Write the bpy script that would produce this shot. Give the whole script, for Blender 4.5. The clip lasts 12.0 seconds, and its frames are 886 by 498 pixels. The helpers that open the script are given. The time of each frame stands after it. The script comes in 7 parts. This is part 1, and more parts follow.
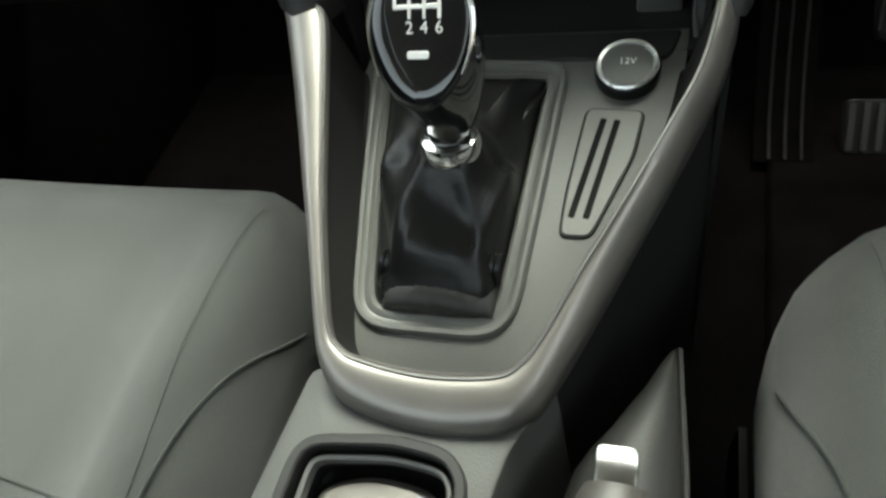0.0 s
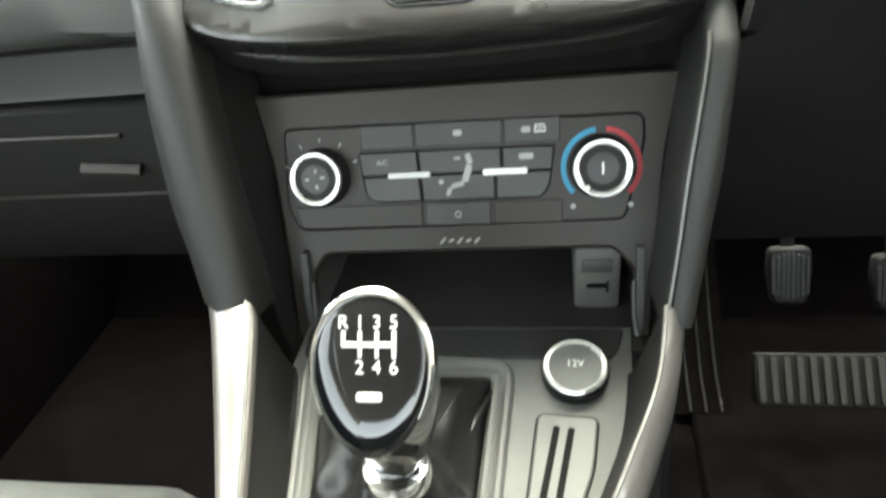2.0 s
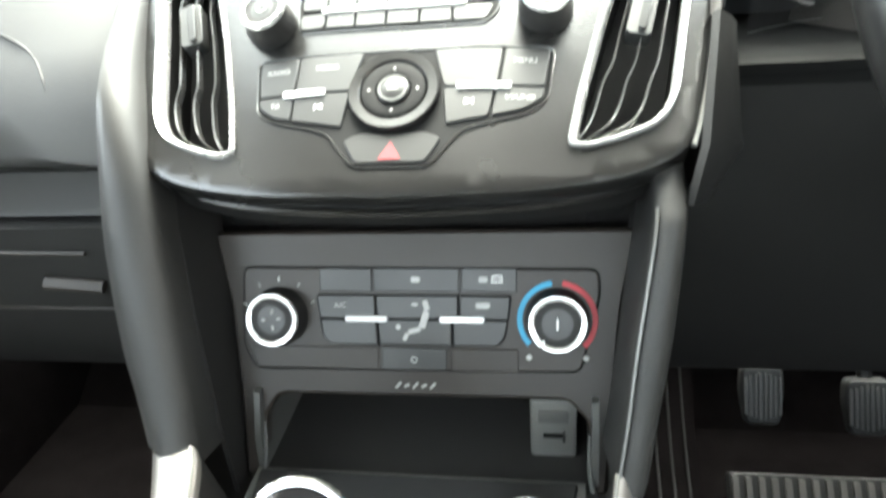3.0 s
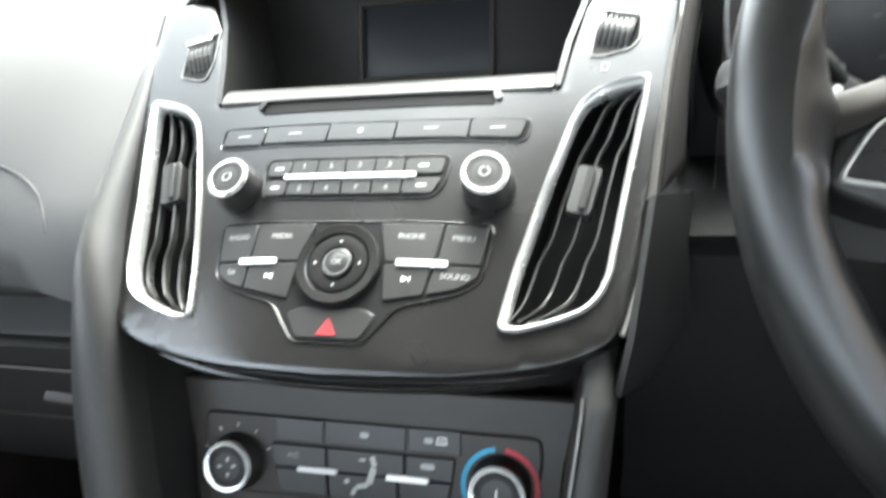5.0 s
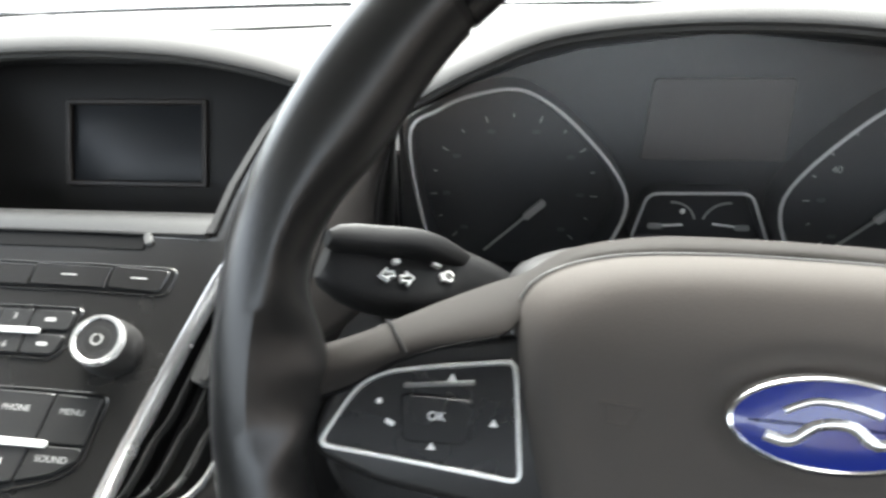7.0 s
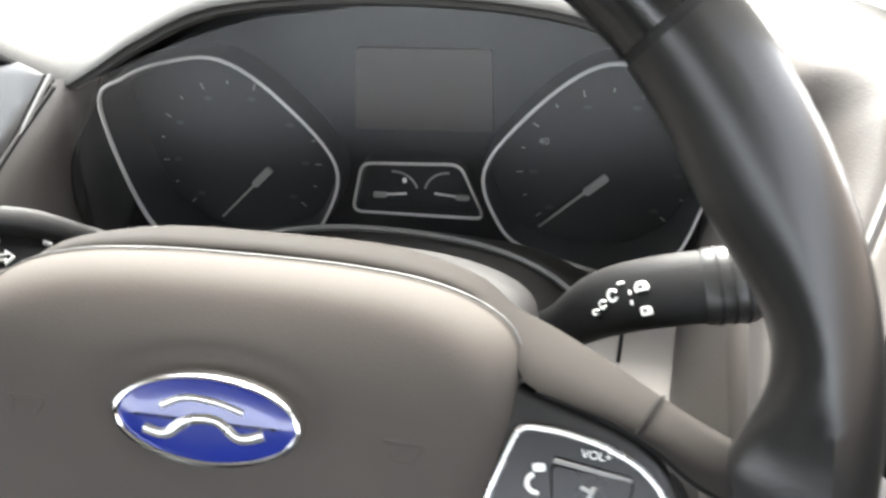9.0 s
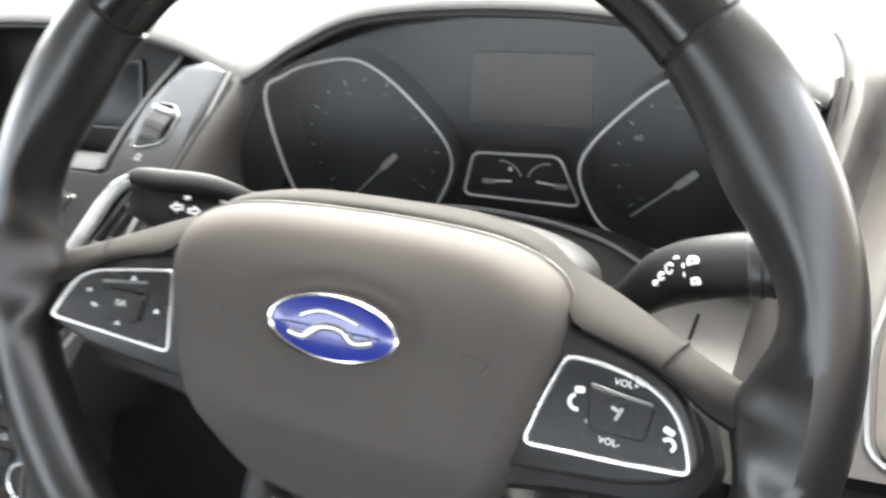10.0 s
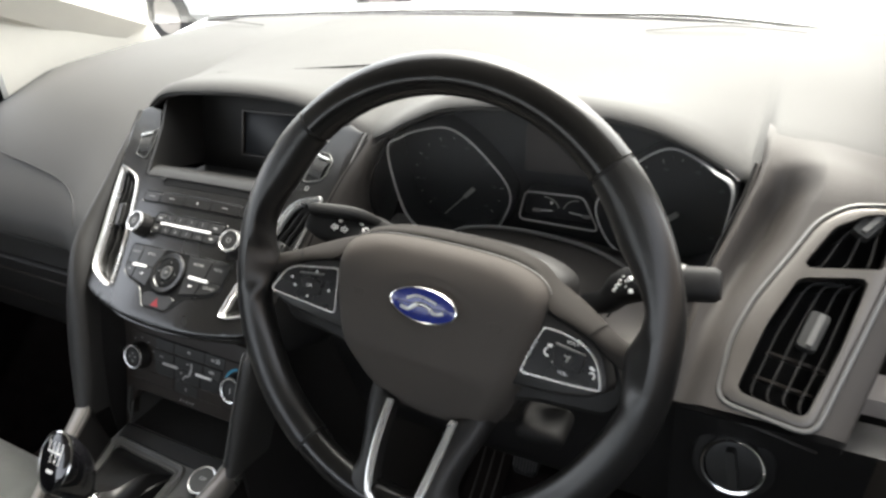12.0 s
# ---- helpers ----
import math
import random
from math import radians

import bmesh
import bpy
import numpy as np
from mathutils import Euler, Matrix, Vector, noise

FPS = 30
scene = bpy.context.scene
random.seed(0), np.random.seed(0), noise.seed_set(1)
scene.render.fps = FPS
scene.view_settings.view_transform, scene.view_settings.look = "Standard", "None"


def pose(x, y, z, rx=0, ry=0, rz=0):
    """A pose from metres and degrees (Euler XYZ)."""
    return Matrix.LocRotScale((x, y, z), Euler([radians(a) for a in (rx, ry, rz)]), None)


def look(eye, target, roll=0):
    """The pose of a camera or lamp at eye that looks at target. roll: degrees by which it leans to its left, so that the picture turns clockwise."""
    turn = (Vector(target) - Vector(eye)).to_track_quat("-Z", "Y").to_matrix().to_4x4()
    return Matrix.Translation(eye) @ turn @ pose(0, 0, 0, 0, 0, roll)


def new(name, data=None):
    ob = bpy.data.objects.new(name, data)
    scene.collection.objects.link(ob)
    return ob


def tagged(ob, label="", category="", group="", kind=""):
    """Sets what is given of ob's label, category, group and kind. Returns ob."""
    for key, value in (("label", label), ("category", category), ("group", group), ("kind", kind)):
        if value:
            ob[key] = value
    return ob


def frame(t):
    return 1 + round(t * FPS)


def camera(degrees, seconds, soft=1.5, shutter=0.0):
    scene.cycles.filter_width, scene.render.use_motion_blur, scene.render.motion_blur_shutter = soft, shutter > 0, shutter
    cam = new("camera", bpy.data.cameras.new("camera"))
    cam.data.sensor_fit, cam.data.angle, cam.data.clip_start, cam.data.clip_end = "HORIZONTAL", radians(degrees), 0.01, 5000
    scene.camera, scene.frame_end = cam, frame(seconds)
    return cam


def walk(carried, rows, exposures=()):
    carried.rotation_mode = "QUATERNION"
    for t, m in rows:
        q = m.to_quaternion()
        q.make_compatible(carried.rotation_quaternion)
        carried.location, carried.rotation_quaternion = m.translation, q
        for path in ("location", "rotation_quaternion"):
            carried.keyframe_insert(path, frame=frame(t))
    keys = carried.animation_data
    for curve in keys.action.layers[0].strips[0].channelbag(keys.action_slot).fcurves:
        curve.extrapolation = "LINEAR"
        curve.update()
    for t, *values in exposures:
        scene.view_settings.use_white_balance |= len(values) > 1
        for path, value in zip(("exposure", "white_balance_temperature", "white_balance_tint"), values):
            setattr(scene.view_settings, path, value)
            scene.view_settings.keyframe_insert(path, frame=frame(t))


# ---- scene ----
cam = camera(68.7, 12.0, soft=2.6, shutter=0.5)
PATH = [  # seconds, eye, rotation
    (0.0, 0.0864, 0.0214, 0.7036, 36.78, 12.22, 13.85),
    (0.5, 0.0494, 0.0176, 0.6876, 37.19, 10.52, 7.0),
    (1.0, 0.0399, 0.0475, 0.7029, 42.59, 8.7, 5.32),
    (1.5, 0.0473, 0.0594, 0.7008, 50.1, 6.59, 7.45),
    (2.0, 0.0581, 0.076, 0.7207, 54.43, 6.97, 7.62),
    (2.5, 0.0688, 0.0868, 0.7349, 56.6, 6.07, 7.74),
    (3.0, 0.0772, 0.104, 0.7559, 60.55, 4.84, 7.87),
    (3.2, 0.0833, 0.107, 0.7638, 61.97, 5.3, 8.61),
    (4.8, 0.139, 0.1388, 0.8133, 62.61, 7.9, 13.58),
    (5.0, 0.1405, 0.1385, 0.8126, 65.17, 5.71, 13.26),
    (5.5, 0.1707, 0.1629, 0.8399, 67.64, 5.1, 10.92),
    (6.0, 0.2152, 0.1679, 0.8466, 70.51, 0.61, 12.4),
    (6.5, 0.251, 0.1958, 0.8535, 70.21, 0.49, 8.69),
    (6.7, 0.262, 0.2039, 0.8624, 68.36, 0.99, 7.96),
    (8.3, 0.3998, 0.262, 0.8819, 60.67, 2.0, 6.52),
    (8.5, 0.4181, 0.259, 0.88, 60.32, 1.82, 5.91),
    (9.0, 0.4609, 0.244, 0.8852, 60.16, 0.85, 7.09),
    (9.5, 0.4841, 0.2285, 0.8863, 58.45, -0.31, 12.83),
    (10.0, 0.4893, 0.1909, 0.9005, 60.53, 3.06, 18.45),
    (10.5, 0.5047, 0.164, 0.9197, 61.74, 2.14, 24.13),
    (11.0, 0.5228, 0.1376, 0.9529, 60.92, 2.35, 25.22),
    (11.5, 0.5541, 0.0895, 0.9934, 59.41, 4.19, 27.36),
    (12.0, 0.5957, 0.0337, 1.0326, 59.58, 5.28, 27.36),
]
EXPOSURES = [(0.0, 3.2, 6700, -6), (0.8, 3.5, 6750, -6), (1.5, 4.17, 6800, -5), (2.0, 4.86, 7000, -3), (3.2, 5.32, 6600, -2), (5.0, 4.74, 6400, 2), (6.5, 4.08, 6400, 4), (8.5, 4.5, 6700, 7), (10.0, 4.84, 6600, 6), (10.5, 4.62, 6600, 6), (11.5, 3.76, 6700, 8), (12.0, 3.32, 6800, 7)]
walk(cam, [(t, pose(x, y, z, rx, ry, rz)) for t, x, y, z, rx, ry, rz in PATH], EXPOSURES)
SKY, SUN = 0.15, 0.25

# ---------------------------------------------------------------- light
world = bpy.data.worlds.new("sky")
scene.world = world
world.use_nodes = True
wn = world.node_tree
wn.nodes.clear()
sky = wn.nodes.new("ShaderNodeTexSky")
sky.sky_type, sky.sun_disc = "NISHITA", False
sky.sun_elevation, sky.sun_rotation = radians(54), radians(0)
sky.air_density, sky.dust_density, sky.ozone_density = 0.5, 4.0, 0.5
bg = wn.nodes.new("ShaderNodeBackground")
bg.inputs["Strength"].default_value = SKY
wout = wn.nodes.new("ShaderNodeOutputWorld")
pale = wn.nodes.new("ShaderNodeHueSaturation")      # thin cloud takes most of the blue out
pale.inputs["Saturation"].default_value = 0.35
wn.links.new(sky.outputs[0], pale.inputs["Color"])
wn.links.new(pale.outputs[0], bg.inputs[0])
wn.links.new(bg.outputs[0], wout.inputs[0])
sun = new("sun", bpy.data.lights.new("sun", "SUN"))
sun.data.energy, sun.data.angle, sun.data.color = SUN, radians(40), (1.0, 0.985, 0.965)
sun.matrix_world = look((0.0, 3.4, 4.6), (0.0, 0.5, 0.6))


# ---------------------------------------------------------------- materials
def mat(name, col, rough=0.5, metal=0.0, var=0.05, scale=40.0, bump=0.1, bscale=500.0, spec=0.5, coat=0.0, rvar=0.03, sheen=0.0):
    """A surface with two scales of variation: broad mottling and fine grain."""
    m = bpy.data.materials.new(name)
    m.use_nodes = True
    nt = m.node_tree
    b = nt.nodes["Principled BSDF"]
    b.inputs["Metallic"].default_value = metal
    b.inputs["Specular IOR Level"].default_value = spec
    b.inputs["Coat Weight"].default_value = coat
    b.inputs["Coat Roughness"].default_value = 0.05
    if sheen:
        b.inputs["Sheen Weight"].default_value = sheen
    tc = nt.nodes.new("ShaderNodeTexCoord")
    n1 = nt.nodes.new("ShaderNodeTexNoise")
    n1.inputs["Scale"].default_value, n1.inputs["Detail"].default_value = scale, 5
    n2 = nt.nodes.new("ShaderNodeTexNoise")
    n2.inputs["Scale"].default_value, n2.inputs["Detail"].default_value = bscale, 2
    for n in (n1, n2):
        nt.links.new(tc.outputs["Object"], n.inputs["Vector"])
    ramp = nt.nodes.new("ShaderNodeMapRange")
    ramp.inputs["From Min"].default_value, ramp.inputs["From Max"].default_value = 0.3, 0.7
    ramp.inputs["To Min"].default_value, ramp.inputs["To Max"].default_value = 1 - var, 1 + var
    nt.links.new(n1.outputs["Fac"], ramp.inputs["Value"])
    mul = nt.nodes.new("ShaderNodeVectorMath")
    mul.operation = "SCALE"
    mul.inputs[0].default_value = col
    nt.links.new(ramp.outputs["Result"], mul.inputs["Scale"])
    nt.links.new(mul.outputs["Vector"], b.inputs["Base Color"])
    rr = nt.nodes.new("ShaderNodeMapRange")
    rr.inputs["From Min"].default_value, rr.inputs["From Max"].default_value = 0.3, 0.7
    rr.inputs["To Min"].default_value, rr.inputs["To Max"].default_value = max(rough - rvar, 0.02), min(rough + rvar, 1)
    nt.links.new(n1.outputs["Fac"], rr.inputs["Value"])
    nt.links.new(rr.outputs["Result"], b.inputs["Roughness"])
    if bump:
        bp = nt.nodes.new("ShaderNodeBump")
        bp.inputs["Strength"].default_value, bp.inputs["Distance"].default_value = bump, 0.0006
        nt.links.new(n2.outputs["Fac"], bp.inputs["Height"])
        nt.links.new(bp.outputs["Normal"], b.inputs["Normal"])
    return m


SOFT = mat("soft_plastic", (0.063, 0.062, 0.0595), 0.70, bump=0.35, bscale=900, scale=9, spec=0.25)
PAD = mat("grained_pad", (0.060, 0.061, 0.058), 0.48, bump=0.3, bscale=900, scale=12)
PLATE = mat("console_plate_plastic", (0.105, 0.105, 0.099), 0.42, bump=0.3, bscale=900, scale=12)
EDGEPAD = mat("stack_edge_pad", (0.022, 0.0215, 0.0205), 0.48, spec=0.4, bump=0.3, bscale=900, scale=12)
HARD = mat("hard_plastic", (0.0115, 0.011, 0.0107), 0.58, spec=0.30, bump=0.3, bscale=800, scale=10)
FASCIA = mat("fascia_plastic", (0.0075, 0.0073, 0.0070), 0.25, spec=0.75, bump=0.04, bscale=1500, scale=16)
PANEL = mat("panel_plastic", (0.0215, 0.0172, 0.0142), 0.40, spec=0.34, bump=0.08, bscale=1500, scale=16)
KEY = mat("key_plastic", (0.014, 0.014, 0.0135), 0.38, bump=0.05, bscale=1500, scale=30)
# tone raised to hold the daylight that falls on the right-hand ledge
LITLEDGE = mat("lit_ledge_plastic", (0.17, 0.155, 0.145), 0.5, bump=0.3, bscale=900, scale=12)
WALLPAD = mat("binnacle_plastic", (0.040, 0.0365, 0.0335), 0.46, bump=0.3, bscale=900, scale=12)
COWL = mat("cowl_plastic", (0.034, 0.031, 0.0285), 0.5, spec=0.35, bump=0.25, bscale=900, scale=12)
ENDPAD = mat("end_panel_plastic", (0.040, 0.0360, 0.0328), 0.62, spec=0.28, bump=0.3, bscale=900, scale=12)
STALK = mat("stalk_plastic", (0.011, 0.011, 0.011), 0.6, spec=0.2, bump=0.2, bscale=1200, scale=20)
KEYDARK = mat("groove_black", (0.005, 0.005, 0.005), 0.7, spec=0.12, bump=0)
GLOSS = mat("gloss_black", (0.006, 0.006, 0.007), 0.06, var=0.05, bump=0, rvar=0.02, coat=0.5)
SILVER = mat("silver_paint", (0.29, 0.272, 0.255), 0.38, metal=0.78, var=0.05, bump=0.05, bscale=2500, scale=30)
SATIN = mat("satin_grey", (0.15, 0.15, 0.145), 0.36, metal=0.5, var=0.06, bump=0.06, bscale=2000, scale=25)
VANE = mat("vane_plastic", (0.036, 0.036, 0.035), 0.22, bump=0.05, bscale=2000, scale=25)
CHROME = mat("chrome", (0.85, 0.85, 0.84), 0.12, metal=1.0, var=0.03, bump=0.02, bscale=300, rvar=0.04)
SATCHROME = mat("satin_chrome", (0.72, 0.72, 0.70), 0.28, metal=1.0, var=0.04, bump=0.02, bscale=600, rvar=0.05)
BRIGHT = mat("bright_silver", (0.76, 0.76, 0.75), 0.24, metal=0.75, var=0.03, bump=0.02, bscale=900, rvar=0.05)
RIBGREY = mat("knurl_grey", (0.085, 0.084, 0.082), 0.33, bump=0.05, bscale=1500, scale=30)
TAB = mat("tab_plastic", (0.026, 0.026, 0.025), 0.42, bump=0.08, bscale=1500, scale=30)
LEATHER = mat("gaiter_leather", (0.0055, 0.0055, 0.0055), 0.30, spec=0.42, bump=0.35, bscale=900, scale=30)
RIM = mat("wheel_leather", (0.0085, 0.0083, 0.008), 0.21, spec=0.5, bump=0.06, bscale=1600, scale=14, rvar=0.02)
GRIP = mat("grip_leather", (0.0105, 0.0103, 0.010), 0.29, spec=0.5, bump=0.10, bscale=1300, scale=14, rvar=0.02)
SPOKE = mat("spoke_plastic", (0.016, 0.0155, 0.015), 0.45, spec=0.4, bump=0.10, bscale=1500, scale=14)
TRIMGREY = mat("spoke_trim_plastic", (0.020, 0.018, 0.0163), 0.75, spec=0.10, bump=0.06, bscale=1500, scale=14)
KEYGLOSS = mat("switch_gloss", (0.008, 0.008, 0.0085), 0.28, spec=0.4, var=0.05, bump=0.02, bscale=1500)
AIRBAG = mat("airbag_plastic", (0.064, 0.058, 0.0525), 0.68, spec=0.08, bump=0.14, bscale=1600, scale=14)
FABRIC = mat("seat_fabric", (0.057, 0.060, 0.057), 0.95, var=0.1, bump=0.7, bscale=1500, scale=14, spec=0.1, sheen=0.3)
FABRIC2 = mat("seat_side_fabric", (0.041, 0.045, 0.041), 0.9, var=0.1, bump=0.6, bscale=1500, scale=14, spec=0.15, sheen=0.2)
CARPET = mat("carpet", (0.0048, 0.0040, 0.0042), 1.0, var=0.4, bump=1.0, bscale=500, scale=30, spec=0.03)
RUBBER = mat("rubber", (0.011, 0.011, 0.011), 0.6, bump=0.2, bscale=500, scale=40)
# ribs are paler than the rubber of their pads
RIB = mat("rib_rubber", (0.078, 0.075, 0.072), 0.55, bump=0.3, bscale=500, scale=40)
PRINT = mat("white_print", (0.80, 0.80, 0.78), 0.5, var=0.04, bump=0)
PRINTDIM = mat("grey_print", (0.30, 0.30, 0.29), 0.5, var=0.04, bump=0)
NUMERAL = mat("unlit_numeral", (0.045, 0.047, 0.05), 0.5, var=0.05, bump=0)
BARLIT = mat("white_bar", (0.85, 0.85, 0.83), 0.3, var=0.03, bump=0)
RED = mat("red_print", (0.38, 0.010, 0.022), 0.5, var=0.05, bump=0)
HAZARD = mat("hazard_red", (0.20, 0.009, 0.014), 0.5, var=0.05, bump=0)
BLUE = mat("blue_print", (0.02, 0.25, 0.42), 0.5, var=0.05, bump=0)
BADGE = mat("blue_enamel", (0.010, 0.022, 0.19), 0.22, var=0.06, bump=0, coat=0.5)
SCREEN = mat("dark_screen", (0.016, 0.0175, 0.020), 0.36, spec=0.22, var=0.05, bump=0, rvar=0.02)
DIALFACE = mat("dial_face", (0.009, 0.010, 0.012), 0.45, var=0.1, bump=0.02)
LCD = mat("lcd_brown", (0.030, 0.024, 0.022), 0.5, var=0.05, bump=0)
LINING = mat("cream_lining", (0.62, 0.60, 0.54), 0.85, bump=0.3, bscale=600, scale=8, spec=0.2)
ROOFCLOTH = mat("roof_cloth", (0.27, 0.26, 0.24), 0.9, bump=0.4, bscale=600, scale=8, spec=0.15)
DOORCARD = mat("door_card_plastic", (0.020, 0.018, 0.016), 0.7, bump=0.4, bscale=700, scale=12, spec=0.2)
ASPHALT = mat("pale_concrete", (0.42, 0.42, 0.41), 0.9, var=0.2, bump=0.6, bscale=60, scale=2)
PAINT = mat("body_paint", (0.80, 0.80, 0.79), 0.25, metal=0.0, var=0.03, bump=0, coat=0.6)


def glass_mat(name, tint, rough=0.0, base=0.03):
    """Clear glass: a thin pane that lets light through and mirrors at a slant."""
    m = bpy.data.materials.new(name)
    m.use_nodes = True
    nt = m.node_tree
    nt.nodes.remove(nt.nodes["Principled BSDF"])
    out = nt.nodes["Material Output"]
    tr = nt.nodes.new("ShaderNodeBsdfTransparent")
    tr.inputs["Color"].default_value = (*tint, 1)
    gl = nt.nodes.new("ShaderNodeBsdfGlossy")
    gl.inputs["Roughness"].default_value = rough
    lw = nt.nodes.new("ShaderNodeLayerWeight")
    lw.inputs["Blend"].default_value = 0.5
    pw = nt.nodes.new("ShaderNodeMath")
    pw.operation, pw.inputs[1].default_value = "POWER", 5.0
    fr = nt.nodes.new("ShaderNodeMath")
    fr.operation, fr.inputs[1].default_value, fr.inputs[2].default_value = "MULTIPLY_ADD", 0.9, base
    nt.links.new(lw.outputs["Facing"], pw.inputs[0])
    nt.links.new(pw.outputs[0], fr.inputs[0])
    mx = nt.nodes.new("ShaderNodeMixShader")
    nt.links.new(fr.outputs[0], mx.inputs[0])
    nt.links.new(tr.outputs[0], mx.inputs[1])
    nt.links.new(gl.outputs[0], mx.inputs[2])
    nt.links.new(mx.outputs[0], out.inputs["Surface"])
    return m


GLASS = glass_mat("clear_glass", (0.95, 0.96, 0.95))
LENS = glass_mat("cluster_lens", (0.97, 0.97, 0.97), 0.35, 0.028)
VENTTRIM = mat("vent_trim_paint", (0.112, 0.104, 0.095), 0.36, metal=0.5, var=0.05, bump=0.05, bscale=2500, scale=30)
WARM = mat("brown_wall", (0.26, 0.215, 0.18), 0.85, var=0.1, bump=0.2, bscale=30, scale=1.5)
TINTED = mat("tinted_glass", (0.08, 0.085, 0.09), 0.25, var=0.04, bump=0)
RIMSILVER = mat("dial_rim_paint", (0.50, 0.50, 0.49), 0.4, metal=0.2, var=0.04, bump=0)


# ---------------------------------------------------------------- building helpers
HOME = {}


def thing(name, at, label, category, group="", kind=""):
    ob = new(name)
    ob.empty_display_size = 0.02
    ob.location = at
    HOME[ob] = Matrix.Translation(-Vector(at))
    return tagged(ob, label, category, group, kind)


def part(name, bm, material, parent=None, label="", angle=38, smooth=True):
    bmesh.ops.remove_doubles(bm, verts=bm.verts, dist=1e-6)
    bmesh.ops.recalc_face_normals(bm, faces=bm.faces)
    me = bpy.data.meshes.new(name)
    bm.to_mesh(me)
    bm.free()
    if smooth:
        me.shade_smooth()
        me.set_sharp_from_angle(angle=radians(angle))
    me.materials.append(material)
    ob = new(name, me)
    if parent is not None:
        ob.parent = parent
        ob.matrix_parent_inverse = HOME.get(parent, Matrix.Identity(4))
    if label:
        ob["label"] = label
    return ob


def basis(o, v, n, roll=0.0):
    """A frame at o: u across, v up the surface, n out of it."""
    v, n = Vector(v).normalized(), Vector(n).normalized()
    u = v.cross(n)
    m = Matrix((u, v, n)).transposed().to_4x4()
    m.translation = Vector(o)
    return m @ Matrix.Rotation(radians(roll), 4, "Z")


def inset(poly, d):
    """The outline moved inwards by d (counter-clockwise outlines)."""
    out, k = [], len(poly)
    for i in range(k):
        a, b, c = (Vector(poly[(i + j) % k][:2]) for j in (-1, 0, 1))
        e, f = (b - a), (c - b)
        if e.length < 1e-9 or f.length < 1e-9:
            out.append(tuple(b))
            continue
        e.normalize(), f.normalize()
        p, q = Vector((-e.y, e.x)), Vector((-f.y, f.x))
        s = p + q
        s = s / max(s.dot(p), 0.35) if s.length > 1e-6 else p
        out.append(tuple(b + s * d))
    return out


def ccw(poly):
    a = sum(poly[i - 1][0] * poly[i][1] - poly[i][0] * poly[i - 1][1] for i in range(len(poly)))
    return list(poly) if a > 0 else list(reversed(poly))


def fillet(poly, r, n=4):
    """The outline with rounded corners."""
    poly, out = ccw(poly), []
    k = len(poly)
    for i in range(k):
        a, b, c = (Vector(poly[(i + j) % k]) for j in (-1, 0, 1))
        ra = min(r, 0.45 * (a - b).length)
        rb = min(r, 0.45 * (c - b).length)
        p, q = b + (a - b).normalized() * ra, b + (c - b).normalized() * rb
        for j in range(n + 1):
            t = j / n
            out.append(tuple(p * (1 - t) ** 2 + b * 2 * t * (1 - t) + q * t * t))
    return out


def spline(pts, n, closed=False):
    """n points along a smooth curve through pts."""
    P = [Vector(p) for p in pts]
    k = len(P)
    segs = k if closed else k - 1
    out = []
    for i in range(n):
        s = i * segs / (n if closed else n - 1)
        j = min(int(s), segs - 1)
        t = s - j
        get = (lambda q: P[q % k]) if closed else (lambda q: P[max(0, min(k - 1, q))])
        a, b, c, d = get(j - 1), get(j), get(j + 1), get(j + 2)
        out.append(0.5 * (2 * b + (c - a) * t + (2 * a - 5 * b + 4 * c - d) * t * t + (3 * b - a - 3 * c + d) * t ** 3))
    return out


def bridge(bm, a, b, closed=True):
    k = len(a)
    for i in range(k if closed else k - 1):
        j = (i + 1) % k
        try:
            bm.faces.new((a[i], a[j], b[j], b[i]))
        except ValueError:
            pass


def swept(poly, M, prof, cap0=True, cap1=True, ring=False, bm=None):
    """An outline carried through (inset, height) steps: plates, rims and bezels."""
    bm = bm or bmesh.new()
    poly = ccw(poly)
    loops = [[bm.verts.new(M @ Vector((x, y, h))) for x, y in inset(poly, d)] for d, h in prof]
    for a, b in zip(loops, loops[1:]):
        bridge(bm, a, b)
    if ring:
        bridge(bm, loops[-1], loops[0])
    else:
        if cap0:
            bm.faces.new(list(reversed(loops[0])))
        if cap1:
            bm.faces.new(loops[-1])
    return bm


def plate(poly, M, h0, h1, bev=0.0008, bm=None):
    return swept(poly, M, [(0, h0), (0, h1 - bev), (bev, h1)], bm=bm)


def rimband(poly, M, w, h0, h1, crown=0.0008):
    """A raised band of width w along an outline, inwards from it."""
    return swept(poly, M, [(0, h0), (0, h1 - crown), (crown, h1), (w - crown, h1), (w, h1 - crown), (w, h0)], ring=True)


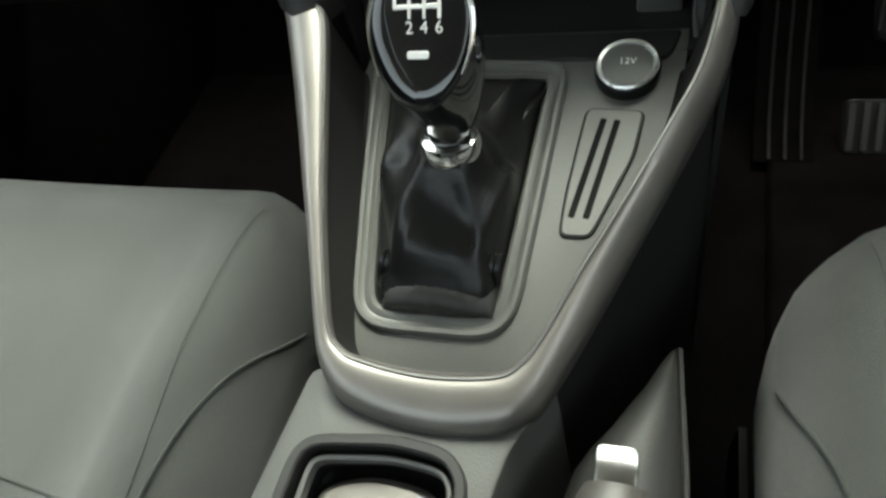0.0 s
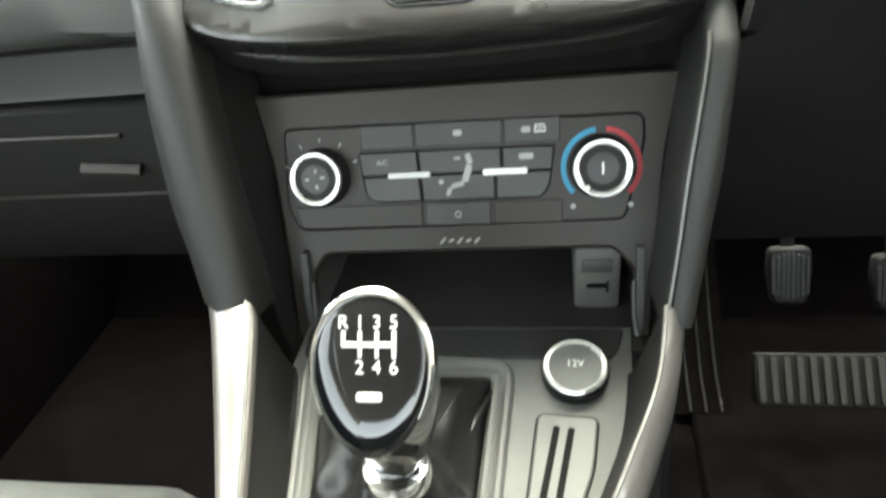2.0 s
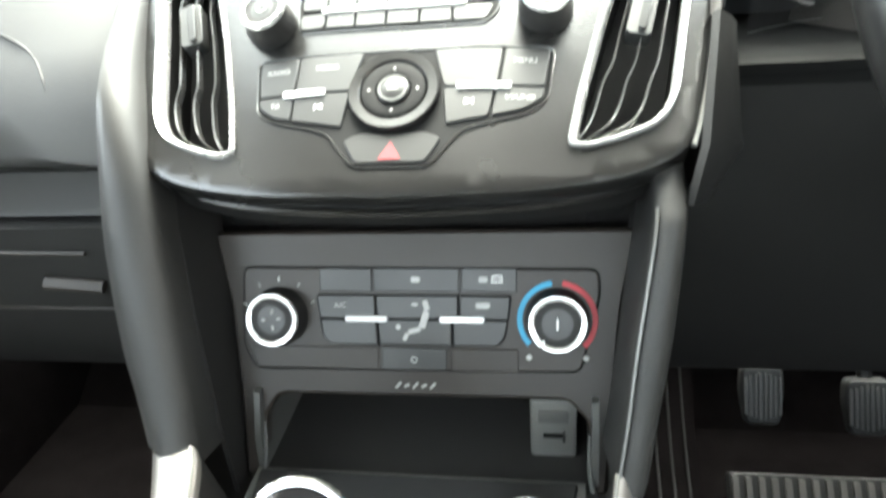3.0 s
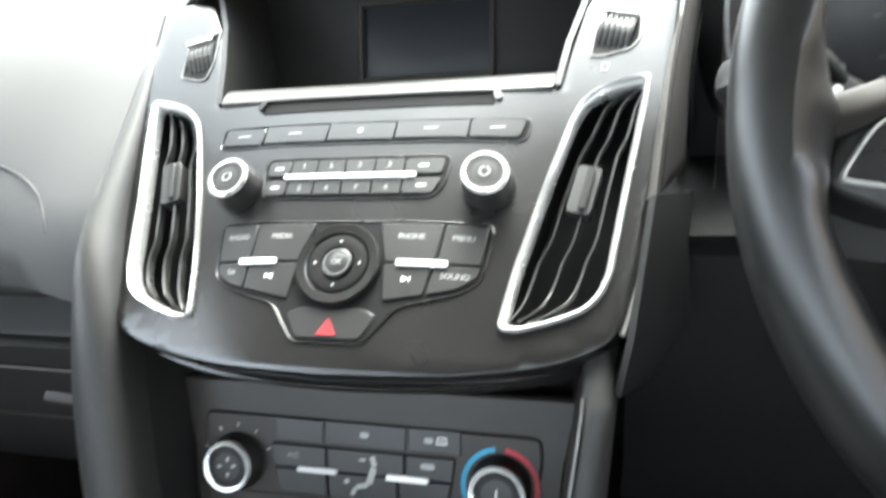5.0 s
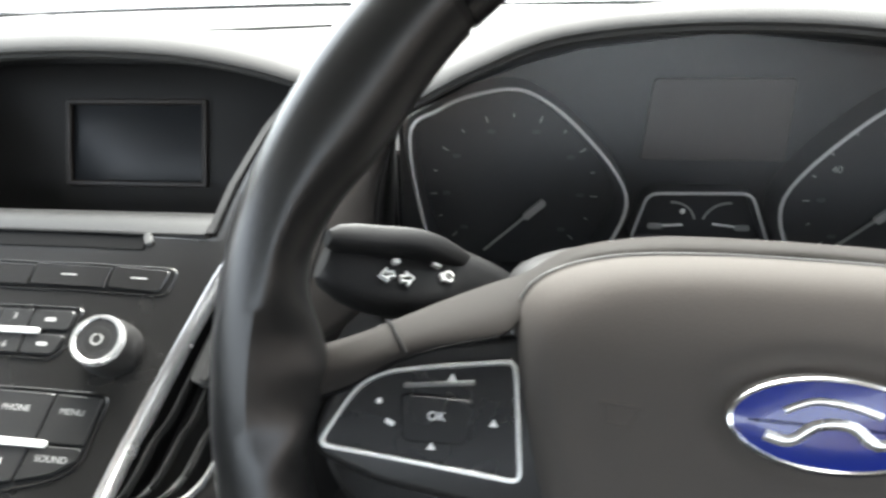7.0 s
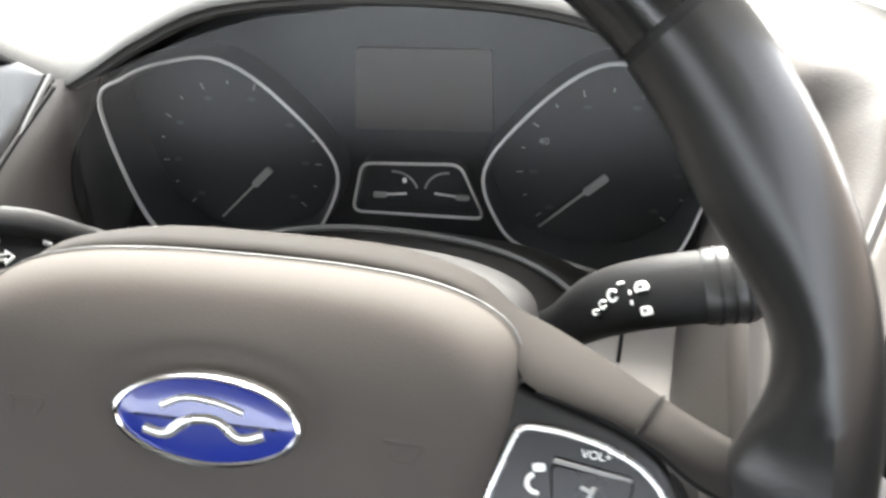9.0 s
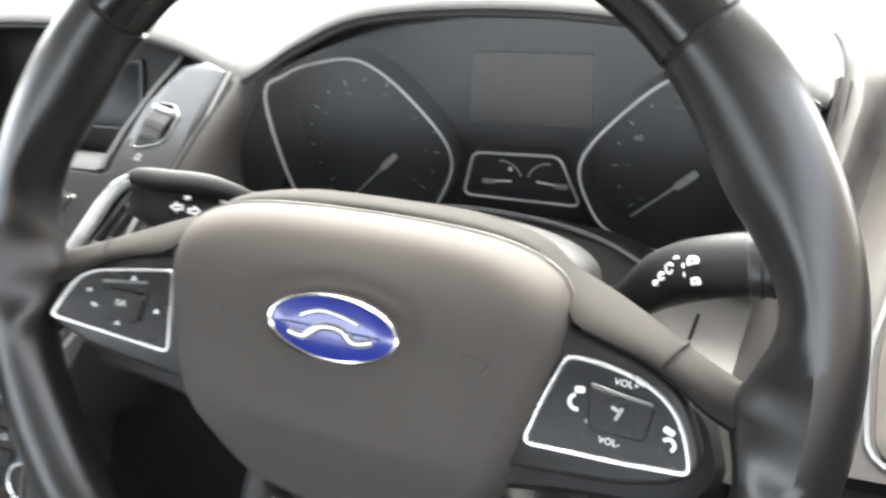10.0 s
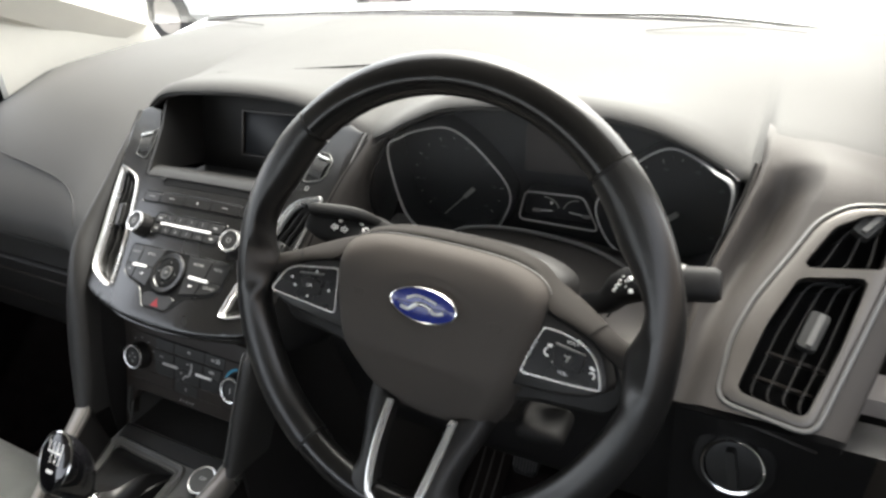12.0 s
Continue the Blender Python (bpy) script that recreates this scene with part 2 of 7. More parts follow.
def holed(outer, holes, M, h0, h1, bev=0.002):
    """A plate with openings through it."""
    bm = bmesh.new()
    outer = ccw(outer)
    holes = [ccw(h) for h in holes]
    top_out = [bm.verts.new(M @ Vector((x, y, h1))) for x, y in inset(outer, bev)]
    tops = [[bm.verts.new(M @ Vector((x, y, h1))) for x, y in h] for h in holes]
    edges = []
    for lp in [top_out, *tops]:
        edges += [bm.edges.new((lp[i - 1], lp[i])) for i in range(len(lp))]
    bmesh.ops.triangle_fill(bm, edges=edges, use_beauty=True)
    mid = [bm.verts.new(M @ Vector((x, y, h1 - bev * 0.3))) for x, y in inset(outer, bev * 0.3)]
    low = [bm.verts.new(M @ Vector((x, y, h1 - bev))) for x, y in outer]
    bot = [bm.verts.new(M @ Vector((x, y, h0))) for x, y in outer]
    for a, b in ((top_out, mid), (mid, low), (low, bot)):
        bridge(bm, a, b)
    for h, t in zip(holes, tops):
        bridge(bm, t, [bm.verts.new(M @ Vector((x, y, h0))) for x, y in h])
    return bm


def lathe(prof, M, n=32, bm=None):
    """A turned part: (radius, height) steps about the frame's n."""
    bm = bm or bmesh.new()
    loops = []
    for r, h in prof:
        if r < 1e-6:
            loops.append([bm.verts.new(M @ Vector((0, 0, h)))])
        else:
            loops.append([bm.verts.new(M @ Vector((r * math.cos(2 * math.pi * i / n), r * math.sin(2 * math.pi * i / n), h))) for i in range(n)])
    for a, b in zip(loops, loops[1:]):
        if len(a) == 1 and len(b) > 1:
            for i in range(n):
                bm.faces.new((a[0], b[i], b[(i + 1) % n]))
        elif len(b) == 1 and len(a) > 1:
            for i in range(n):
                bm.faces.new((a[i], b[0], a[(i + 1) % n]))
        elif len(a) > 1:
            bridge(bm, a, b)
    for lp, end in ((loops[0], 0), (loops[-1], 1)):
        if len(lp) > 1:
            bm.faces.new(lp if end else list(reversed(lp)))
    return bm


def tube(path, r, n=8, closed=False, flat=1.0, up=None, bm=None):
    """A round or oval bar along a path; r may vary along it."""
    bm = bm or bmesh.new()
    P = [Vector(p) for p in path]
    k = len(P)
    R = r if isinstance(r, (list, tuple)) else [r] * k
    loops, last = [], None
    for i in range(k):
        a, b = (P[i - 1], P[(i + 1) % k]) if closed else (P[max(i - 1, 0)], P[min(i + 1, k - 1)])
        t = (b - a).normalized()
        if up is not None:
            side = t.cross(Vector(up)).normalized()
        else:
            side = t.orthogonal().normalized() if last is None else (last - t * last.dot(t)).normalized()
        last = side
        nor = side.cross(t).normalized()
        loops.append([bm.verts.new(P[i] + side * (R[i] * math.cos(2 * math.pi * j / n)) + nor * (R[i] * flat * math.sin(2 * math.pi * j / n))) for j in range(n)])
    for a, b in zip(loops, loops[1:]):
        bridge(bm, a, b)
    if closed:
        bridge(bm, loops[-1], loops[0])
    else:
        bm.faces.new(list(reversed(loops[0])))
        bm.faces.new(loops[-1])
    return bm


def shell(rows, d, bm=None):
    """A curved sheet with thickness d (a vector) over a grid of points."""
    bm = bm or bmesh.new()
    d = Vector(d)
    A = [[bm.verts.new(Vector(p)) for p in r] for r in rows]
    B = [[bm.verts.new(Vector(p) + d) for p in r] for r in rows]
    for G, flip in ((A, 0), (B, 1)):
        for a, b in zip(G, G[1:]):
            bridge(bm, b if flip else a, a if flip else b, closed=False)
    for a, b in ((A[0], B[0]), (B[-1], A[-1])):
        bridge(bm, b, a, closed=False)
    for c in (0, -1):
        a, b = [r[c] for r in A], [r[c] for r in B]
        bridge(bm, a, b, closed=False)
    return bm


def box(lo, hi, bev=0.004, M=None, seg=2):
    bm = bmesh.new()
    c = [(a + b) / 2 for a, b in zip(lo, hi)]
    s = [abs(b - a) for a, b in zip(lo, hi)]
    bmesh.ops.create_cube(bm, size=1, matrix=Matrix.LocRotScale(c, None, s))
    if bev:
        bmesh.ops.bevel(bm, geom=bm.edges[:], offset=min(bev, 0.45 * min(s)), segments=seg, profile=0.5, affect="EDGES")
    if M is not None:
        bmesh.ops.transform(bm, matrix=M, verts=bm.verts)
    return bm


def disc_arc(M, r0, r1, a0, a1, h0, h1, n=24):
    """A flat arc band from angle a0 to a1 (degrees)."""
    pts = [(r1 * math.cos(radians(a0 + (a1 - a0) * i / n)), r1 * math.sin(radians(a0 + (a1 - a0) * i / n))) for i in range(n + 1)]
    pts += [(r0 * math.cos(radians(a1 + (a0 - a1) * i / n)), r0 * math.sin(radians(a1 + (a0 - a1) * i / n))) for i in range(n + 1)]
    return plate(pts, M, h0, h1, 0.0001)


def bar(M, u, v, w, h, z0, z1, turn=0.0, r=None, bm=None):
    """A small rounded bar on a surface."""
    c, s = math.cos(radians(turn)), math.sin(radians(turn))
    pts = [(-w / 2, -h / 2), (w / 2, -h / 2), (w / 2, h / 2), (-w / 2, h / 2)]
    pts = fillet(pts, min(w, h) * 0.4 if r is None else r, 3)
    return plate([(u + x * c - y * s, v + x * s + y * c) for x, y in pts], M, z0, z1, min(0.0003, (z1 - z0) * 0.4), bm=bm)


def line(M, a, b, w, z0, z1, bm=None):
    (x0, y0), (x1, y1) = a, b
    return bar(M, (x0 + x1) / 2, (y0 + y1) / 2, math.hypot(x1 - x0, y1 - y0), w, z0, z1, math.degrees(math.atan2(y1 - y0, x1 - x0)), r=w * 0.3, bm=bm)


def words(text, M, u, v, size, z, material, parent, turn=0.0, name="legend"):
    cu = bpy.data.curves.new(name, "FONT")
    cu.body, cu.size, cu.align_x, cu.align_y, cu.extrude = text, size, "CENTER", "CENTER", 0.00006
    tmp = bpy.data.objects.new(name, cu)
    me = bpy.data.meshes.new_from_object(tmp)
    bpy.data.objects.remove(tmp)
    me.transform(M @ Matrix.Translation((u, v, z)) @ Matrix.Rotation(radians(turn), 4, "Z"))
    me.materials.clear()
    me.materials.append(material)
    ob = new(name, me)
    ob.parent = parent
    ob.matrix_parent_inverse = HOME.get(parent, Matrix.Identity(4))
    return ob


def lerp(a, b, t):
    return a + (b - a) * t


def table(x, pts):
    """Linear look-up in a list of (x, value...)."""
    if x <= pts[0][0]:
        return pts[0][1:]
    for p, q in zip(pts, pts[1:]):
        if x <= q[0]:
            t = (x - p[0]) / (q[0] - p[0])
            t = t * t * (3 - 2 * t) * 0.5 + t * 0.5
            return tuple(lerp(a, b, t) for a, b in zip(p[1:], q[1:]))
    return pts[-1][1:]


# axes of the main faces
A = basis((0, 0.399, 0.641), (0, 0.789, 0.615), (0, -0.615, 0.789))       # audio panel
C = basis((0, 0.408, 0.535), (0, 0.42, 0.9075), (0, -0.9075, 0.42))       # climate panel
K = basis((0, 0.243, 0.421), (0, 0.974, 0.227), (0, -0.227, 0.974))       # console top
W = basis((0.3705, 0.3765, 0.745), (0, 0.4067, 0.9135), (0, -0.9135, 0.4067), roll=-2.3)  # steering wheel
D = basis((0.60, 0.43, 0.69), (0, 0.789, 0.615), (0, -0.615, 0.789))      # outer air vent


def on(M, u, v, h=0.0):
    return M @ Vector((u, v, h))


def panel_sag(u, v):
    """How far the audio panel sweeps back beside its flat middle."""
    a = max(0.0, min(1.0, (abs(u) - 0.030) / 0.105))
    b = max(0.0, min(1.0, (v + 0.02) / 0.26))
    return -0.0105 * a * a * (3 - 2 * a) * (1 - b * b * (3 - 2 * b))


def bend_to_panel(ob):
    """Carries a thing built on the flat panel plane onto the swept-back panel."""
    inv, n = A.inverted(), A.to_3x3() @ Vector((0, 0, 1))
    for child in ob.children_recursive:
        bm = bmesh.new()
        bm.from_mesh(child.data)
        us = [(inv @ v.co).x for v in bm.verts]
        sliced(bm, A, [q * 0.01 for q in range(-17, 18) if abs(q) > 3 and min(us) < q * 0.01 < max(us)])
        for vert in bm.verts:
            q = inv @ vert.co
            vert.co += n * panel_sag(q.x, q.y)
        bm.to_mesh(child.data)
        bm.free()


def sliced(bm, M, cuts, across=True):
    """Cuts a mesh into strips across the frame's u (or v), so that it can bend."""
    axis = M.to_3x3() @ Vector((1, 0, 0) if across else (0, 1, 0))
    for c in cuts:
        bmesh.ops.bisect_plane(bm, geom=bm.verts[:] + bm.edges[:] + bm.faces[:], dist=1e-6, plane_co=on(M, c, 0) if across else on(M, 0, c), plane_no=axis)
    return bm


# ---------------------------------------------------------------- shell of the car
def build_shell():
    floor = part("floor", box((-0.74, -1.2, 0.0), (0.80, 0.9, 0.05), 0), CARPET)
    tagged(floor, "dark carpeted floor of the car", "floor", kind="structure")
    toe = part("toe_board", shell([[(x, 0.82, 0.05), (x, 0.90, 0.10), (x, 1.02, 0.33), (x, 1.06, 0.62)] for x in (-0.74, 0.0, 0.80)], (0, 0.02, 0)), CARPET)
    tagged(toe, "dark carpeted sloping toe board", "wall", kind="structure")
    # front lip below the glass is unseen, added to shade the audio panel
    roof = part("ceiling", shell([[(x, -1.3, 1.17), (x, -0.5, 1.20), (x, 0.10, 1.185), (x, 0.28, 1.15), (x * 0.99, 0.38, 1.112), (x * 0.985, 0.47, 1.066), (x * 0.985, 0.472, 1.060)] for x in (-0.62, -0.3, 0, 0.3, 0.685)], (0, 0, 0.03)), ROOFCLOTH)
    tagged(roof, "pale cloth roof lining with an added front lip that shades the windscreen top", "ceiling", kind="structure")
    for s, nm in ((-1, "wall_left"), (1, "wall_right")):
        dx = 0.065 if s > 0 else 0.0
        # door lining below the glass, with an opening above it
        # left lining near-black: the footwell's shade is put into its colour
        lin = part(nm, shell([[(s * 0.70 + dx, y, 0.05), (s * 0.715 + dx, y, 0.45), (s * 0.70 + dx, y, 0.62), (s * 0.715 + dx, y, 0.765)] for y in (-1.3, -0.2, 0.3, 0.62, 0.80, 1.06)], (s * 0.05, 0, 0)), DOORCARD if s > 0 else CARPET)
        tagged(lin, "door lining below the side window", "wall", kind="structure")
        rail = part("trim", shell([[(s * 0.62 + dx, y, 1.18), (s * 0.66 + dx, y, 1.12), (s * 0.675 + dx, y, 1.09)] for y in (-1.3, -0.4, 0.15)], (s * 0.03, 0, 0.01)), LINING)
        tagged(rail, "cream lining along the roof edge", "trim", kind="structure")
        # windscreen pillar with its wide foot by the door glass
        a, b = Vector((s * 0.69 + dx, 1.02, 0.80)), Vector((s * 0.60 + dx, 0.22, 1.17))
        rows = []
        for i in range(13):
            t = i / 12
            p = a.lerp(b, t)
            w = lerp(0.075, 0.045, t)
            rows.append([p + Vector((-s * 0.02, w * 0.3, w * 0.55)), p + Vector((-s * 0.03, 0, 0)), p + Vector((s * 0.0, -w, -w * 0.35)), p + Vector((s * 0.03, -w * 1.2, -w * 0.4))])
        pil = part("pillar_trim", shell(rows, (s * 0.03, 0.02, 0.0)), LINING)
        tagged(pil, "cream windscreen pillar lining", "trim", kind="structure")
        foot = part("pillar_foot", shell([[(s * 0.685 + dx, y, z0), (s * 0.675 + dx, y, (z0 + z1) / 2), (s * 0.69 + dx, y, z1)] for y, z0, z1 in ((0.695, 0.725, 0.86), (0.74, 0.73, 0.91), (0.80, 0.735, 0.925), (0.92, 0.75, 0.90), (1.04, 0.76, 0.84))], (s * 0.02, 0, 0)), LINING)
        tagged(foot, "cream corner panel at the foot of the windscreen pillar", "trim", kind="structure")
    rear = part("wall_back", box((-0.74, -1.35, 0.0), (0.80, -1.28, 0.84), 0.01), FABRIC2)
    tagged(rear, "dark rear end of the cabin", "wall", kind="structure")
    head = part("trim", tube([(-0.60, 0.22, 1.17), (-0.3, 0.28, 1.175), (0, 0.30, 1.178), (0.3, 0.28, 1.175), (0.66, 0.22, 1.17)], 0.03, 8, flat=0.5, up=(0, 0, 1)), LINING)
    tagged(head, "cream header lining above the windscreen", "trim", kind="structure")
    rows = []
    for i in range(9):
        x = -0.70 + 1.465 * i / 8
        q = 1 - (x / 0.70) ** 2
        rows.append([(x, 1.02 + 0.07 * q, 0.80 + 0.012 * q), (x * 0.95, 0.68 + 0.08 * q, 0.985), (x * 0.87, 0.24 + 0.08 * q, 1.17)])
    ws = part("window_1", shell(rows, (0, 0.003, 0.003)), GLASS)
    ws.visible_shadow = False
    tagged(ws, "clear windscreen glass", "window", kind="structure")


def build_outside():
    g = part("ground", box((-60, -60, -0.40), (60, 60, -0.35), 0), ASPHALT)
    tagged(g, "grey paved ground outside", "ground", kind="structure")
    bonnet = thing("bonnet", (0, 1.5, -0.35), "white car bonnet beyond the windscreen", "car bonnet")
    rows = [[(x, 1.16 + 0.03 * (1 - abs(x)), 0.735), (x, 1.35, 0.75 + 0.02 * (1 - x * x)), (x, 1.7, 0.70 + 0.02 * (1 - x * x)), (x, 2.05, 0.60)] for x in [-0.8 + 0.2 * i for i in range(9)]]
    part("panel", shell(rows, (0, 0, -0.02)), PAINT, bonnet)
    part("front_end", box((-0.78, 1.25, -0.30), (0.78, 2.04, 0.57), 0.05), PAINT, bonnet)
    # unseen wall, added to block sky on the right and reflect brown
    side = part("side_wall", box((2.1, -4.5, -0.35), (2.4, 1.4, 1.5), 0.02), WARM)
    tagged(side, "unseen brown wall added to block and tint light from the right", "wall", kind="structure")
    # white car parked ahead: body with a swept window line, glass and wheels
    car = thing("parked_car", (-4.0, 5.2, -0.35), "white parked car with dark tinted side windows", "car")
    Mc = basis((-4.0, 5.0, 0.0), (0, 0, 1), (0, -1, 0))
    prof = [(-2.1, -0.12), (-2.15, 0.35), (-1.9, 0.62), (-1.2, 0.98), (-0.4, 1.16), (0.9, 1.17), (1.7, 1.02), (2.0, 0.70), (2.15, 0.40), (2.15, -0.12)]
    part("body", plate(fillet(prof, 0.15, 3), Mc, -1.6, 0.0, 0.10), PAINT, car)
    low = spline([(-0.22, 0.537), (0.15, 0.537), (0.17, 0.62), (0.36, 0.72), (0.68, 0.83), (1.56, 0.945), (1.05, 0.895), (0.47, 0.78), (0.05, 0.66), (-0.20, 0.595)], 40, closed=True)
    part("side_window", plate([(p.x, p.y) for p in low], Mc, 0.002, 0.010, 0.002), TINTED, car)
    high = spline([(-0.44, 0.57), (-0.42, 0.60), (0.06, 0.80), (0.60, 0.925), (1.10, 1.015), (1.02, 1.02), (0.32, 0.88), (-0.20, 0.77), (-0.46, 0.70)], 36, closed=True)
    part("side_window", plate([(p.x, p.y) for p in high], Mc, 0.002, 0.010, 0.002), TINTED, car)
    for u in (-1.35, 1.35):
        tyre = part("wheel", lathe([(0.31, -0.18), (0.32, -0.02), (0.30, 0.02), (0.20, 0.025), (0.0, 0.02)], Mc @ Matrix.Translation((u, -0.03, 0)), 24), RUBBER, car)
        part("rim", lathe([(0.19, 0.024), (0.19, 0.032), (0.05, 0.028), (0.0, 0.028)], Mc @ Matrix.Translation((u, -0.03, 0)), 20), SILVER, tyre)


def build_wipers():
    for pts, lab in (([(-0.55, 1.09, 0.803), (-0.2, 1.12, 0.808), (0.10, 1.125, 0.8095), (0.34, 1.12, 0.802)], "black wiper arm lying along the windscreen foot"),
                     ([(0.05, 1.12, 0.803), (0.30, 1.118, 0.806), (0.47, 1.105, 0.805), (0.70, 1.05, 0.793)], "black wiper arm resting by the windscreen corner")):
        w = thing("wiper", pts[0], lab, "wiper", "windscreen wipers")
        part("arm", tube(spline(pts, 20), 0.0028, 6), KEYDARK, w)
        part("blade", tube([(x, y - 0.004, z - 0.006) for x, y, z in spline(pts, 20)], 0.003, 6, flat=1.8), RUBBER, w)


# ---------------------------------------------------------------- dashboard
HOOD = [(-0.186, 0.600, 0.776), (-0.172, 0.597, 0.796), (-0.130, 0.595, 0.819), (-0.06, 0.593, 0.8265), (0.01, 0.593, 0.828), (0.08, 0.594, 0.823), (0.14, 0.597, 0.808), (0.186, 0.596, 0.785)]
VISOR = [(0.186, 0.596, 0.785), (0.215, 0.589, 0.799), (0.25, 0.584, 0.817), (0.30, 0.580, 0.835), (0.383, 0.577, 0.841), (0.466, 0.579, 0.835), (0.52, 0.582, 0.818), (0.574, 0.588, 0.786)]
WING = [(0.574, 0.588, 0.786), (0.581, 0.600, 0.796), (0.588, 0.612, 0.806), (0.602, 0.612, 0.806), (0.640, 0.606, 0.800), (0.700, 0.597, 0.787), (0.765, 0.590, 0.773)]
LIP = spline(HOOD, 30) + spline(VISOR, 34)[1:] + spline(WING, 18)[1:]


# channel beside the outer vent: height up the panel, its left edge, its right shoulder, its depth
PANEL_LEFT = [(-0.03, -0.050, -0.030, 0.002), (0.0, -0.048, -0.027, 0.003), (0.048, -0.044, -0.0184, 0.005), (0.077, -0.040, -0.0075, 0.012), (0.103, -0.034, 0.004, 0.019), (0.123, -0.028, 0.0127, 0.024),
              (0.145, -0.022, 0.019, 0.027), (0.172, -0.016, 0.0275, 0.026), (0.198, -0.0136, 0.0285, 0.016), (0.208, -0.0125, 0.028, 0.005), (0.214, -0.012, 0.027, 0.0)]
VENT_EDGE = [(-0.012, -0.0154, 0.044), (0.036, -0.0124, 0.055), (0.069, -0.0024, 0.065), (0.1035, 0.0154, 0.075), (0.135, 0.030, 0.079), (0.150, 0.0465, 0.080), (0.160, 0.058, 0.080)]


def build_dashboard():
    dash = thing("dashboard", (0, 0.7, 0.6), "dark grey soft plastic car dashboard with hooded instruments", "dashboard")
    rows = []
    for x, y, z in LIP:
        top = 0.812 + 0.004 * (1 - (x / 0.7) ** 2) - 0.016 * max(0, (x - 0.60) / 0.12) ** 2
        q = 0.2 * math.exp(-((x - 0.579) / 0.014) ** 2) + 0.5 * math.exp(-((x - 0.186) / 0.014) ** 2)   # the hollows fade towards the glass
        rows.append([(x, y + 0.004, z - 0.008), (x, y, z - 0.006), (x, y + 0.001, z - 0.0035), (x, y + 0.011, lerp(z + 0.0015, top, 0.25 * q)), (x, y + 0.019, lerp(z + 0.0035, top, 0.4 * q)), (x, y + 0.04, lerp(z + 0.004, top, 0.22 + 0.5 * q)), (x, y + 0.08, lerp(z + 0.003, top, 0.48 + 0.45 * q)),
                     (x, y + 0.14, lerp(z, top, 0.80 + 0.2 * q)), (x, 0.80, top), (x, 0.92, top - 0.002), (x, 1.04 + 0.06 * (1 - min(1, (x / 0.73) ** 2)), 0.800 + 0.008 * (1 - (x / 0.7) ** 2))])
    part("top_pad", shell(rows, (0, 0.003, -0.004)), SOFT, dash, angle=50)
    # dark linings under the two hoods; haze put into the centre one's colour
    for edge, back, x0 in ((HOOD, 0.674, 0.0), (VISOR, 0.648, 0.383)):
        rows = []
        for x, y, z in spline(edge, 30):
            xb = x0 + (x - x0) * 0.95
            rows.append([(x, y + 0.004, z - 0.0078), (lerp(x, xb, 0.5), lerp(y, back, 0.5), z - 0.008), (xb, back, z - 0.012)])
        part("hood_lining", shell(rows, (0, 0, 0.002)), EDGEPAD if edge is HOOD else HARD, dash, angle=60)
    # passenger side: rolls over towards the seat
    rows = []
    for i in range(15):
        t = i / 14
        x = lerp(-0.70, -0.166, t)
        s = max(0.0, (t - 0.72) / 0.28)          # sweeps up to the hood near the centre
        k = s * s * (3 - 2 * s)
        dy, dz = 0.02 * (1 - t), -0.012 * (1 - t)
        prof = [(1.04 + 0.06 * (1 - (x / 0.7) ** 2), 0.800 + 0.008 * (1 - (x / 0.7) ** 2)), (0.90, 0.810), (0.78, 0.812), (0.69, lerp(0.806, 0.800, k)), (0.635, lerp(0.788, 0.781, k)), (0.60, lerp(0.768, 0.769, k)),
                (lerp(0.565, 0.560, k), lerp(0.742, 0.748, k)), (lerp(0.535, 0.520, k), lerp(0.714, 0.722, k)), (lerp(0.505, 0.470, k), lerp(0.680, 0.690, k)), (lerp(0.482, 0.445, k), lerp(0.648, 0.66, k)), (lerp(0.474, 0.44, k), 0.622), (0.482, 0.608), (0.53, 0.600)]
        fall = 0.050 * max(0, (-x - 0.42) / 0.28) ** 1.6
        rows.append([(x, yy + (dy if j > 2 else 0), zz + (dz if j > 2 else 0) - fall) for j, (yy, zz) in enumerate(prof)])
    part("passenger_pad", shell(rows, (0, 0.012, -0.006)), SOFT, dash, angle=60)
    # dark bead drawn for the shading along a soft step in the pad
    part("crease", tube(spline([(-0.56, 0.5620, 0.7180), (-0.50, 0.5525, 0.7112), (-0.3965, 0.5385, 0.7050), (-0.315, 0.5255, 0.6945), (-0.264, 0.5010, 0.6830), (-0.241, 0.4775, 0.6670), (-0.234, 0.4650, 0.6450), (-0.237, 0.4620, 0.6300)], 44), [0.0014 - 0.0008 * (i / 43) ** 3 for i in range(44)], 6), HARD, dash)
    # seam of the speaker cover and slots of the windscreen blower
    part("seam", tube(spline([(-0.10, 0.668, 0.8215), (0.0, 0.705, 0.820), (0.12, 0.75, 0.819)], 12), 0.0012, 5), KEYDARK, dash)
    for x0, x1 in ((-0.55, -0.30), (0.40, 0.60)):
        part("demister_slot", tube(spline([(x0, 0.985, 0.8125), ((x0 + x1) / 2, 1.0, 0.8165), (x1, 0.985, 0.8125)], 10), 0.0025, 6, flat=0.35, up=(0, 0, 1)), HARD, dash)
    # screen recess under the centre hood, haze put into its lighter grey
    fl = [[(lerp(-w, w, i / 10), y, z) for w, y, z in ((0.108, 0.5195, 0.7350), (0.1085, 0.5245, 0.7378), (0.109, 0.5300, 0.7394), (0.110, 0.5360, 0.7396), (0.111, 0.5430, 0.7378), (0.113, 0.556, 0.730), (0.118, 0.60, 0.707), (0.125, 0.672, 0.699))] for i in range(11)]
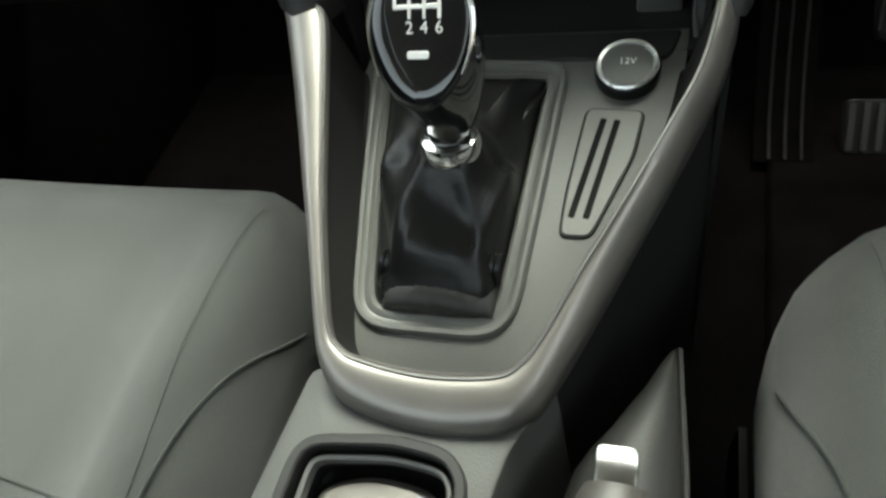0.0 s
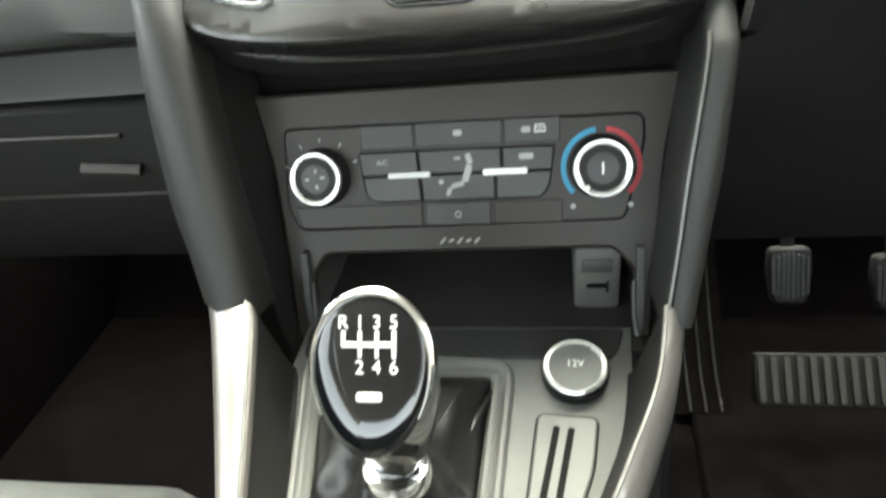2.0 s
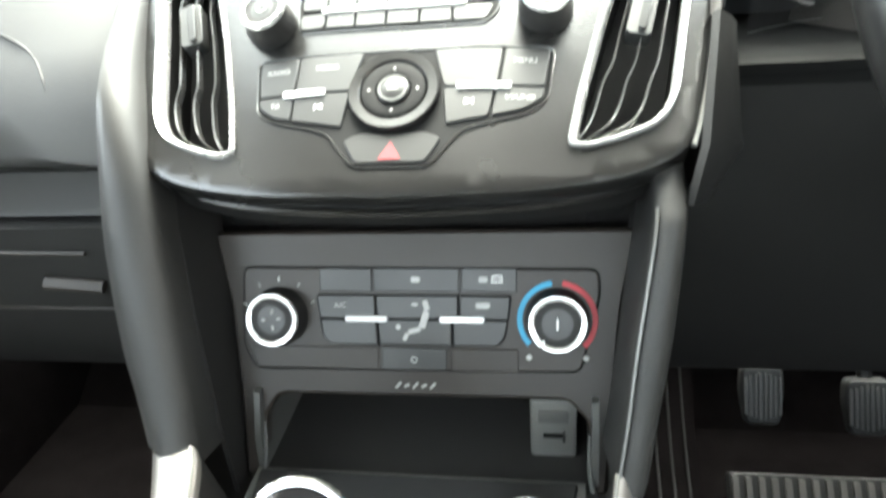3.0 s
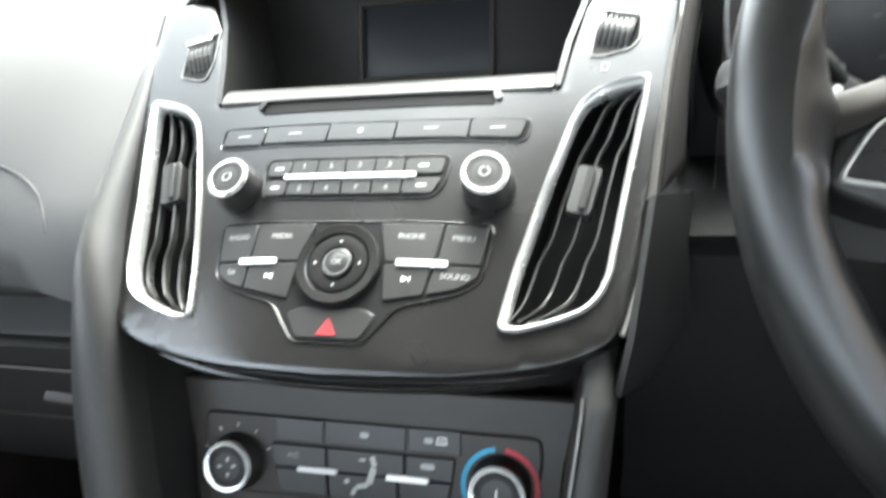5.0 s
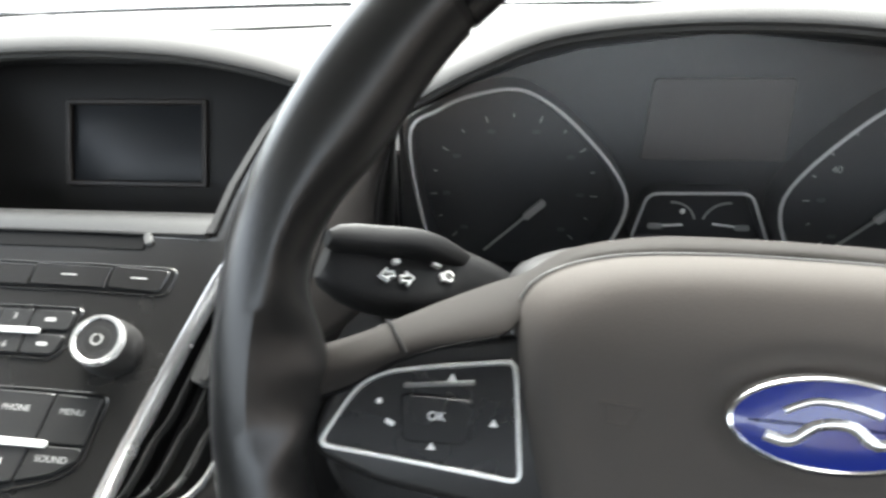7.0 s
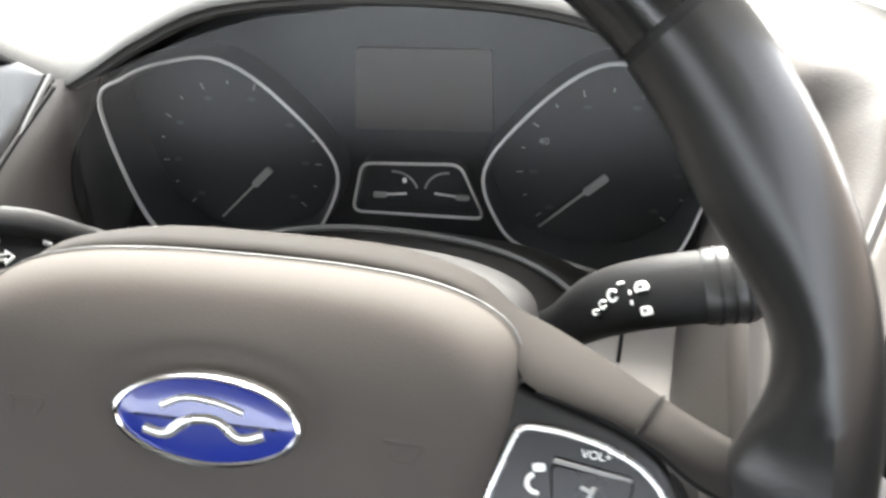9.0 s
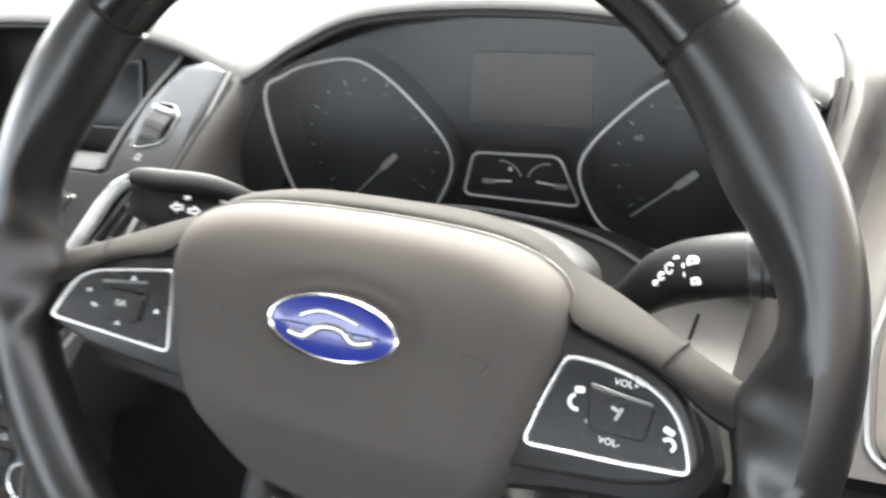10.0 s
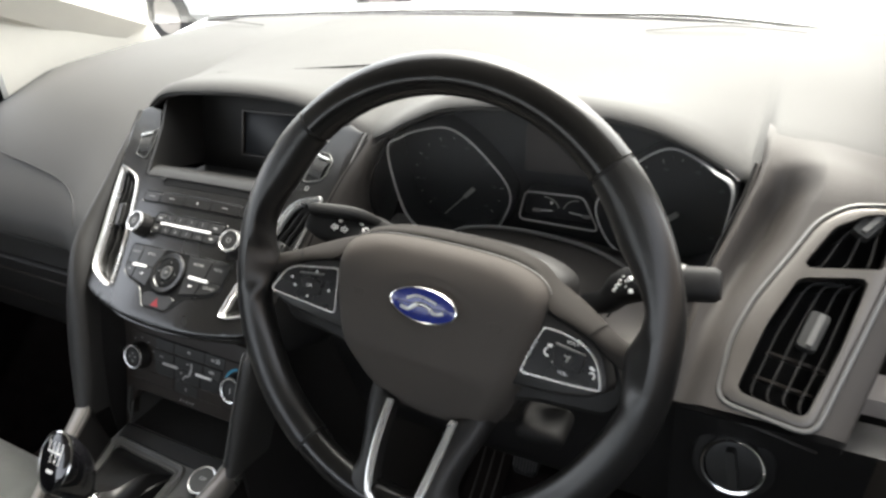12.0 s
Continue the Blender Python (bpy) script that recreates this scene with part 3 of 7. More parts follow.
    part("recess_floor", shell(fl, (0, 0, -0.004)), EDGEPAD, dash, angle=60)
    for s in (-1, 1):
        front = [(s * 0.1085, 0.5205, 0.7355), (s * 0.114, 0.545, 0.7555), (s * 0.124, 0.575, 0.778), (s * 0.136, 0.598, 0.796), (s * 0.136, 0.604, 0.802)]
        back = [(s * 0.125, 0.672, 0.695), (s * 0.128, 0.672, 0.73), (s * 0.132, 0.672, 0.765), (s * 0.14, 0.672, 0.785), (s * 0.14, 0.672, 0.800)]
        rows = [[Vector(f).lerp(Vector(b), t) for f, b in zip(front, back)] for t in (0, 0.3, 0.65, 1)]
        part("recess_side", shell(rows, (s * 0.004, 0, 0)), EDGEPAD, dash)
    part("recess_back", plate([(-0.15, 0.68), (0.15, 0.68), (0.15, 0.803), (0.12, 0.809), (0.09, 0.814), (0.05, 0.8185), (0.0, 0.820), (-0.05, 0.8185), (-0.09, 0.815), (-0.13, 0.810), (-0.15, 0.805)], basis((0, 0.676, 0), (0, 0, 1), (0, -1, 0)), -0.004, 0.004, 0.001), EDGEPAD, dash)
    # binnacle side walls and floor
    ridge_l = [(0.146, 0.396, 0.612), (0.152, 0.404, 0.640), (0.163, 0.46, 0.690), (0.174, 0.53, 0.745), (0.186, 0.594, 0.785)]
    deep_l = [(0.165, 0.500, 0.570), (0.190, 0.500, 0.600), (0.190, 0.575, 0.650), (0.186, 0.645, 0.70), (0.190, 0.650, 0.790)]
    rows = [[Vector(f).lerp(Vector(b), t) + Vector((0.010 * math.sin(math.pi * t), 0, 0)) for f, b in zip(ridge_l, deep_l)] for t in (0, 0.2, 0.45, 0.7, 1)]
    brow = spline([(0.1905, 0.590, 0.668), (0.1885, 0.5755, 0.705), (0.1885, 0.579, 0.731), (0.1915, 0.589, 0.750), (0.1955, 0.606, 0.766), (0.1965, 0.622, 0.782)], 16)
    front, deep = (spline([Vector(p) for p in q[2:]], 16) for q in (ridge_l, deep_l))
    side = [[f.lerp(b, t) + Vector((0.004 * math.sin(math.pi * t), 0, 0)) for f, b in zip(front, brow)] for t in (0, 0.03, 0.2, 0.5, 0.8, 0.96, 1)]
    part("binnacle_side", shell(side, (-0.004, 0.004, -0.004)), WALLPAD, dash, angle=60)
    part("seam", tube([f.lerp(b, 0.07) + Vector((0.0006, -0.0004, 0)) for f, b in zip(front[:15], brow)], 0.0009, 5), KEYDARK, dash)
    side = [[f + Vector((0, -0.001, 0)), f + Vector((0.0022, -0.0010, 0)), f + Vector((0.0030, 0.002, 0)), f.lerp(b, 0.4), b] for f, b in zip(brow, deep)]
    part("cluster_housing", shell(side, (-0.004, 0.004, -0.002)), HARD, dash, angle=60)
    part("binnacle_foot", shell([r[:3] for r in rows], (-0.003, 0.004, -0.002)), STALK, dash)
    ridge_r = [on(D, table(v, PANEL_LEFT)[0] - 0.004, v, -0.012) for v in (-0.03, 0.02, 0.07, 0.12, 0.16, 0.190)]
    deep_r = [(0.525, 0.470, 0.610), (0.545, 0.53, 0.632), (0.560, 0.58, 0.66), (0.574, 0.620, 0.70), (0.580, 0.640, 0.74), (0.582, 0.650, 0.782)]
    rows = [[Vector(f).lerp(Vector(b), t) - Vector((0.006 * math.sin(math.pi * t), 0, 0)) for f, b in zip(ridge_r, deep_r)] for t in (0, 0.2, 0.45, 0.7, 1)]
    part("binnacle_side", shell(rows, (0.004, 0.004, -0.004)), WALLPAD, dash)
    part("seam", tube([r + Vector((-0.0035, 0.006, -0.001)) for r in rows[0][2:]], 0.0011, 5), KEYDARK, dash)
    # floor black at left, pale at right: side-window light put into the colours
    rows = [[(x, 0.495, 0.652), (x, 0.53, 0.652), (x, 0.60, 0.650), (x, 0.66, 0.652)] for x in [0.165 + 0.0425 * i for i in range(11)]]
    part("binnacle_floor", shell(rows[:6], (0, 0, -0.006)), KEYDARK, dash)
    part("binnacle_floor", shell(rows[5:], (0, 0, -0.006)), LITLEDGE, dash)
    # knee panel under the column and trim lines in it
    rows = [[(x, 0.494, 0.640), (x, 0.500, 0.56), (x, 0.53, 0.44), (x, 0.58, 0.36)] for x in [0.152 + 0.055 * i for i in range(11)]]
    part("knee_panel", shell(rows, (0, 0.01, 0)), HARD, dash)
    # ledge split the same way, its light and shade painted as two colours
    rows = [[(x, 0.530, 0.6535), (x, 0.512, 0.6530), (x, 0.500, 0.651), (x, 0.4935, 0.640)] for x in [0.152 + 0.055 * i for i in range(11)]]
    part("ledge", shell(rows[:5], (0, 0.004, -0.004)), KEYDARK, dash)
    part("ledge", shell(rows[4:], (0, 0.004, -0.004)), LITLEDGE, dash, "padded ledge under the instruments with daylight painted into its colour")
    for x in (0.468, 0.512):
        part("seam", tube([(x + 0.012, 0.560, 0.6525), (x, 0.497, 0.6525), (x - 0.004, 0.494, 0.63)], 0.0011, 5), KEYDARK, dash)
    # end panel round the outer vent
    rows = []
    for v in (-0.018, -0.0135, -0.0125, 0.02, 0.048, 0.063, 0.077, 0.090, 0.103, 0.113, 0.123, 0.134, 0.145, 0.154, 0.155, 0.163, 0.172, 0.179, 0.186, 0.191, 0.196):
        ul, us, dip = table(v, PANEL_LEFT)
        dip *= 1 - 0.80 * max(0.0, (v - 0.150) / 0.046) ** 1.5
        uo, ue = table(v, VENT_EDGE)
        deep = 0.048 if -0.013 < v < 0.1545 else 0.0
        ur = 0.0715 + 0.243 * v if v < 0.15 else 0.108 + 0.6 * (v - 0.15)      # edge beside the door
        cols = [(ul - 0.004, -0.012), (ul - 0.0015, -0.006), (ul + 0.001, -0.004), (ul + 0.004, -0.0055)]
        cols += [(lerp(ul + 0.004, us - 0.003, t), -0.0055 - dip * math.sin(math.pi * t ** 0.85) ** 1.2 + 0.006 * t) for t in (0.15, 0.3, 0.45, 0.6, 0.75, 0.9)]
        cols += [(us - 0.001, 0.0018), (us + 0.003, 0.0034), (max(uo + 0.003, us + 0.006), 0.0036), (max(uo + 0.004, us + 0.007), 0.0036 - deep), (ue - 0.003, 0.0036 - deep), (ue - 0.002, 0.0036), (max(ue + 0.006, ur - 0.010), 0.0020), (max(ue + 0.012, ur - 0.002), -0.002), (max(ue + 0.014, ur), -0.012), (max(ue + 0.016, ur + 0.004), -0.060)]
        row = []
        for u, h in cols:
            k = max(0.0, (u - 0.02) / 0.08) * max(0.0, (v - 0.155) / 0.059)
            row.append(on(D, u, v - 0.026 * k, h - 0.006 * k - 0.008 * max(0.0, (v - 0.157) / 0.039) ** 2))
        rows.append(row)
    last = rows[-1]
    for y, z, t in ((0.597, 0.8065, 0.25), (0.604, 0.8082, 0.45), (0.613, 0.8098, 0.65), (0.625, 0.8108, 0.8), (0.645, 0.8102, 0.95), (0.670, 0.8060, 1.0)):
        rows.append([Vector((p.x, lerp(y - 0.590 + p.y, y, t), lerp(p.z + z - 0.8045, z - 0.030 * max(0, (p.x - 0.59) / 0.15) ** 1.2, t))) for p in last])
    part("end_panel", shell(rows, (0, 0.004, -0.004)), ENDPAD, dash, angle=50)
    rows = [[(x, 0.420, 0.668), (x, 0.455, 0.655), (x, 0.478, 0.630), (x, 0.490, 0.52), (x, 0.52, 0.42)] for x in (0.55, 0.60, 0.65, 0.70)]
    part("lower_end_panel", shell(rows, (0, 0.012, 0)), HARD, dash)
    part("panel_line", tube([(0.565, 0.479, 0.618), (0.61, 0.480, 0.612), (0.66, 0.481, 0.600)], 0.0016, 5), PANEL, dash)
    # passenger side lower face
    rows = [[(x, 0.50, 0.606), (x, 0.490, 0.600), (x, 0.487, 0.572), (x, 0.485, 0.568)] for x in (-0.70, -0.5, -0.3, -0.15)]
    part("lower_face", shell(rows, (0, 0.01, 0)), EDGEPAD, dash)
    rows = [[(x, 0.52, 0.60), (x, 0.54, 0.45), (x, 0.62, 0.36)] for x in (-0.70, -0.4, -0.15)]
    part("backing", shell(rows, (0, 0.01, 0)), HARD, dash)


def build_glovebox():
    box_ = thing("glovebox", (-0.42, 0.5, 0.5), "dark grey plastic glovebox with a long silver pull", "glovebox")
    rows = [[(x, 0.486, 0.563), (x, 0.480, 0.560), (x, 0.480, 0.530), (x, 0.483, 0.495), (x, 0.492, 0.44), (x, 0.52, 0.40)] for x in (-0.66, -0.5, -0.35, -0.205)]
    part("lid", shell(rows, (0, 0.02, 0)), HARD, box_)
    part("lid_edge", tube([(-0.66, 0.479, 0.5405), (-0.40, 0.478, 0.5415), (-0.262, 0.478, 0.5395)], 0.0018, 6), PANEL, box_)
    part("pull", tube([(-0.305, 0.477, 0.5145), (-0.28, 0.477, 0.513), (-0.256, 0.477, 0.511)], 0.0055, 8, flat=0.6), PANEL, box_)
    part("lower_seam", tube([(-0.66, 0.484, 0.488), (-0.24, 0.484, 0.486)], 0.0015, 5), PANEL, box_)


# ---------------------------------------------------------------- centre stack
def vent_vanes(vent, M, hole, n, lean, tab_at, depth=0.009, skin=None, grip=None):
    """Upright vanes inside an opening, the middle one with a sliding tab."""
    vs = [p[1] for p in hole]

    def span(v):
        xs = []
        for (x0, y0), (x1, y1) in zip(hole, hole[1:] + hole[:1]):
            if (y0 - v) * (y1 - v) < 0:
                xs.append(x0 + (x1 - x0) * (v - y0) / (y1 - y0))
        return (min(xs), max(xs)) if len(xs) > 1 else None

    v0, v1 = min(vs) + 0.003, max(vs) - 0.003
    for i in range(n):
        f = (i + 0.75) / (n + 0.5)
        path = []
        for j in range(31):
            v = lerp(v0, v1, j / 30)
            sp = span(v)
            if sp:
                # each vane jogs sideways at a third and at two thirds of its height
                wob = 0.0016 * (math.tanh((j / 30 - 0.28) * 28) + math.tanh((j / 30 - 0.74) * 28)) if lean else 0
                path.append((lerp(sp[0], sp[1], f) + wob, v))
        bm = bmesh.new()
        rows = [[on(M, x, v, -depth), on(M, x, v, -0.0035), on(M, x + 0.0006, v, -0.0028), on(M, x + 0.0013, v, -0.0035), on(M, x + 0.0013, v, -depth)] for x, v in path]
        vs_ = [[bm.verts.new(p) for p in r] for r in rows]
        for a, b in zip(vs_, vs_[1:]):
            bridge(bm, a, b)
        vane = part("vane", bm, skin or VANE, vent)
        if i == n // 2:
            k = min(range(len(path)), key=lambda q: abs(path[q][1] - tab_at))
            (xa, va), (xb, vb) = path[max(k - 3, 0)], path[min(k + 3, len(path) - 1)]
            ang = math.degrees(math.atan2(vb - va, xb - xa))
            tab = part("tab", bar(M, path[k][0] - 0.001, path[k][1], 0.029, 0.0130, -0.010, -0.0005, ang, 0.003), TAB, vent, "dark grey sliding tab")
            part("grip", bar(M, path[k][0] + 0.0004, path[k][1], 0.026, 0.0042, -0.004, 0.0022, ang, 0.0018), grip or VANE, tab)


VENT = [(0.163, 0.160), (0.1475, 0.1572), (0.1335, 0.1520), (0.1240, 0.1435), (0.1180, 0.1300), (0.1045, 0.0850), (0.0925, 0.0380), (0.0862, 0.0060), (0.0960, 0.0045), (0.115, 0.0110), (0.130, 0.0180), (0.1375, 0.0260), (0.1425, 0.0380), (0.1500, 0.0830), (0.1555, 0.1120), (0.1610, 0.1440)]


def build_vent(s):
    outline = ccw([(s * u, v) for u, v in VENT])
    soft = fillet(outline, 0.005, 3)
    vent = thing("air_vent", on(A, s * 0.125, 0.08, 0), "tall black air vent with a bright chrome surround", "air vent", "centre air vents")
    w = 0.0042
    part("surround", swept(soft, A, [(0, -0.006), (0, 0.0015), (0.001, 0.003), (w - 0.002, 0.002), (w, -0.002), (w, -0.008)], ring=True), BRIGHT, vent, "bright chrome surround")
    hole = inset(soft, w)
    part("duct", swept(hole, A, [(0, -0.007), (0, -0.032)], cap0=False), KEYDARK, vent)
    vent_vanes(vent, A, hole, 3, True, 0.088 if s > 0 else 0.095)
    bend_to_panel(vent)
    return soft


def thumbwheel(M, u, v, turn, slot):
    wheel = thing("vent_thumbwheel", on(M, u, v), "ribbed grey vent thumbwheel in a slot with a painted lit edge", "thumbwheel", "vent thumbwheels")
    R = M @ Matrix.Translation((u, v, 0)) @ Matrix.Rotation(radians(turn), 4, "Z")
    S = M @ Matrix.Translation((u, v, 0))
    slot = fillet(slot, 0.003, 3)
    # satin rim stands for the lit edge of the slot
    part("slot_rim", rimband(slot, S, 0.0014, -0.001, 0.0012, 0.0004), SATIN, wheel)
    part("slot", swept(inset(ccw(slot), 0.0014), S, [(0, 0.0004), (0.001, 0.0001)], cap0=False), KEYDARK, wheel)
    rad = 0.0195
    arc = lambda a, x, r: R @ Vector((x, r * math.sin(a), r * math.cos(a) - 0.0150))
    rows = [[arc(radians(lerp(-58, 58, i / 20)), lerp(-0.0098, 0.0098, k / 4), rad - 0.0010) for k in range(5)] for i in range(21)]
    drum = part("drum", shell(rows, R.to_3x3() @ Vector((0, 0, -0.003))), KEY, wheel)
    # knurling: short ribs in six bands, their glints put into a lighter grey
    for i in range(6):
        a = radians(lerp(-36, 36, i / 5))
        for k in range(6):
            x = lerp(-0.0082, 0.0082, k / 5)
            bm = bmesh.new()
            e = 0.105
            ends = [[bm.verts.new(arc(a + d, x + w, rad + h)) for w, h in ((-0.0011, -0.0012), (-0.0004, 0.0003), (0.0004, 0.0003), (0.0011, -0.0012))] for d in (-e, e)]
            bridge(bm, ends[0], ends[1])
            for q in ends:
                bm.faces.new(q)
            part("rib", bm, RIBGREY, drum, smooth=False)
    part("index_bar", box((-0.0098, 0.0092, 0.0020), (0.0098, 0.0128, 0.0048), 0.0008, R), SATCHROME, wheel, "bright index bar")
    bend_to_panel(wheel)


def knob(parent, M, u, v, r, h, face, name="knob"):
    Q = M @ Matrix.Translation((u, v, 0))
    k = part(name, lathe([(r * 1.12, 0), (r * 1.12, h * 0.35), (r * 1.02, h * 0.5), (r * 1.0, h * 0.92), (r * 0.97, h)], Q, 40), HARD, parent)
    part("ring", lathe([(r * 1.0, h * 0.80), (r * 1.01, h * 0.95), (r * 0.96, h * 1.04), (r * 0.86, h * 1.04), (r * 0.78, h * 0.985), (r * 0.78, h * 0.9)], Q, 40), BRIGHT, k, "bright metal ring")
    part("cap", lathe([(r * 0.80, h * 0.90), (r * 0.78, h * 0.990), (r * 0.3, h * 1.01), (0, h * 1.01)], Q, 32), face, k)
    return k, Q


def build_audio_panel(vent_l, vent_r):
    pan = thing("audio_panel", on(A, 0, 0.08), "dark grey audio control panel with keys and knobs", "audio unit")
    side = [(0.1455, 0.008), (0.1535, 0.037), (0.1615, 0.080), (0.1695, 0.130), (0.1755, 0.180), (0.183, 0.243)]
    arm = [(0.162, 0.252), (0.142, 0.247), (0.1235, 0.212), (0.1085, 0.155)]
    low = [(0.125, -0.006), (0.095, -0.015), (0.055, -0.0215), (0.0, -0.024)]
    lower = [tuple(p) for p in spline([Vector(q) for q in low[::-1] + side], 40)]
    right = lower + arm
    outline = right + [(-u, v) for u, v in reversed(right[1:])]
    part("fascia", sliced(holed(outline, [inset(ccw(vent_l), 0.0006), inset(ccw(vent_r), 0.0006)], A, -0.014, 0.0, 0.004), A, [q * 0.01 for q in range(-2, 25)], False), FASCIA, pan)
    for s in (-1, 1):
        # highlight on the right edge put into its satin colour; left stays dark
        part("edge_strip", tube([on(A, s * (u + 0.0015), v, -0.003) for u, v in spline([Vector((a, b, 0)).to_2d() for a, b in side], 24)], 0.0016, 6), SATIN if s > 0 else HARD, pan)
    # lower lip that folds under
    rows = []
    lipc = spline([Vector((-0.1435, 0.006, 0)), Vector((-0.125, -0.006, 0)), Vector((-0.095, -0.015, 0)), Vector((-0.055, -0.0215, 0)), Vector((0, -0.024, 0)), Vector((0.055, -0.0215, 0)), Vector((0.095, -0.015, 0)), Vector((0.125, -0.006, 0)), Vector((0.1435, 0.006, 0))], 33)
    for p in lipc:
        e = on(A, p.x, p.y + 0.001, -0.004)
        rows.append([e, e + Vector((0, 0.010, -0.010)), e + Vector((0, 0.016, -0.022)), Vector((p.x * 0.97, 0.437, lerp(0.592, 0.603, abs(p.x) / 0.14))), Vector((p.x * 0.94, 0.448, 0.570))])
    part("under_lip", shell(rows, (0, 0.006, 0.002)), HARD, pan, angle=60)
    part("lip_edge", tube([on(A, p.x * 0.93, p.y - 0.002, -0.014) for p in lipc[4:-4]], 0.0016, 6), FASCIA, pan)
    # disc slot
    part("disc_slot", bar(A, 0.0, 0.1470, 0.150, 0.0090, -0.0002, 0.0006, 0, 0.001), KEYDARK, pan)
    part("slot_lip", line(A, (-0.077, 0.1525), (0.077, 0.1520), 0.0018, 0, 0.0018), HARD, pan)
    for s in (-1, 1):
        # glint at the right slot end put into its lighter colour
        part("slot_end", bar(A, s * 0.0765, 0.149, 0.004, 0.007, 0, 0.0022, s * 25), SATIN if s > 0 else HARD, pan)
    # row of five keys
    row = [-0.0985, -0.0690, -0.0260, 0.0170, 0.0615, 0.0950]
    part("key_well", plate(fillet([(-0.0998, 0.1185), (0.094, 0.1175), (0.0968, 0.1315), (-0.0992, 0.1325)], 0.004), A, -0.0003, 0.0004, 0.0001), KEYDARK, pan)
    for i, (a, b) in enumerate(zip(row, row[1:])):
        sl = [(a + 0.0005, 0.1192), (b - 0.0005 - (0.003 if i == 4 else 0), 0.1186), (b - 0.0005 + (0.001 if i < 4 else 0), 0.1310), (a + 0.0005 + 0.0005, 0.1318)]
        k = part("key", plate(fillet(sl, 0.003 if i in (0, 4) else 0.0007, 3), A, 0.0, 0.0018, 0.0006), FASCIA, pan)
        if i != 2:
            part("legend", bar(A, (a + b) / 2, 0.1255, 0.009, 0.0008, 0.0017, 0.0019), PRINTDIM, k)
        else:
            part("legend", bar(A, (a + b) / 2, 0.1255, 0.003, 0.003, 0.0017, 0.0019, 45), PRINTDIM, k)
    # preset block
    part("preset_well", plate(fillet([(-0.0585, 0.0800), (0.0440, 0.0800), (0.0505, 0.0865), (0.0530, 0.1062), (-0.0600, 0.1062), (-0.0615, 0.100)], 0.004), A, -0.0003, 0.0005, 0.0001), KEYDARK, pan)
    cols = [-0.0595, -0.0440, -0.0270, -0.0095, 0.0090, 0.0270, 0.0500]
    for i, (a, b) in enumerate(zip(cols, cols[1:])):
        for r, (v0, v1) in enumerate(((0.0812, 0.0918), (0.0944, 0.1050))):
            q = [(a + 0.0004, v0), (b - 0.0004 - (0.004 if i == 5 and r == 0 else 0), v0), (b - 0.0004 + (0.0012 if i == 5 and r else 0), v1), (a + 0.0004, v1)]
            k = part("preset_key", plate(fillet(q, 0.003 if i in (0, 5) else 0.0005, 3), A, 0.0, 0.0016, 0.0005), KEY, pan)
            if i in (0, 5):
                part("legend", bar(A, (a + b) / 2, (v0 + v1) / 2, 0.006, 0.0022, 0.0015, 0.0017), PRINTDIM, k)
            else:
                words(str((i if r else i + 4) if i else 0) if i < 4 else str(i - 1 if r else i + 2), A, (a + b) / 2, (v0 + v1) / 2 + (0.001 if r else -0.001), 0.0048, 0.00165, PRINTDIM, k)
    part("preset_bar", bar(A, -0.006, 0.0931, 0.081, 0.0030, 0.0006, 0.0030, 0, 0.0007), BARLIT, pan, "bright white bar between the preset keys")
    for q in ([(-0.0998, 0.1185), (0.094, 0.1175), (0.0968, 0.1315), (-0.0992, 0.1325)], [(-0.0585, 0.0800), (0.0440, 0.0800), (0.0505, 0.0865), (0.0530, 0.1062), (-0.0600, 0.1062), (-0.0615, 0.100)]):
        part("bevel", rimband(inset(ccw(fillet(q, 0.004)), -0.0016), A, 0.0015, -0.0005, 0.0010, 0.0005), FASCIA, pan, "raised bevel round the keys")
    # rotary knobs
    for u in (-0.0765, 0.0765):
        k, Q = knob(pan, A, u, 0.0865, 0.0128, 0.0165, KEY)
        part("legend", disc_arc(Q, 0.0022, 0.0030, 100, 440, 0.0165, 0.01695), PRINTDIM, k)
    # lower key cluster round the dial
    kp = [(-0.0805, 0.0630), (-0.0765, 0.0310), (-0.0665, 0.0235), (-0.0340, 0.0140), (-0.0190, -0.0062), (0.0190, -0.0062), (0.0340, 0.0140), (0.0665, 0.0235), (0.0765, 0.0310), (0.0805, 0.0630)]
    part("bevel", rimband(inset(ccw(fillet(kp, 0.005)), -0.0016), A, 0.0015, -0.0005, 0.0010, 0.0005), FASCIA, pan, "raised bevel round the keys")
    part("cluster_well", plate(fillet(kp, 0.005), A, -0.0003, 0.0005, 0.0001), KEYDARK, pan)
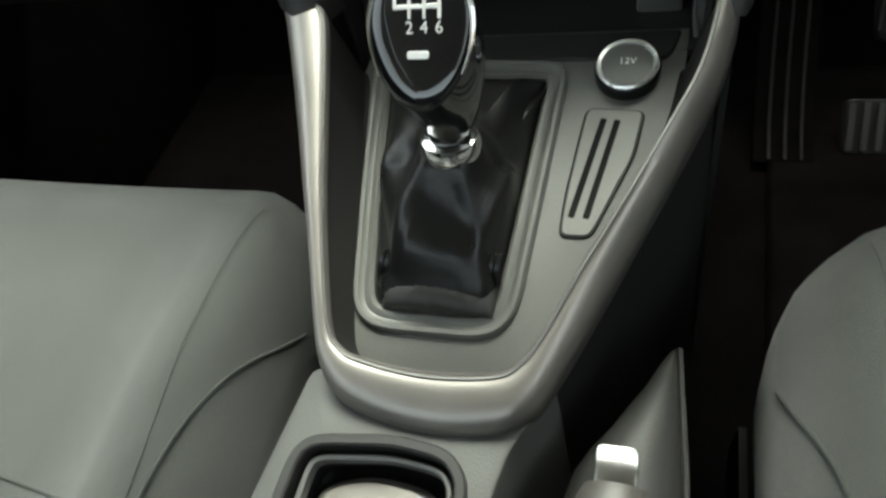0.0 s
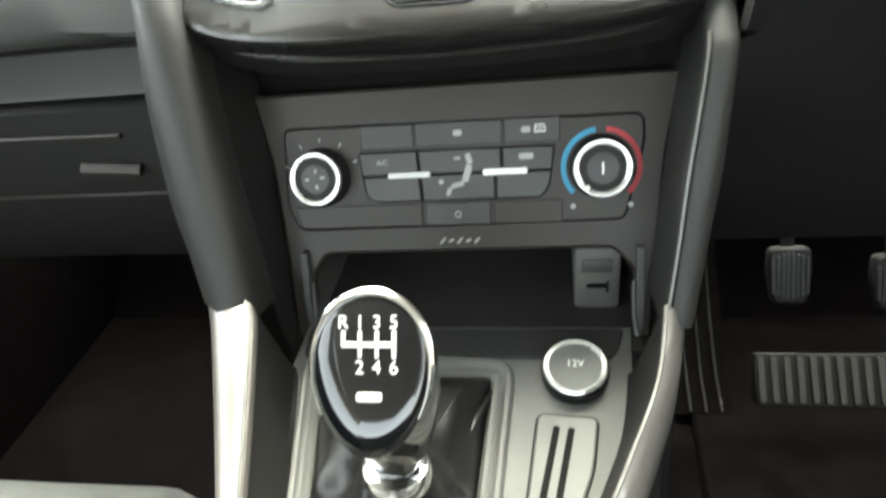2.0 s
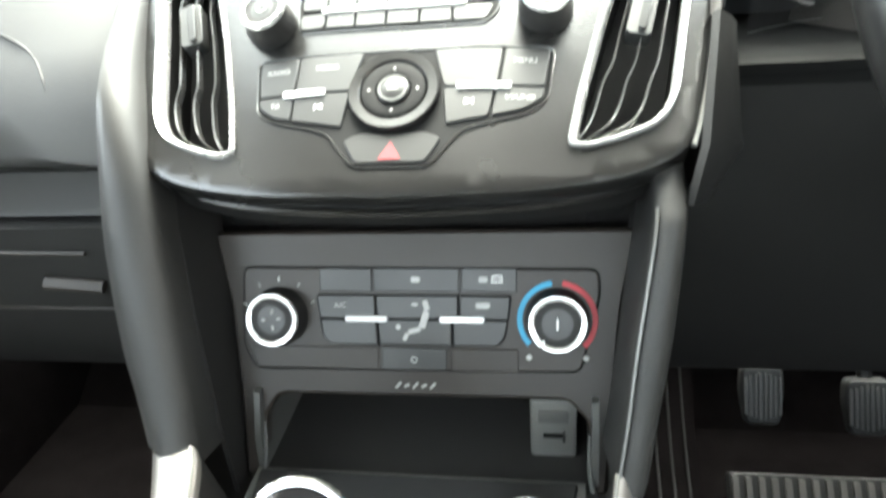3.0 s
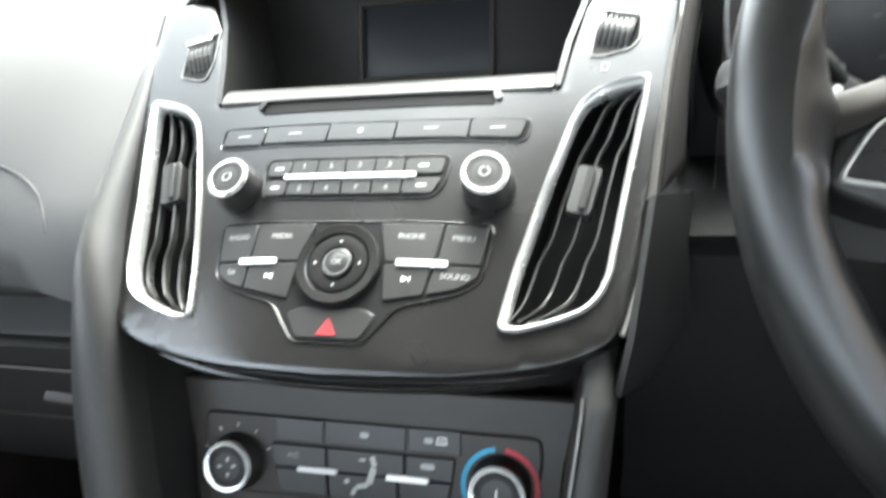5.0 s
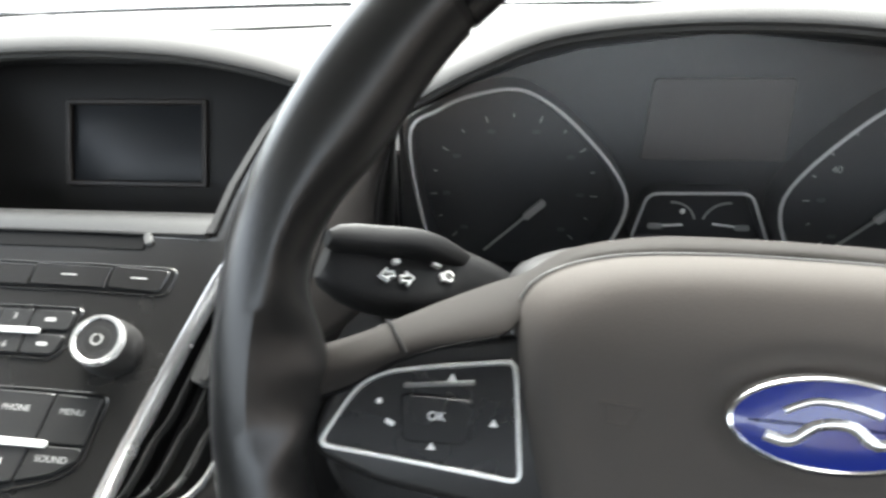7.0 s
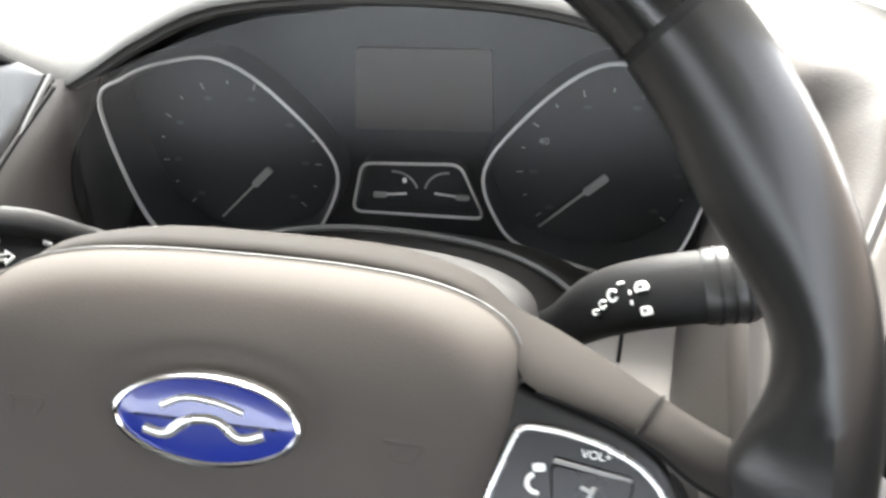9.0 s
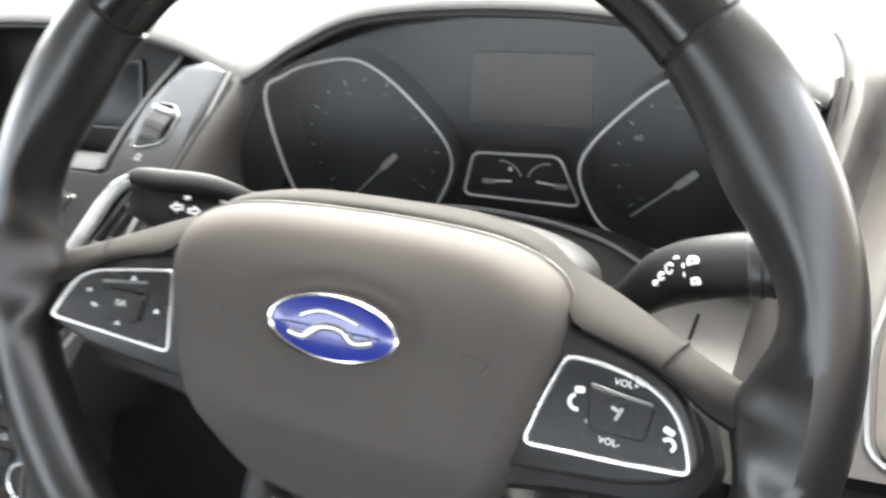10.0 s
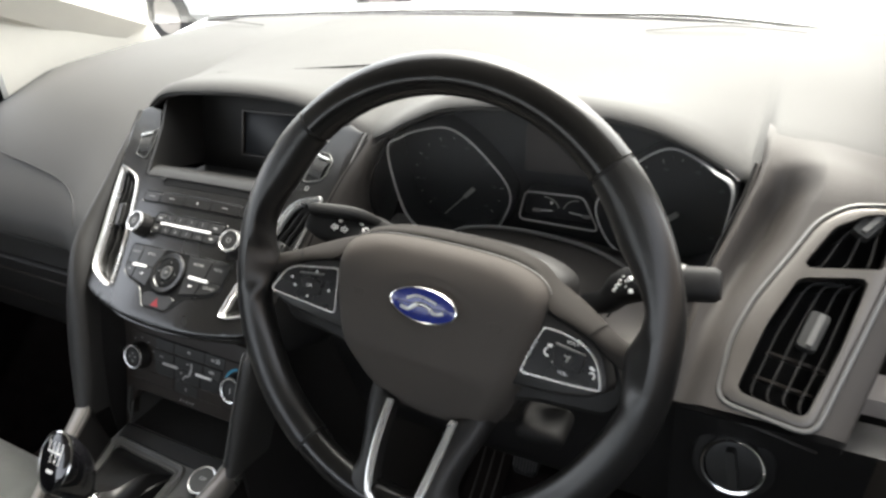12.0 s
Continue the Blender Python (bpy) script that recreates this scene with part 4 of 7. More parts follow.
    keys = {"RADIO": [(-0.0792, 0.0618), (-0.0562, 0.0622), (-0.0562, 0.0388), (-0.0762, 0.0388)],
            "MEDIA": [(-0.0552, 0.0622), (-0.0190, 0.0624), (-0.0250, 0.0388), (-0.0552, 0.0388)],
            "TA": [(-0.0760, 0.0378), (-0.0562, 0.0378), (-0.0562, 0.0226), (-0.0660, 0.0252), (-0.0752, 0.0318)],
            "prev": [(-0.0552, 0.0378), (-0.0245, 0.0378), (-0.0270, 0.0165), (-0.0552, 0.0222)],
            "PHONE": [(0.0190, 0.0624), (0.0552, 0.0622), (0.0522, 0.0388), (0.0250, 0.0388)],
            "MENU": [(0.0562, 0.0622), (0.0792, 0.0618), (0.0762, 0.0388), (0.0532, 0.0388)],
            "next": [(0.0245, 0.0378), (0.0512, 0.0378), (0.0482, 0.0206), (0.0270, 0.0165)],
            "SOUND": [(0.0522, 0.0378), (0.0760, 0.0378), (0.0752, 0.0318), (0.0660, 0.0252), (0.0492, 0.0208)]}
    for text, q in keys.items():
        k = part("key", plate(fillet(q, 0.002, 3), A, 0.0, 0.0016, 0.0006), KEY, pan)
        cu = sum(p[0] for p in q) / len(q)
        cv = sum(p[1] for p in q) / len(q)
        if text in ("prev", "next"):
            s = -1 if text == "prev" else 1
            part("legend", swept(ccw([(cu - s * 0.0018, cv - 0.0006), (cu + s * 0.0016, cv + 0.0010), (cu - s * 0.0018, cv + 0.0026)]), A, [(0, 0.0014), (0, 0.0017)]), PRINT, k)
            part("legend", bar(A, cu + s * 0.0024, cv + 0.0010, 0.0007, 0.0032, 0.0014, 0.0017), PRINT, k)
        else:
            words(text, A, cu, cv + (0.0035 if cv > 0.04 else 0.001), 0.0044, 0.00165, PRINTDIM, k)
    for u, w in ((-0.0500, 0.0235), (0.0455, 0.0275)):
        part("key_bar", bar(A, u, 0.0382, w, 0.0034, 0.0006, 0.0030, 0, 0.0009), BARLIT, pan, "bright white bar")
    Q = A @ Matrix.Translation((-0.001, 0.037, 0))
    part("dial_rim", lathe([(0.0245, 0.0), (0.0243, 0.0025), (0.0232, 0.0042), (0.0185, 0.0038), (0.0172, 0.0022), (0.0172, 0.0)], Q, 44), FASCIA, pan, "satin grey rim round the dial")
    d = part("dial", lathe([(0.0170, 0.0005), (0.0168, 0.0030), (0.0150, 0.0036), (0.0098, 0.0030), (0.0088, 0.0020), (0.0088, 0.0005)], Q, 40), KEYDARK, pan)
    for a in (0, 90, 180, 270):
        part("arrow", bar(Q, 0.0128 * math.cos(radians(a)), 0.0128 * math.sin(radians(a)), 0.0016, 0.0016, 0.003, 0.0036, 45), PRINTDIM, d)
    ok = part("ok_key", lathe([(0.0084, 0.0005), (0.0083, 0.0036), (0.0072, 0.0043), (0.0, 0.0045)], Q, 32), KEY, pan)
    part("ring", lathe([(0.0078, 0.0038), (0.0076, 0.0047), (0.0066, 0.0047), (0.0064, 0.004)], Q, 32), SATIN, ok)
    words("OK", Q, 0, 0, 0.0042, 0.0046, PRINTDIM, ok)
    hz_ = part("hazard_key", plate(fillet([(-0.0255, 0.0085), (-0.0178, -0.0050), (0.0178, -0.0050), (0.0255, 0.0085), (0.016, 0.0125), (0.0, 0.0105), (-0.016, 0.0125)], 0.003, 3), A, 0.0, 0.0015, 0.0006), KEY, pan)
    part("triangle", swept([(-0.0058, -0.0032), (0.0058, -0.0032), (0.0, 0.0068)], A, [(0, 0.0014), (0, 0.0019)]), HAZARD, hz_, "red hazard triangle")
    # small printed window mark below the driver's thumbwheel
    part("symbol", rimband(fillet([(0.1345, 0.1645), (0.1385, 0.1640), (0.1395, 0.1690), (0.1355, 0.1695)], 0.0006, 2), A, 0.0006, -0.0005, 0.0004, 0.0001), PRINTDIM, pan)
    bend_to_panel(pan)


def build_screen():
    scr = thing("display_screen", (-0.01, 0.66, 0.70), "dark recessed display screen in a black surround", "display")
    M = basis((0.003, 0.637, 0.752), (0, 0.36, 0.933), (0, -0.933, 0.36))
    part("surround", holed([(-0.125, -0.052), (0.119, -0.052), (0.126, 0.040), (0.10, 0.056), (-0.104, 0.056), (-0.132, 0.040)], [fillet([(-0.054, -0.031), (0.054, -0.031), (0.054, 0.031), (-0.054, 0.031)], 0.003, 3)], M, -0.006, 0.0, 0.001), HARD, scr)
    part("bezel", rimband(fillet([(-0.054, -0.031), (0.054, -0.031), (0.054, 0.031), (-0.054, 0.031)], 0.003, 3), M, 0.004, -0.004, 0.003), PANEL, scr)
    part("pane", box((-0.051, -0.028, -0.006), (0.051, 0.028, -0.001), 0.0005, M), SCREEN, scr)


def build_climate():
    cl = thing("climate_panel", on(C, 0, 0), "dark grey heating control panel above an open tray", "climate control")
    outer = [(-0.125, 0.052), (-0.116, 0.010), (-0.112, -0.045), (-0.110, -0.102), (-0.0985, -0.102), (-0.0965, -0.062), (-0.086, -0.0475), (0.088, -0.0465), (0.1000, -0.060), (0.1010, -0.102), (0.110, -0.102), (0.113, -0.045), (0.118, 0.010), (0.126, 0.052)]
    part("fascia", plate(fillet(outer, 0.004, 3), C, -0.010, 0.0, 0.002), PANEL, cl)
    inner = fillet([(-0.1065, 0.0315), (-0.1085, -0.018), (-0.1005, -0.0325), (0.0955, -0.0305), (0.1065, 0.0150), (0.1055, 0.0300)], 0.006, 4)
    part("groove", rimband(inner, C, 0.0011, -0.0002, 0.0003, 0.0001), KEYDARK, cl)
    face = part("face", plate(inset(ccw(inner), 0.0011), C, -0.0002, 0.0012, 0.0006), PANEL, cl)
    Z = 0.0012
    # keys along the top, and the middle group
    for a, b in zip((-0.058, -0.0250, 0.0270), (-0.0255, 0.0265, 0.0595)):
        k = part("key", plate(fillet([(a + 0.0006, 0.0165), (b, 0.0162), (b, 0.0300), (a + 0.0006, 0.0302)], 0.0008, 2), C, Z - 0.0004, Z + 0.0010, 0.0005), KEY, cl)
        if a > -0.05:
            part("legend", bar(C, (a + b) / 2 - (0.003 if a > 0 else 0), 0.0235, 0.0055, 0.0036, Z + 0.0009, Z + 0.0012), PRINTDIM, k)
        if a > 0:
            u = (a + b) / 2 + 0.005
            part("legend", rimband(fillet([(u - 0.0034, 0.0216), (u + 0.0034, 0.0216), (u + 0.0028, 0.0260), (u - 0.0028, 0.0260)], 0.0006, 2), C, 0.0006, Z + 0.0006, Z + 0.0011, 0.0001), PRINT, k)
            for d in (-0.0014, 0.0, 0.0014):
                part("legend", bar(C, u + d, 0.0236, 0.0005, 0.0026, Z + 0.0006, Z + 0.0012), PRINT, k)
    gp = [(-0.0605, 0.0150), (-0.0565, -0.0115), (-0.0515, -0.0160), (0.0480, -0.0160), (0.0530, -0.0105), (0.0570, 0.0145)]
    part("group_well", plate(fillet(gp, 0.003, 3), C, Z - 0.0003, Z + 0.0003, 0.0001), KEYDARK, cl)
    cells = [[(-0.0595, 0.0142), (-0.0240, 0.0142), (-0.0235, 0.0005), (-0.0578, 0.0005)], [(-0.0230, 0.0142), (0.0255, 0.0140), (0.0255, 0.0005), (-0.0225, 0.0005)], [(0.0265, 0.0140), (0.0558, 0.0138), (0.0545, 0.0005), (0.0265, 0.0005)],
             [(-0.0574, -0.0003), (-0.0235, -0.0003), (-0.0225, -0.0153), (-0.0510, -0.0153), (-0.0558, -0.0112)], [(-0.0222, -0.0003), (0.0215, -0.0003), (0.0215, -0.0153), (-0.0212, -0.0153)], [(0.0225, -0.0003), (0.0543, -0.0003), (0.0522, -0.0102), (0.0475, -0.0153), (0.0225, -0.0153)]]
    for i, q in enumerate(cells):
        k = part("key", plate(fillet(q, 0.0012, 2), C, Z, Z + 0.0016, 0.0006), KEY, cl)
        if i == 0:
            words("A/C", C, -0.0450, 0.0080, 0.0046, Z + 0.00165, PRINTDIM, k)
        if i == 2:
            part("legend", bar(C, 0.0400, 0.0085, 0.0085, 0.0036, Z + 0.0015, Z + 0.0018), PRINTDIM, k)
    for u, w in ((-0.0290, 0.0255), (0.0278, 0.0255)):
        part("key_bar", bar(C, u, 0.0003, w, 0.0034, Z + 0.0003, Z + 0.0030, 0, 0.0008), BARLIT if u > 0 else RIMSILVER, cl, "bright white bar" if u > 0 else "dimmer grey bar")
    # airflow mark: plain strokes
    for (a, b, w) in (((0.0060, 0.0115), (0.0078, 0.0055), 0.0034), ((0.0072, 0.0050), (0.0040, -0.0050), 0.0040), ((0.0035, -0.0055), (-0.0040, -0.0075), 0.0030), ((-0.0045, -0.0080), (-0.0065, -0.0125), 0.0026)):
        part("airflow_mark", line(C, a, b, w, Z + 0.0015, Z + 0.0019), PRINTDIM, cl)
    part("airflow_mark", bar(C, -0.0100, -0.0045, 0.0030, 0.0030, Z + 0.0015, Z + 0.0018, 30), PRINTDIM, cl)
    part("airflow_mark", bar(C, 0.0000, 0.0090, 0.0040, 0.0018, Z + 0.0015, Z + 0.0018), PRINTDIM, cl)
    for a, b in ((-0.0990, -0.0225), (-0.0205, 0.0185), (0.0205, 0.0600)):
        k = part("key", plate(fillet([(a, -0.0310 + 0.0006), (b, -0.0305), (b, -0.0170), (a if a > -0.05 else a - 0.004, -0.0170)], 0.001, 2), C, Z - 0.0004, Z + 0.0009, 0.0005), PANEL if a < -0.05 or a > 0 else KEY, cl)
        if -0.05 < a < 0:
            part("legend", disc_arc(C @ Matrix.Translation((-0.001, -0.024, 0)), 0.0013, 0.0021, 0, 350, Z + 0.0008, Z + 0.0011), PRINTDIM, k)
    # short plain strokes under the keys
    for i in range(5):
        part("mark", line(C, (-0.0130 + 0.0052 * i, -0.0420 + (0.001 if i % 2 else 0)), (-0.0098 + 0.0052 * i, -0.0385 - (0.001 if i % 2 else 0)), 0.0014, -0.0002, 0.0004), PRINTDIM, cl)
    # fan knob with tick marks
    kL, QL = knob(cl, C, -0.0835, 0.0010, 0.0158, 0.0145, KEY, "fan_knob")
    for a in (40, 90, 140, 185):
        part("legend", bar(QL, 0.0048 * math.cos(radians(a * 2)), 0.0048 * math.sin(radians(a * 2)), 0.0028, 0.0016, 0.0144, 0.0150, a * 2), PRINTDIM, kL)
    for a in (25, 58, 90, 122, 160):
        part("tick", bar(C, -0.0835 + 0.0235 * math.cos(radians(a)), 0.0235 * math.sin(radians(a)), 0.0028, 0.0010, Z, Z + 0.0004, a), PRINTDIM, cl)
    # temperature knob with its colour arcs
    kR, QR = knob(cl, C, 0.0820, 0.0005, 0.0160, 0.0145, KEY, "temperature_knob")
    part("pointer", bar(QR, 0.0, 0.0, 0.0009, 0.0065, 0.0144, 0.0150), PRINT, kR)
    part("index", bar(QR, -0.0085, -0.0108, 0.0022, 0.0036, 0.0140, 0.0155, -35), PRINT, kR)
    part("cold_arc", disc_arc(C @ Matrix.Translation((0.082, 0.0005, 0)), 0.0196, 0.0226, 98, 222, Z - 0.0002, Z + 0.0005), BLUE, cl, "blue cold arc")
    part("hot_arc", disc_arc(C @ Matrix.Translation((0.082, 0.0005, 0)), 0.0196, 0.0226, 82, -45, Z - 0.0002, Z + 0.0005), RED, cl, "red hot arc")
    for u in (0.066, 0.098):
        part("legend", bar(C, u, -0.0215, 0.0030, 0.0030, Z, Z + 0.0004, 45), PRINTDIM, cl)


def build_tray():
    tr = thing("storage_tray", (0, 0.44, 0.44), "dark open storage tray under the heating controls", "tray")
    rows = [[(x, 0.352, 0.4465), (x, 0.40, 0.446), (x, 0.455, 0.4465), (x, 0.470, 0.452)] for x in (-0.100, -0.05, 0, 0.05, 0.104)]
    part("bottom", shell(rows, (0, 0, -0.004)), EDGEPAD, tr)
    rows = [[(x, 0.467, 0.446), (x, 0.474, 0.470), (x, 0.478, 0.500)] for x in (-0.100, 0, 0.104)]
    part("back", shell(rows, (0, 0.004, 0)), PAD, tr)
    rows = [[(x, 0.3935, 0.4950), (x, 0.43, 0.497), (x, 0.478, 0.500)] for x in (-0.097, 0, 0.1005)]
    part("top", shell(rows, (0, 0, 0.003)), HARD, tr)
    for s, x in ((-1, -0.0975), (1, 0.1010)):
        rows = [[(x, 0.366, 0.440), (x, 0.372, 0.47), (x, 0.385, 0.495)], [(x, 0.42, 0.440), (x, 0.42, 0.47), (x, 0.43, 0.497)], [(x, 0.478, 0.440), (x, 0.478, 0.47), (x, 0.478, 0.50)]]
        part("side", shell(rows, (s * 0.004, 0, 0)), PAD, tr)
        part("edge", tube(spline([on(C, x - s * 0.001, -0.066, 0.0005), on(C, x - s * 0.001, -0.085, 0.001), on(C, x + s * 0.001, -0.101, 0.002), on(C, x + s * 0.0, -0.106, 0.006)], 12), [0.0012 + 0.0010 * (i / 11) for i in range(12)], 8), PAD, tr, "rounded edge of the tray opening")
    usb = thing("usb_port", (0.080, 0.43, 0.4435), "grey plastic usb port block inside the tray", "usb port")
    part("body", box((0.066, 0.3900, 0.4435), (0.0935, 0.465, 0.4905), 0.003), PLATE, usb)
    part("cap", box((0.0705, 0.3885, 0.4740), (0.0885, 0.3910, 0.4835), 0.001), PAD, usb)
    part("socket", box((0.0735, 0.3892, 0.4615), (0.0870, 0.3910, 0.4650), 0.0008), KEYDARK, usb)
    part("contact", box((0.0850, 0.3882, 0.4590), (0.0866, 0.3905, 0.4690), 0.0005), CHROME, usb)


def build_stack_sides():
    st = thing("stack_sides", (0, 0.5, 0.3), "dark plastic side cheeks of the centre stack with grey padded edges", "centre stack")
    left = [((-0.1155, 0.334, 0.484), (-0.1465, 0.341, 0.496)), ((-0.1205, 0.350, 0.517), (-0.152, 0.352, 0.522)), ((-0.1255, 0.366, 0.552), (-0.1585, 0.363, 0.546)), ((-0.1330, 0.386, 0.598), (-0.1645, 0.384, 0.594)),
            ((-0.1390, 0.402, 0.634), (-0.1655, 0.402, 0.633)), ((-0.1475, 0.424, 0.659), (-0.1680, 0.424, 0.668)), ((-0.1560, 0.452, 0.681), (-0.1730, 0.455, 0.692)), ((-0.165, 0.500, 0.718), (-0.1790, 0.505, 0.724)), ((-0.176, 0.56, 0.764), (-0.187, 0.565, 0.763)), ((-0.182, 0.59, 0.780), (-0.190, 0.60, 0.775))]
    right = [((0.1090, 0.334, 0.482), (0.1245, 0.334, 0.481)), ((0.1145, 0.350, 0.517), (0.1310, 0.352, 0.519)), ((0.1185, 0.364, 0.549), (0.1365, 0.366, 0.551)), ((0.1260, 0.386, 0.598), (0.1420, 0.388, 0.600)), ((0.1275, 0.396, 0.612), (0.1430, 0.399, 0.613)), ((0.1285, 0.412, 0.625), (0.1420, 0.416, 0.626)), ((0.1290, 0.430, 0.636), (0.1410, 0.434, 0.637))]
    for prs, s in ((left, -1), (right, 1)):
        ins, outs = spline([p[0] for p in prs], 28), spline([p[1] for p in prs], 28)
        rows = []
        for a, b in zip(ins, outs):
            w = (b - a).length
            up = Vector((0, -0.9, 0.42))
            rows.append([a + Vector((s * -0.002, 0.045, -0.01)), a + Vector((0, 0.006, 0)), a.lerp(b, 0.08) + up * w * 0.10, a.lerp(b, 0.35) + up * w * 0.22, a.lerp(b, 0.65) + up * w * 0.22, a.lerp(b, 0.92) + up * w * 0.10, b + Vector((s * 0.002, 0.008, 0)), b + Vector((s * 0.004, 0.05, -0.004))])
        part("padded_edge", shell(rows, (0, 0.003, 0)), EDGEPAD, st, "grey padded edge" if s < 0 else "satin grey edge strip", angle=60)
    part("edge_line", tube(spline([Vector(p[0]) + Vector((0.0012, -0.003, 0.001)) for p in right[:5]], 20), 0.0009, 6), SATIN, st)
    # inner cheeks between the edges and the panels, and outer cheeks down to the floor
    for s in (-1, 1):
        rows = [[(s * 0.112, 0.370, 0.44), (s * 0.113, 0.39, 0.487), (s * 0.117, 0.420, 0.55), (s * 0.124, 0.445, 0.60)], [(s * 0.112, 0.356, 0.44), (s * 0.114, 0.362, 0.487), (s * 0.124, 0.386, 0.55), (s * 0.136, 0.418, 0.615)]]
        part("inner_cheek", shell(rows, (s * 0.003, 0, 0)), HARD, st)
        k = 0.0 if s > 0 else 0.022
        rows = [[(s * (0.128 + k), y0, 0.05), (s * (0.124 + k), y1, 0.25), (s * (0.1215 + k), y2, 0.47), (s * (0.133 + k), y3, 0.55), (s * (0.142 + k), y4, 0.61), (s * (0.156 if s < 0 else 0.148), y5, 0.664 if s < 0 else 0.640)] for y0, y1, y2, y3, y4, y5 in ((0.32, 0.33, 0.350, 0.378, 0.402, 0.440), (0.45, 0.45, 0.45, 0.47, 0.48, 0.50), (0.90, 0.90, 0.80, 0.70, 0.64, 0.62))]
        part("outer_cheek", shell(rows, (-s * 0.004, 0, 0)), HARD, st)


# ---------------------------------------------------------------- console and gear lever
TIN = [(-0.1155, 0.338), (-0.1100, 0.326), (-0.1000, 0.275), (-0.0930, 0.236), (-0.0850, 0.200), (-0.0745, 0.163), (-0.0660, 0.1525), (-0.0530, 0.1485), (-0.0180, 0.1458), (0.0170, 0.1492), (0.0290, 0.1560), (0.0380, 0.1690), (0.0520, 0.1990), (0.0690, 0.2310), (0.0860, 0.2650), (0.1020, 0.3000), (0.1090, 0.3360)]
TOUT = [(-0.1465, 0.343), (-0.1380, 0.322), (-0.1200, 0.270), (-0.1080, 0.233), (-0.0960, 0.196), (-0.0835, 0.155), (-0.0740, 0.1370), (-0.0570, 0.1260), (-0.0180, 0.1200), (0.0190, 0.1245), (0.0360, 0.1350), (0.0480, 0.1540), (0.0650, 0.1880), (0.0830, 0.2270), (0.1000, 0.2640), (0.1160, 0.3020), (0.1245, 0.3360)]


def trim_z(y):
    return 0.409 + 0.412 * (y - 0.13)


def build_console():
    con = thing("centre_console", (-0.02, 0.2, 0.05), "centre console with a silver V-shaped trim and dark plastic sides", "console")
    ins = spline([Vector((x, y, 0)) for x, y in TIN], 64)
    outs = spline([Vector((x, y, 0)) for x, y in TOUT], 64)
    rows, wall, flank = [], [], []
    for i, (a, b) in enumerate(zip(ins, outs)):
        fall = max(0.0, min(1.0, (b.x - 0.03) / 0.04))          # the driver's side slopes away
        p, q = Vector((a.x, a.y, trim_z(a.y))), Vector((b.x - 0.0036 * fall, b.y, trim_z(b.y) - 0.013 * fall))
        m = p.lerp(q, 0.5)
        rows.append([p + Vector((0, 0, -0.008)), p + Vector((0, 0, -0.0005)), p.lerp(q, 0.05) + Vector((0, 0, 0.0014)), p.lerp(q, 0.14) + Vector((0, 0, 0.0012)), p.lerp(q, 0.2) + Vector((0, 0, 0.0022)), m + Vector((0, 0, 0.0038)), p.lerp(q, 0.82) + Vector((0, 0, 0.0020)), p.lerp(q, 0.96) + Vector((0, 0, -0.002)), q + Vector((0, 0, -0.006)), q + Vector((0, 0, -0.016))])
        c = Vector((-0.018, 0.24, 0))
        base = p.lerp(Vector((c.x, max(p.y + 0.006, 0.17), 0)), 0.10)
        wall.append([p + Vector((0, 0, -0.004)), Vector((base.x, base.y, 0.421 + 0.233 * (base.y - 0.243) + 0.002)), Vector((base.x * 0.9, base.y, 0.421 + 0.233 * (base.y - 0.243) - 0.006))])
        out = (q - p)
        out.z = 0
        out.normalize()
        f0 = q - out * 0.004 + Vector((0, 0, -0.010))
        flank.append([f0, f0 - out * 0.002 + Vector((0, 0, -0.05)), Vector((f0.x * 1.05, f0.y, 0.22)), Vector((f0.x * 1.15, f0.y, 0.05))])
    part("silver_trim", shell(rows, (0, 0, -0.002)), SILVER, con, "silver painted V-shaped trim", angle=50)
    part("trim_lip", tube([r[3] + Vector((0, 0, 0.0006)) for r in rows], 0.0010, 6), SATIN, con)
    part("inner_wall", shell(wall, (0, 0, -0.003)), HARD, con)
    part("flank", shell(flank, (0, 0.002, 0)), HARD, con)
    # top plate inside the trim
    outline = [(w[1].x, w[1].y) for w in wall]
    poly = [(x, (y - 0.243) / 0.974) for x, y in outline]
    frame_out = fillet(BOOT, 0.016, 5)
    part("top_plate", holed(poly + [(0.098, 0.128), (-0.102, 0.128)], [frame_out], K, -0.012, 0.0, 0.001), PLATE, con)
    # dark strip laid over the plate's end below the tray
    part("tray_lip", plate(fillet([(-0.099, 0.1050), (0.086, 0.1050), (0.090, 0.1110), (0.094, 0.1262), (-0.100, 0.1262)], 0.003, 2), K, -0.002, 0.0018, 0.0012), RUBBER, con)
    # rear deck with a cup tray
    deck = [(-0.090, 0.148), (-0.099, 0.06), (-0.105, -0.35), (0.025, -0.35), (0.020, 0.07), (0.028, 0.118), (0.047, 0.158)]
    hole = fillet([(-0.083, 0.100), (-0.074, 0.110), (-0.030, 0.1165), (0.000, 0.1140), (0.0125, 0.100), (0.006, -0.10), (-0.088, -0.10)], 0.010, 4)
    Z = basis((0, 0, 0.398), (0, 1, 0), (0, 0, 1))
    part("rear_deck", holed(fillet(deck, 0.008, 3), [hole], Z, -0.30, 0.0, 0.004), PAD, con)
    part("tray_rim", rimband(hole, Z, 0.006, -0.004, 0.003, 0.001), RUBBER, con)
    part("tray_step", rimband(inset(ccw(hole), 0.008), Z, 0.003, -0.012, -0.004, 0.001), SATIN, con)
    part("tray_wall", swept(inset(ccw(hole), 0.006), Z, [(0, 0), (0.001, -0.03), (0.006, -0.034)], cap0=False), HARD, con)
    lid = thing("cup_insert", (-0.04, 0.04, 0.38), "pale grey plastic insert lying in the cup tray", "tray insert")
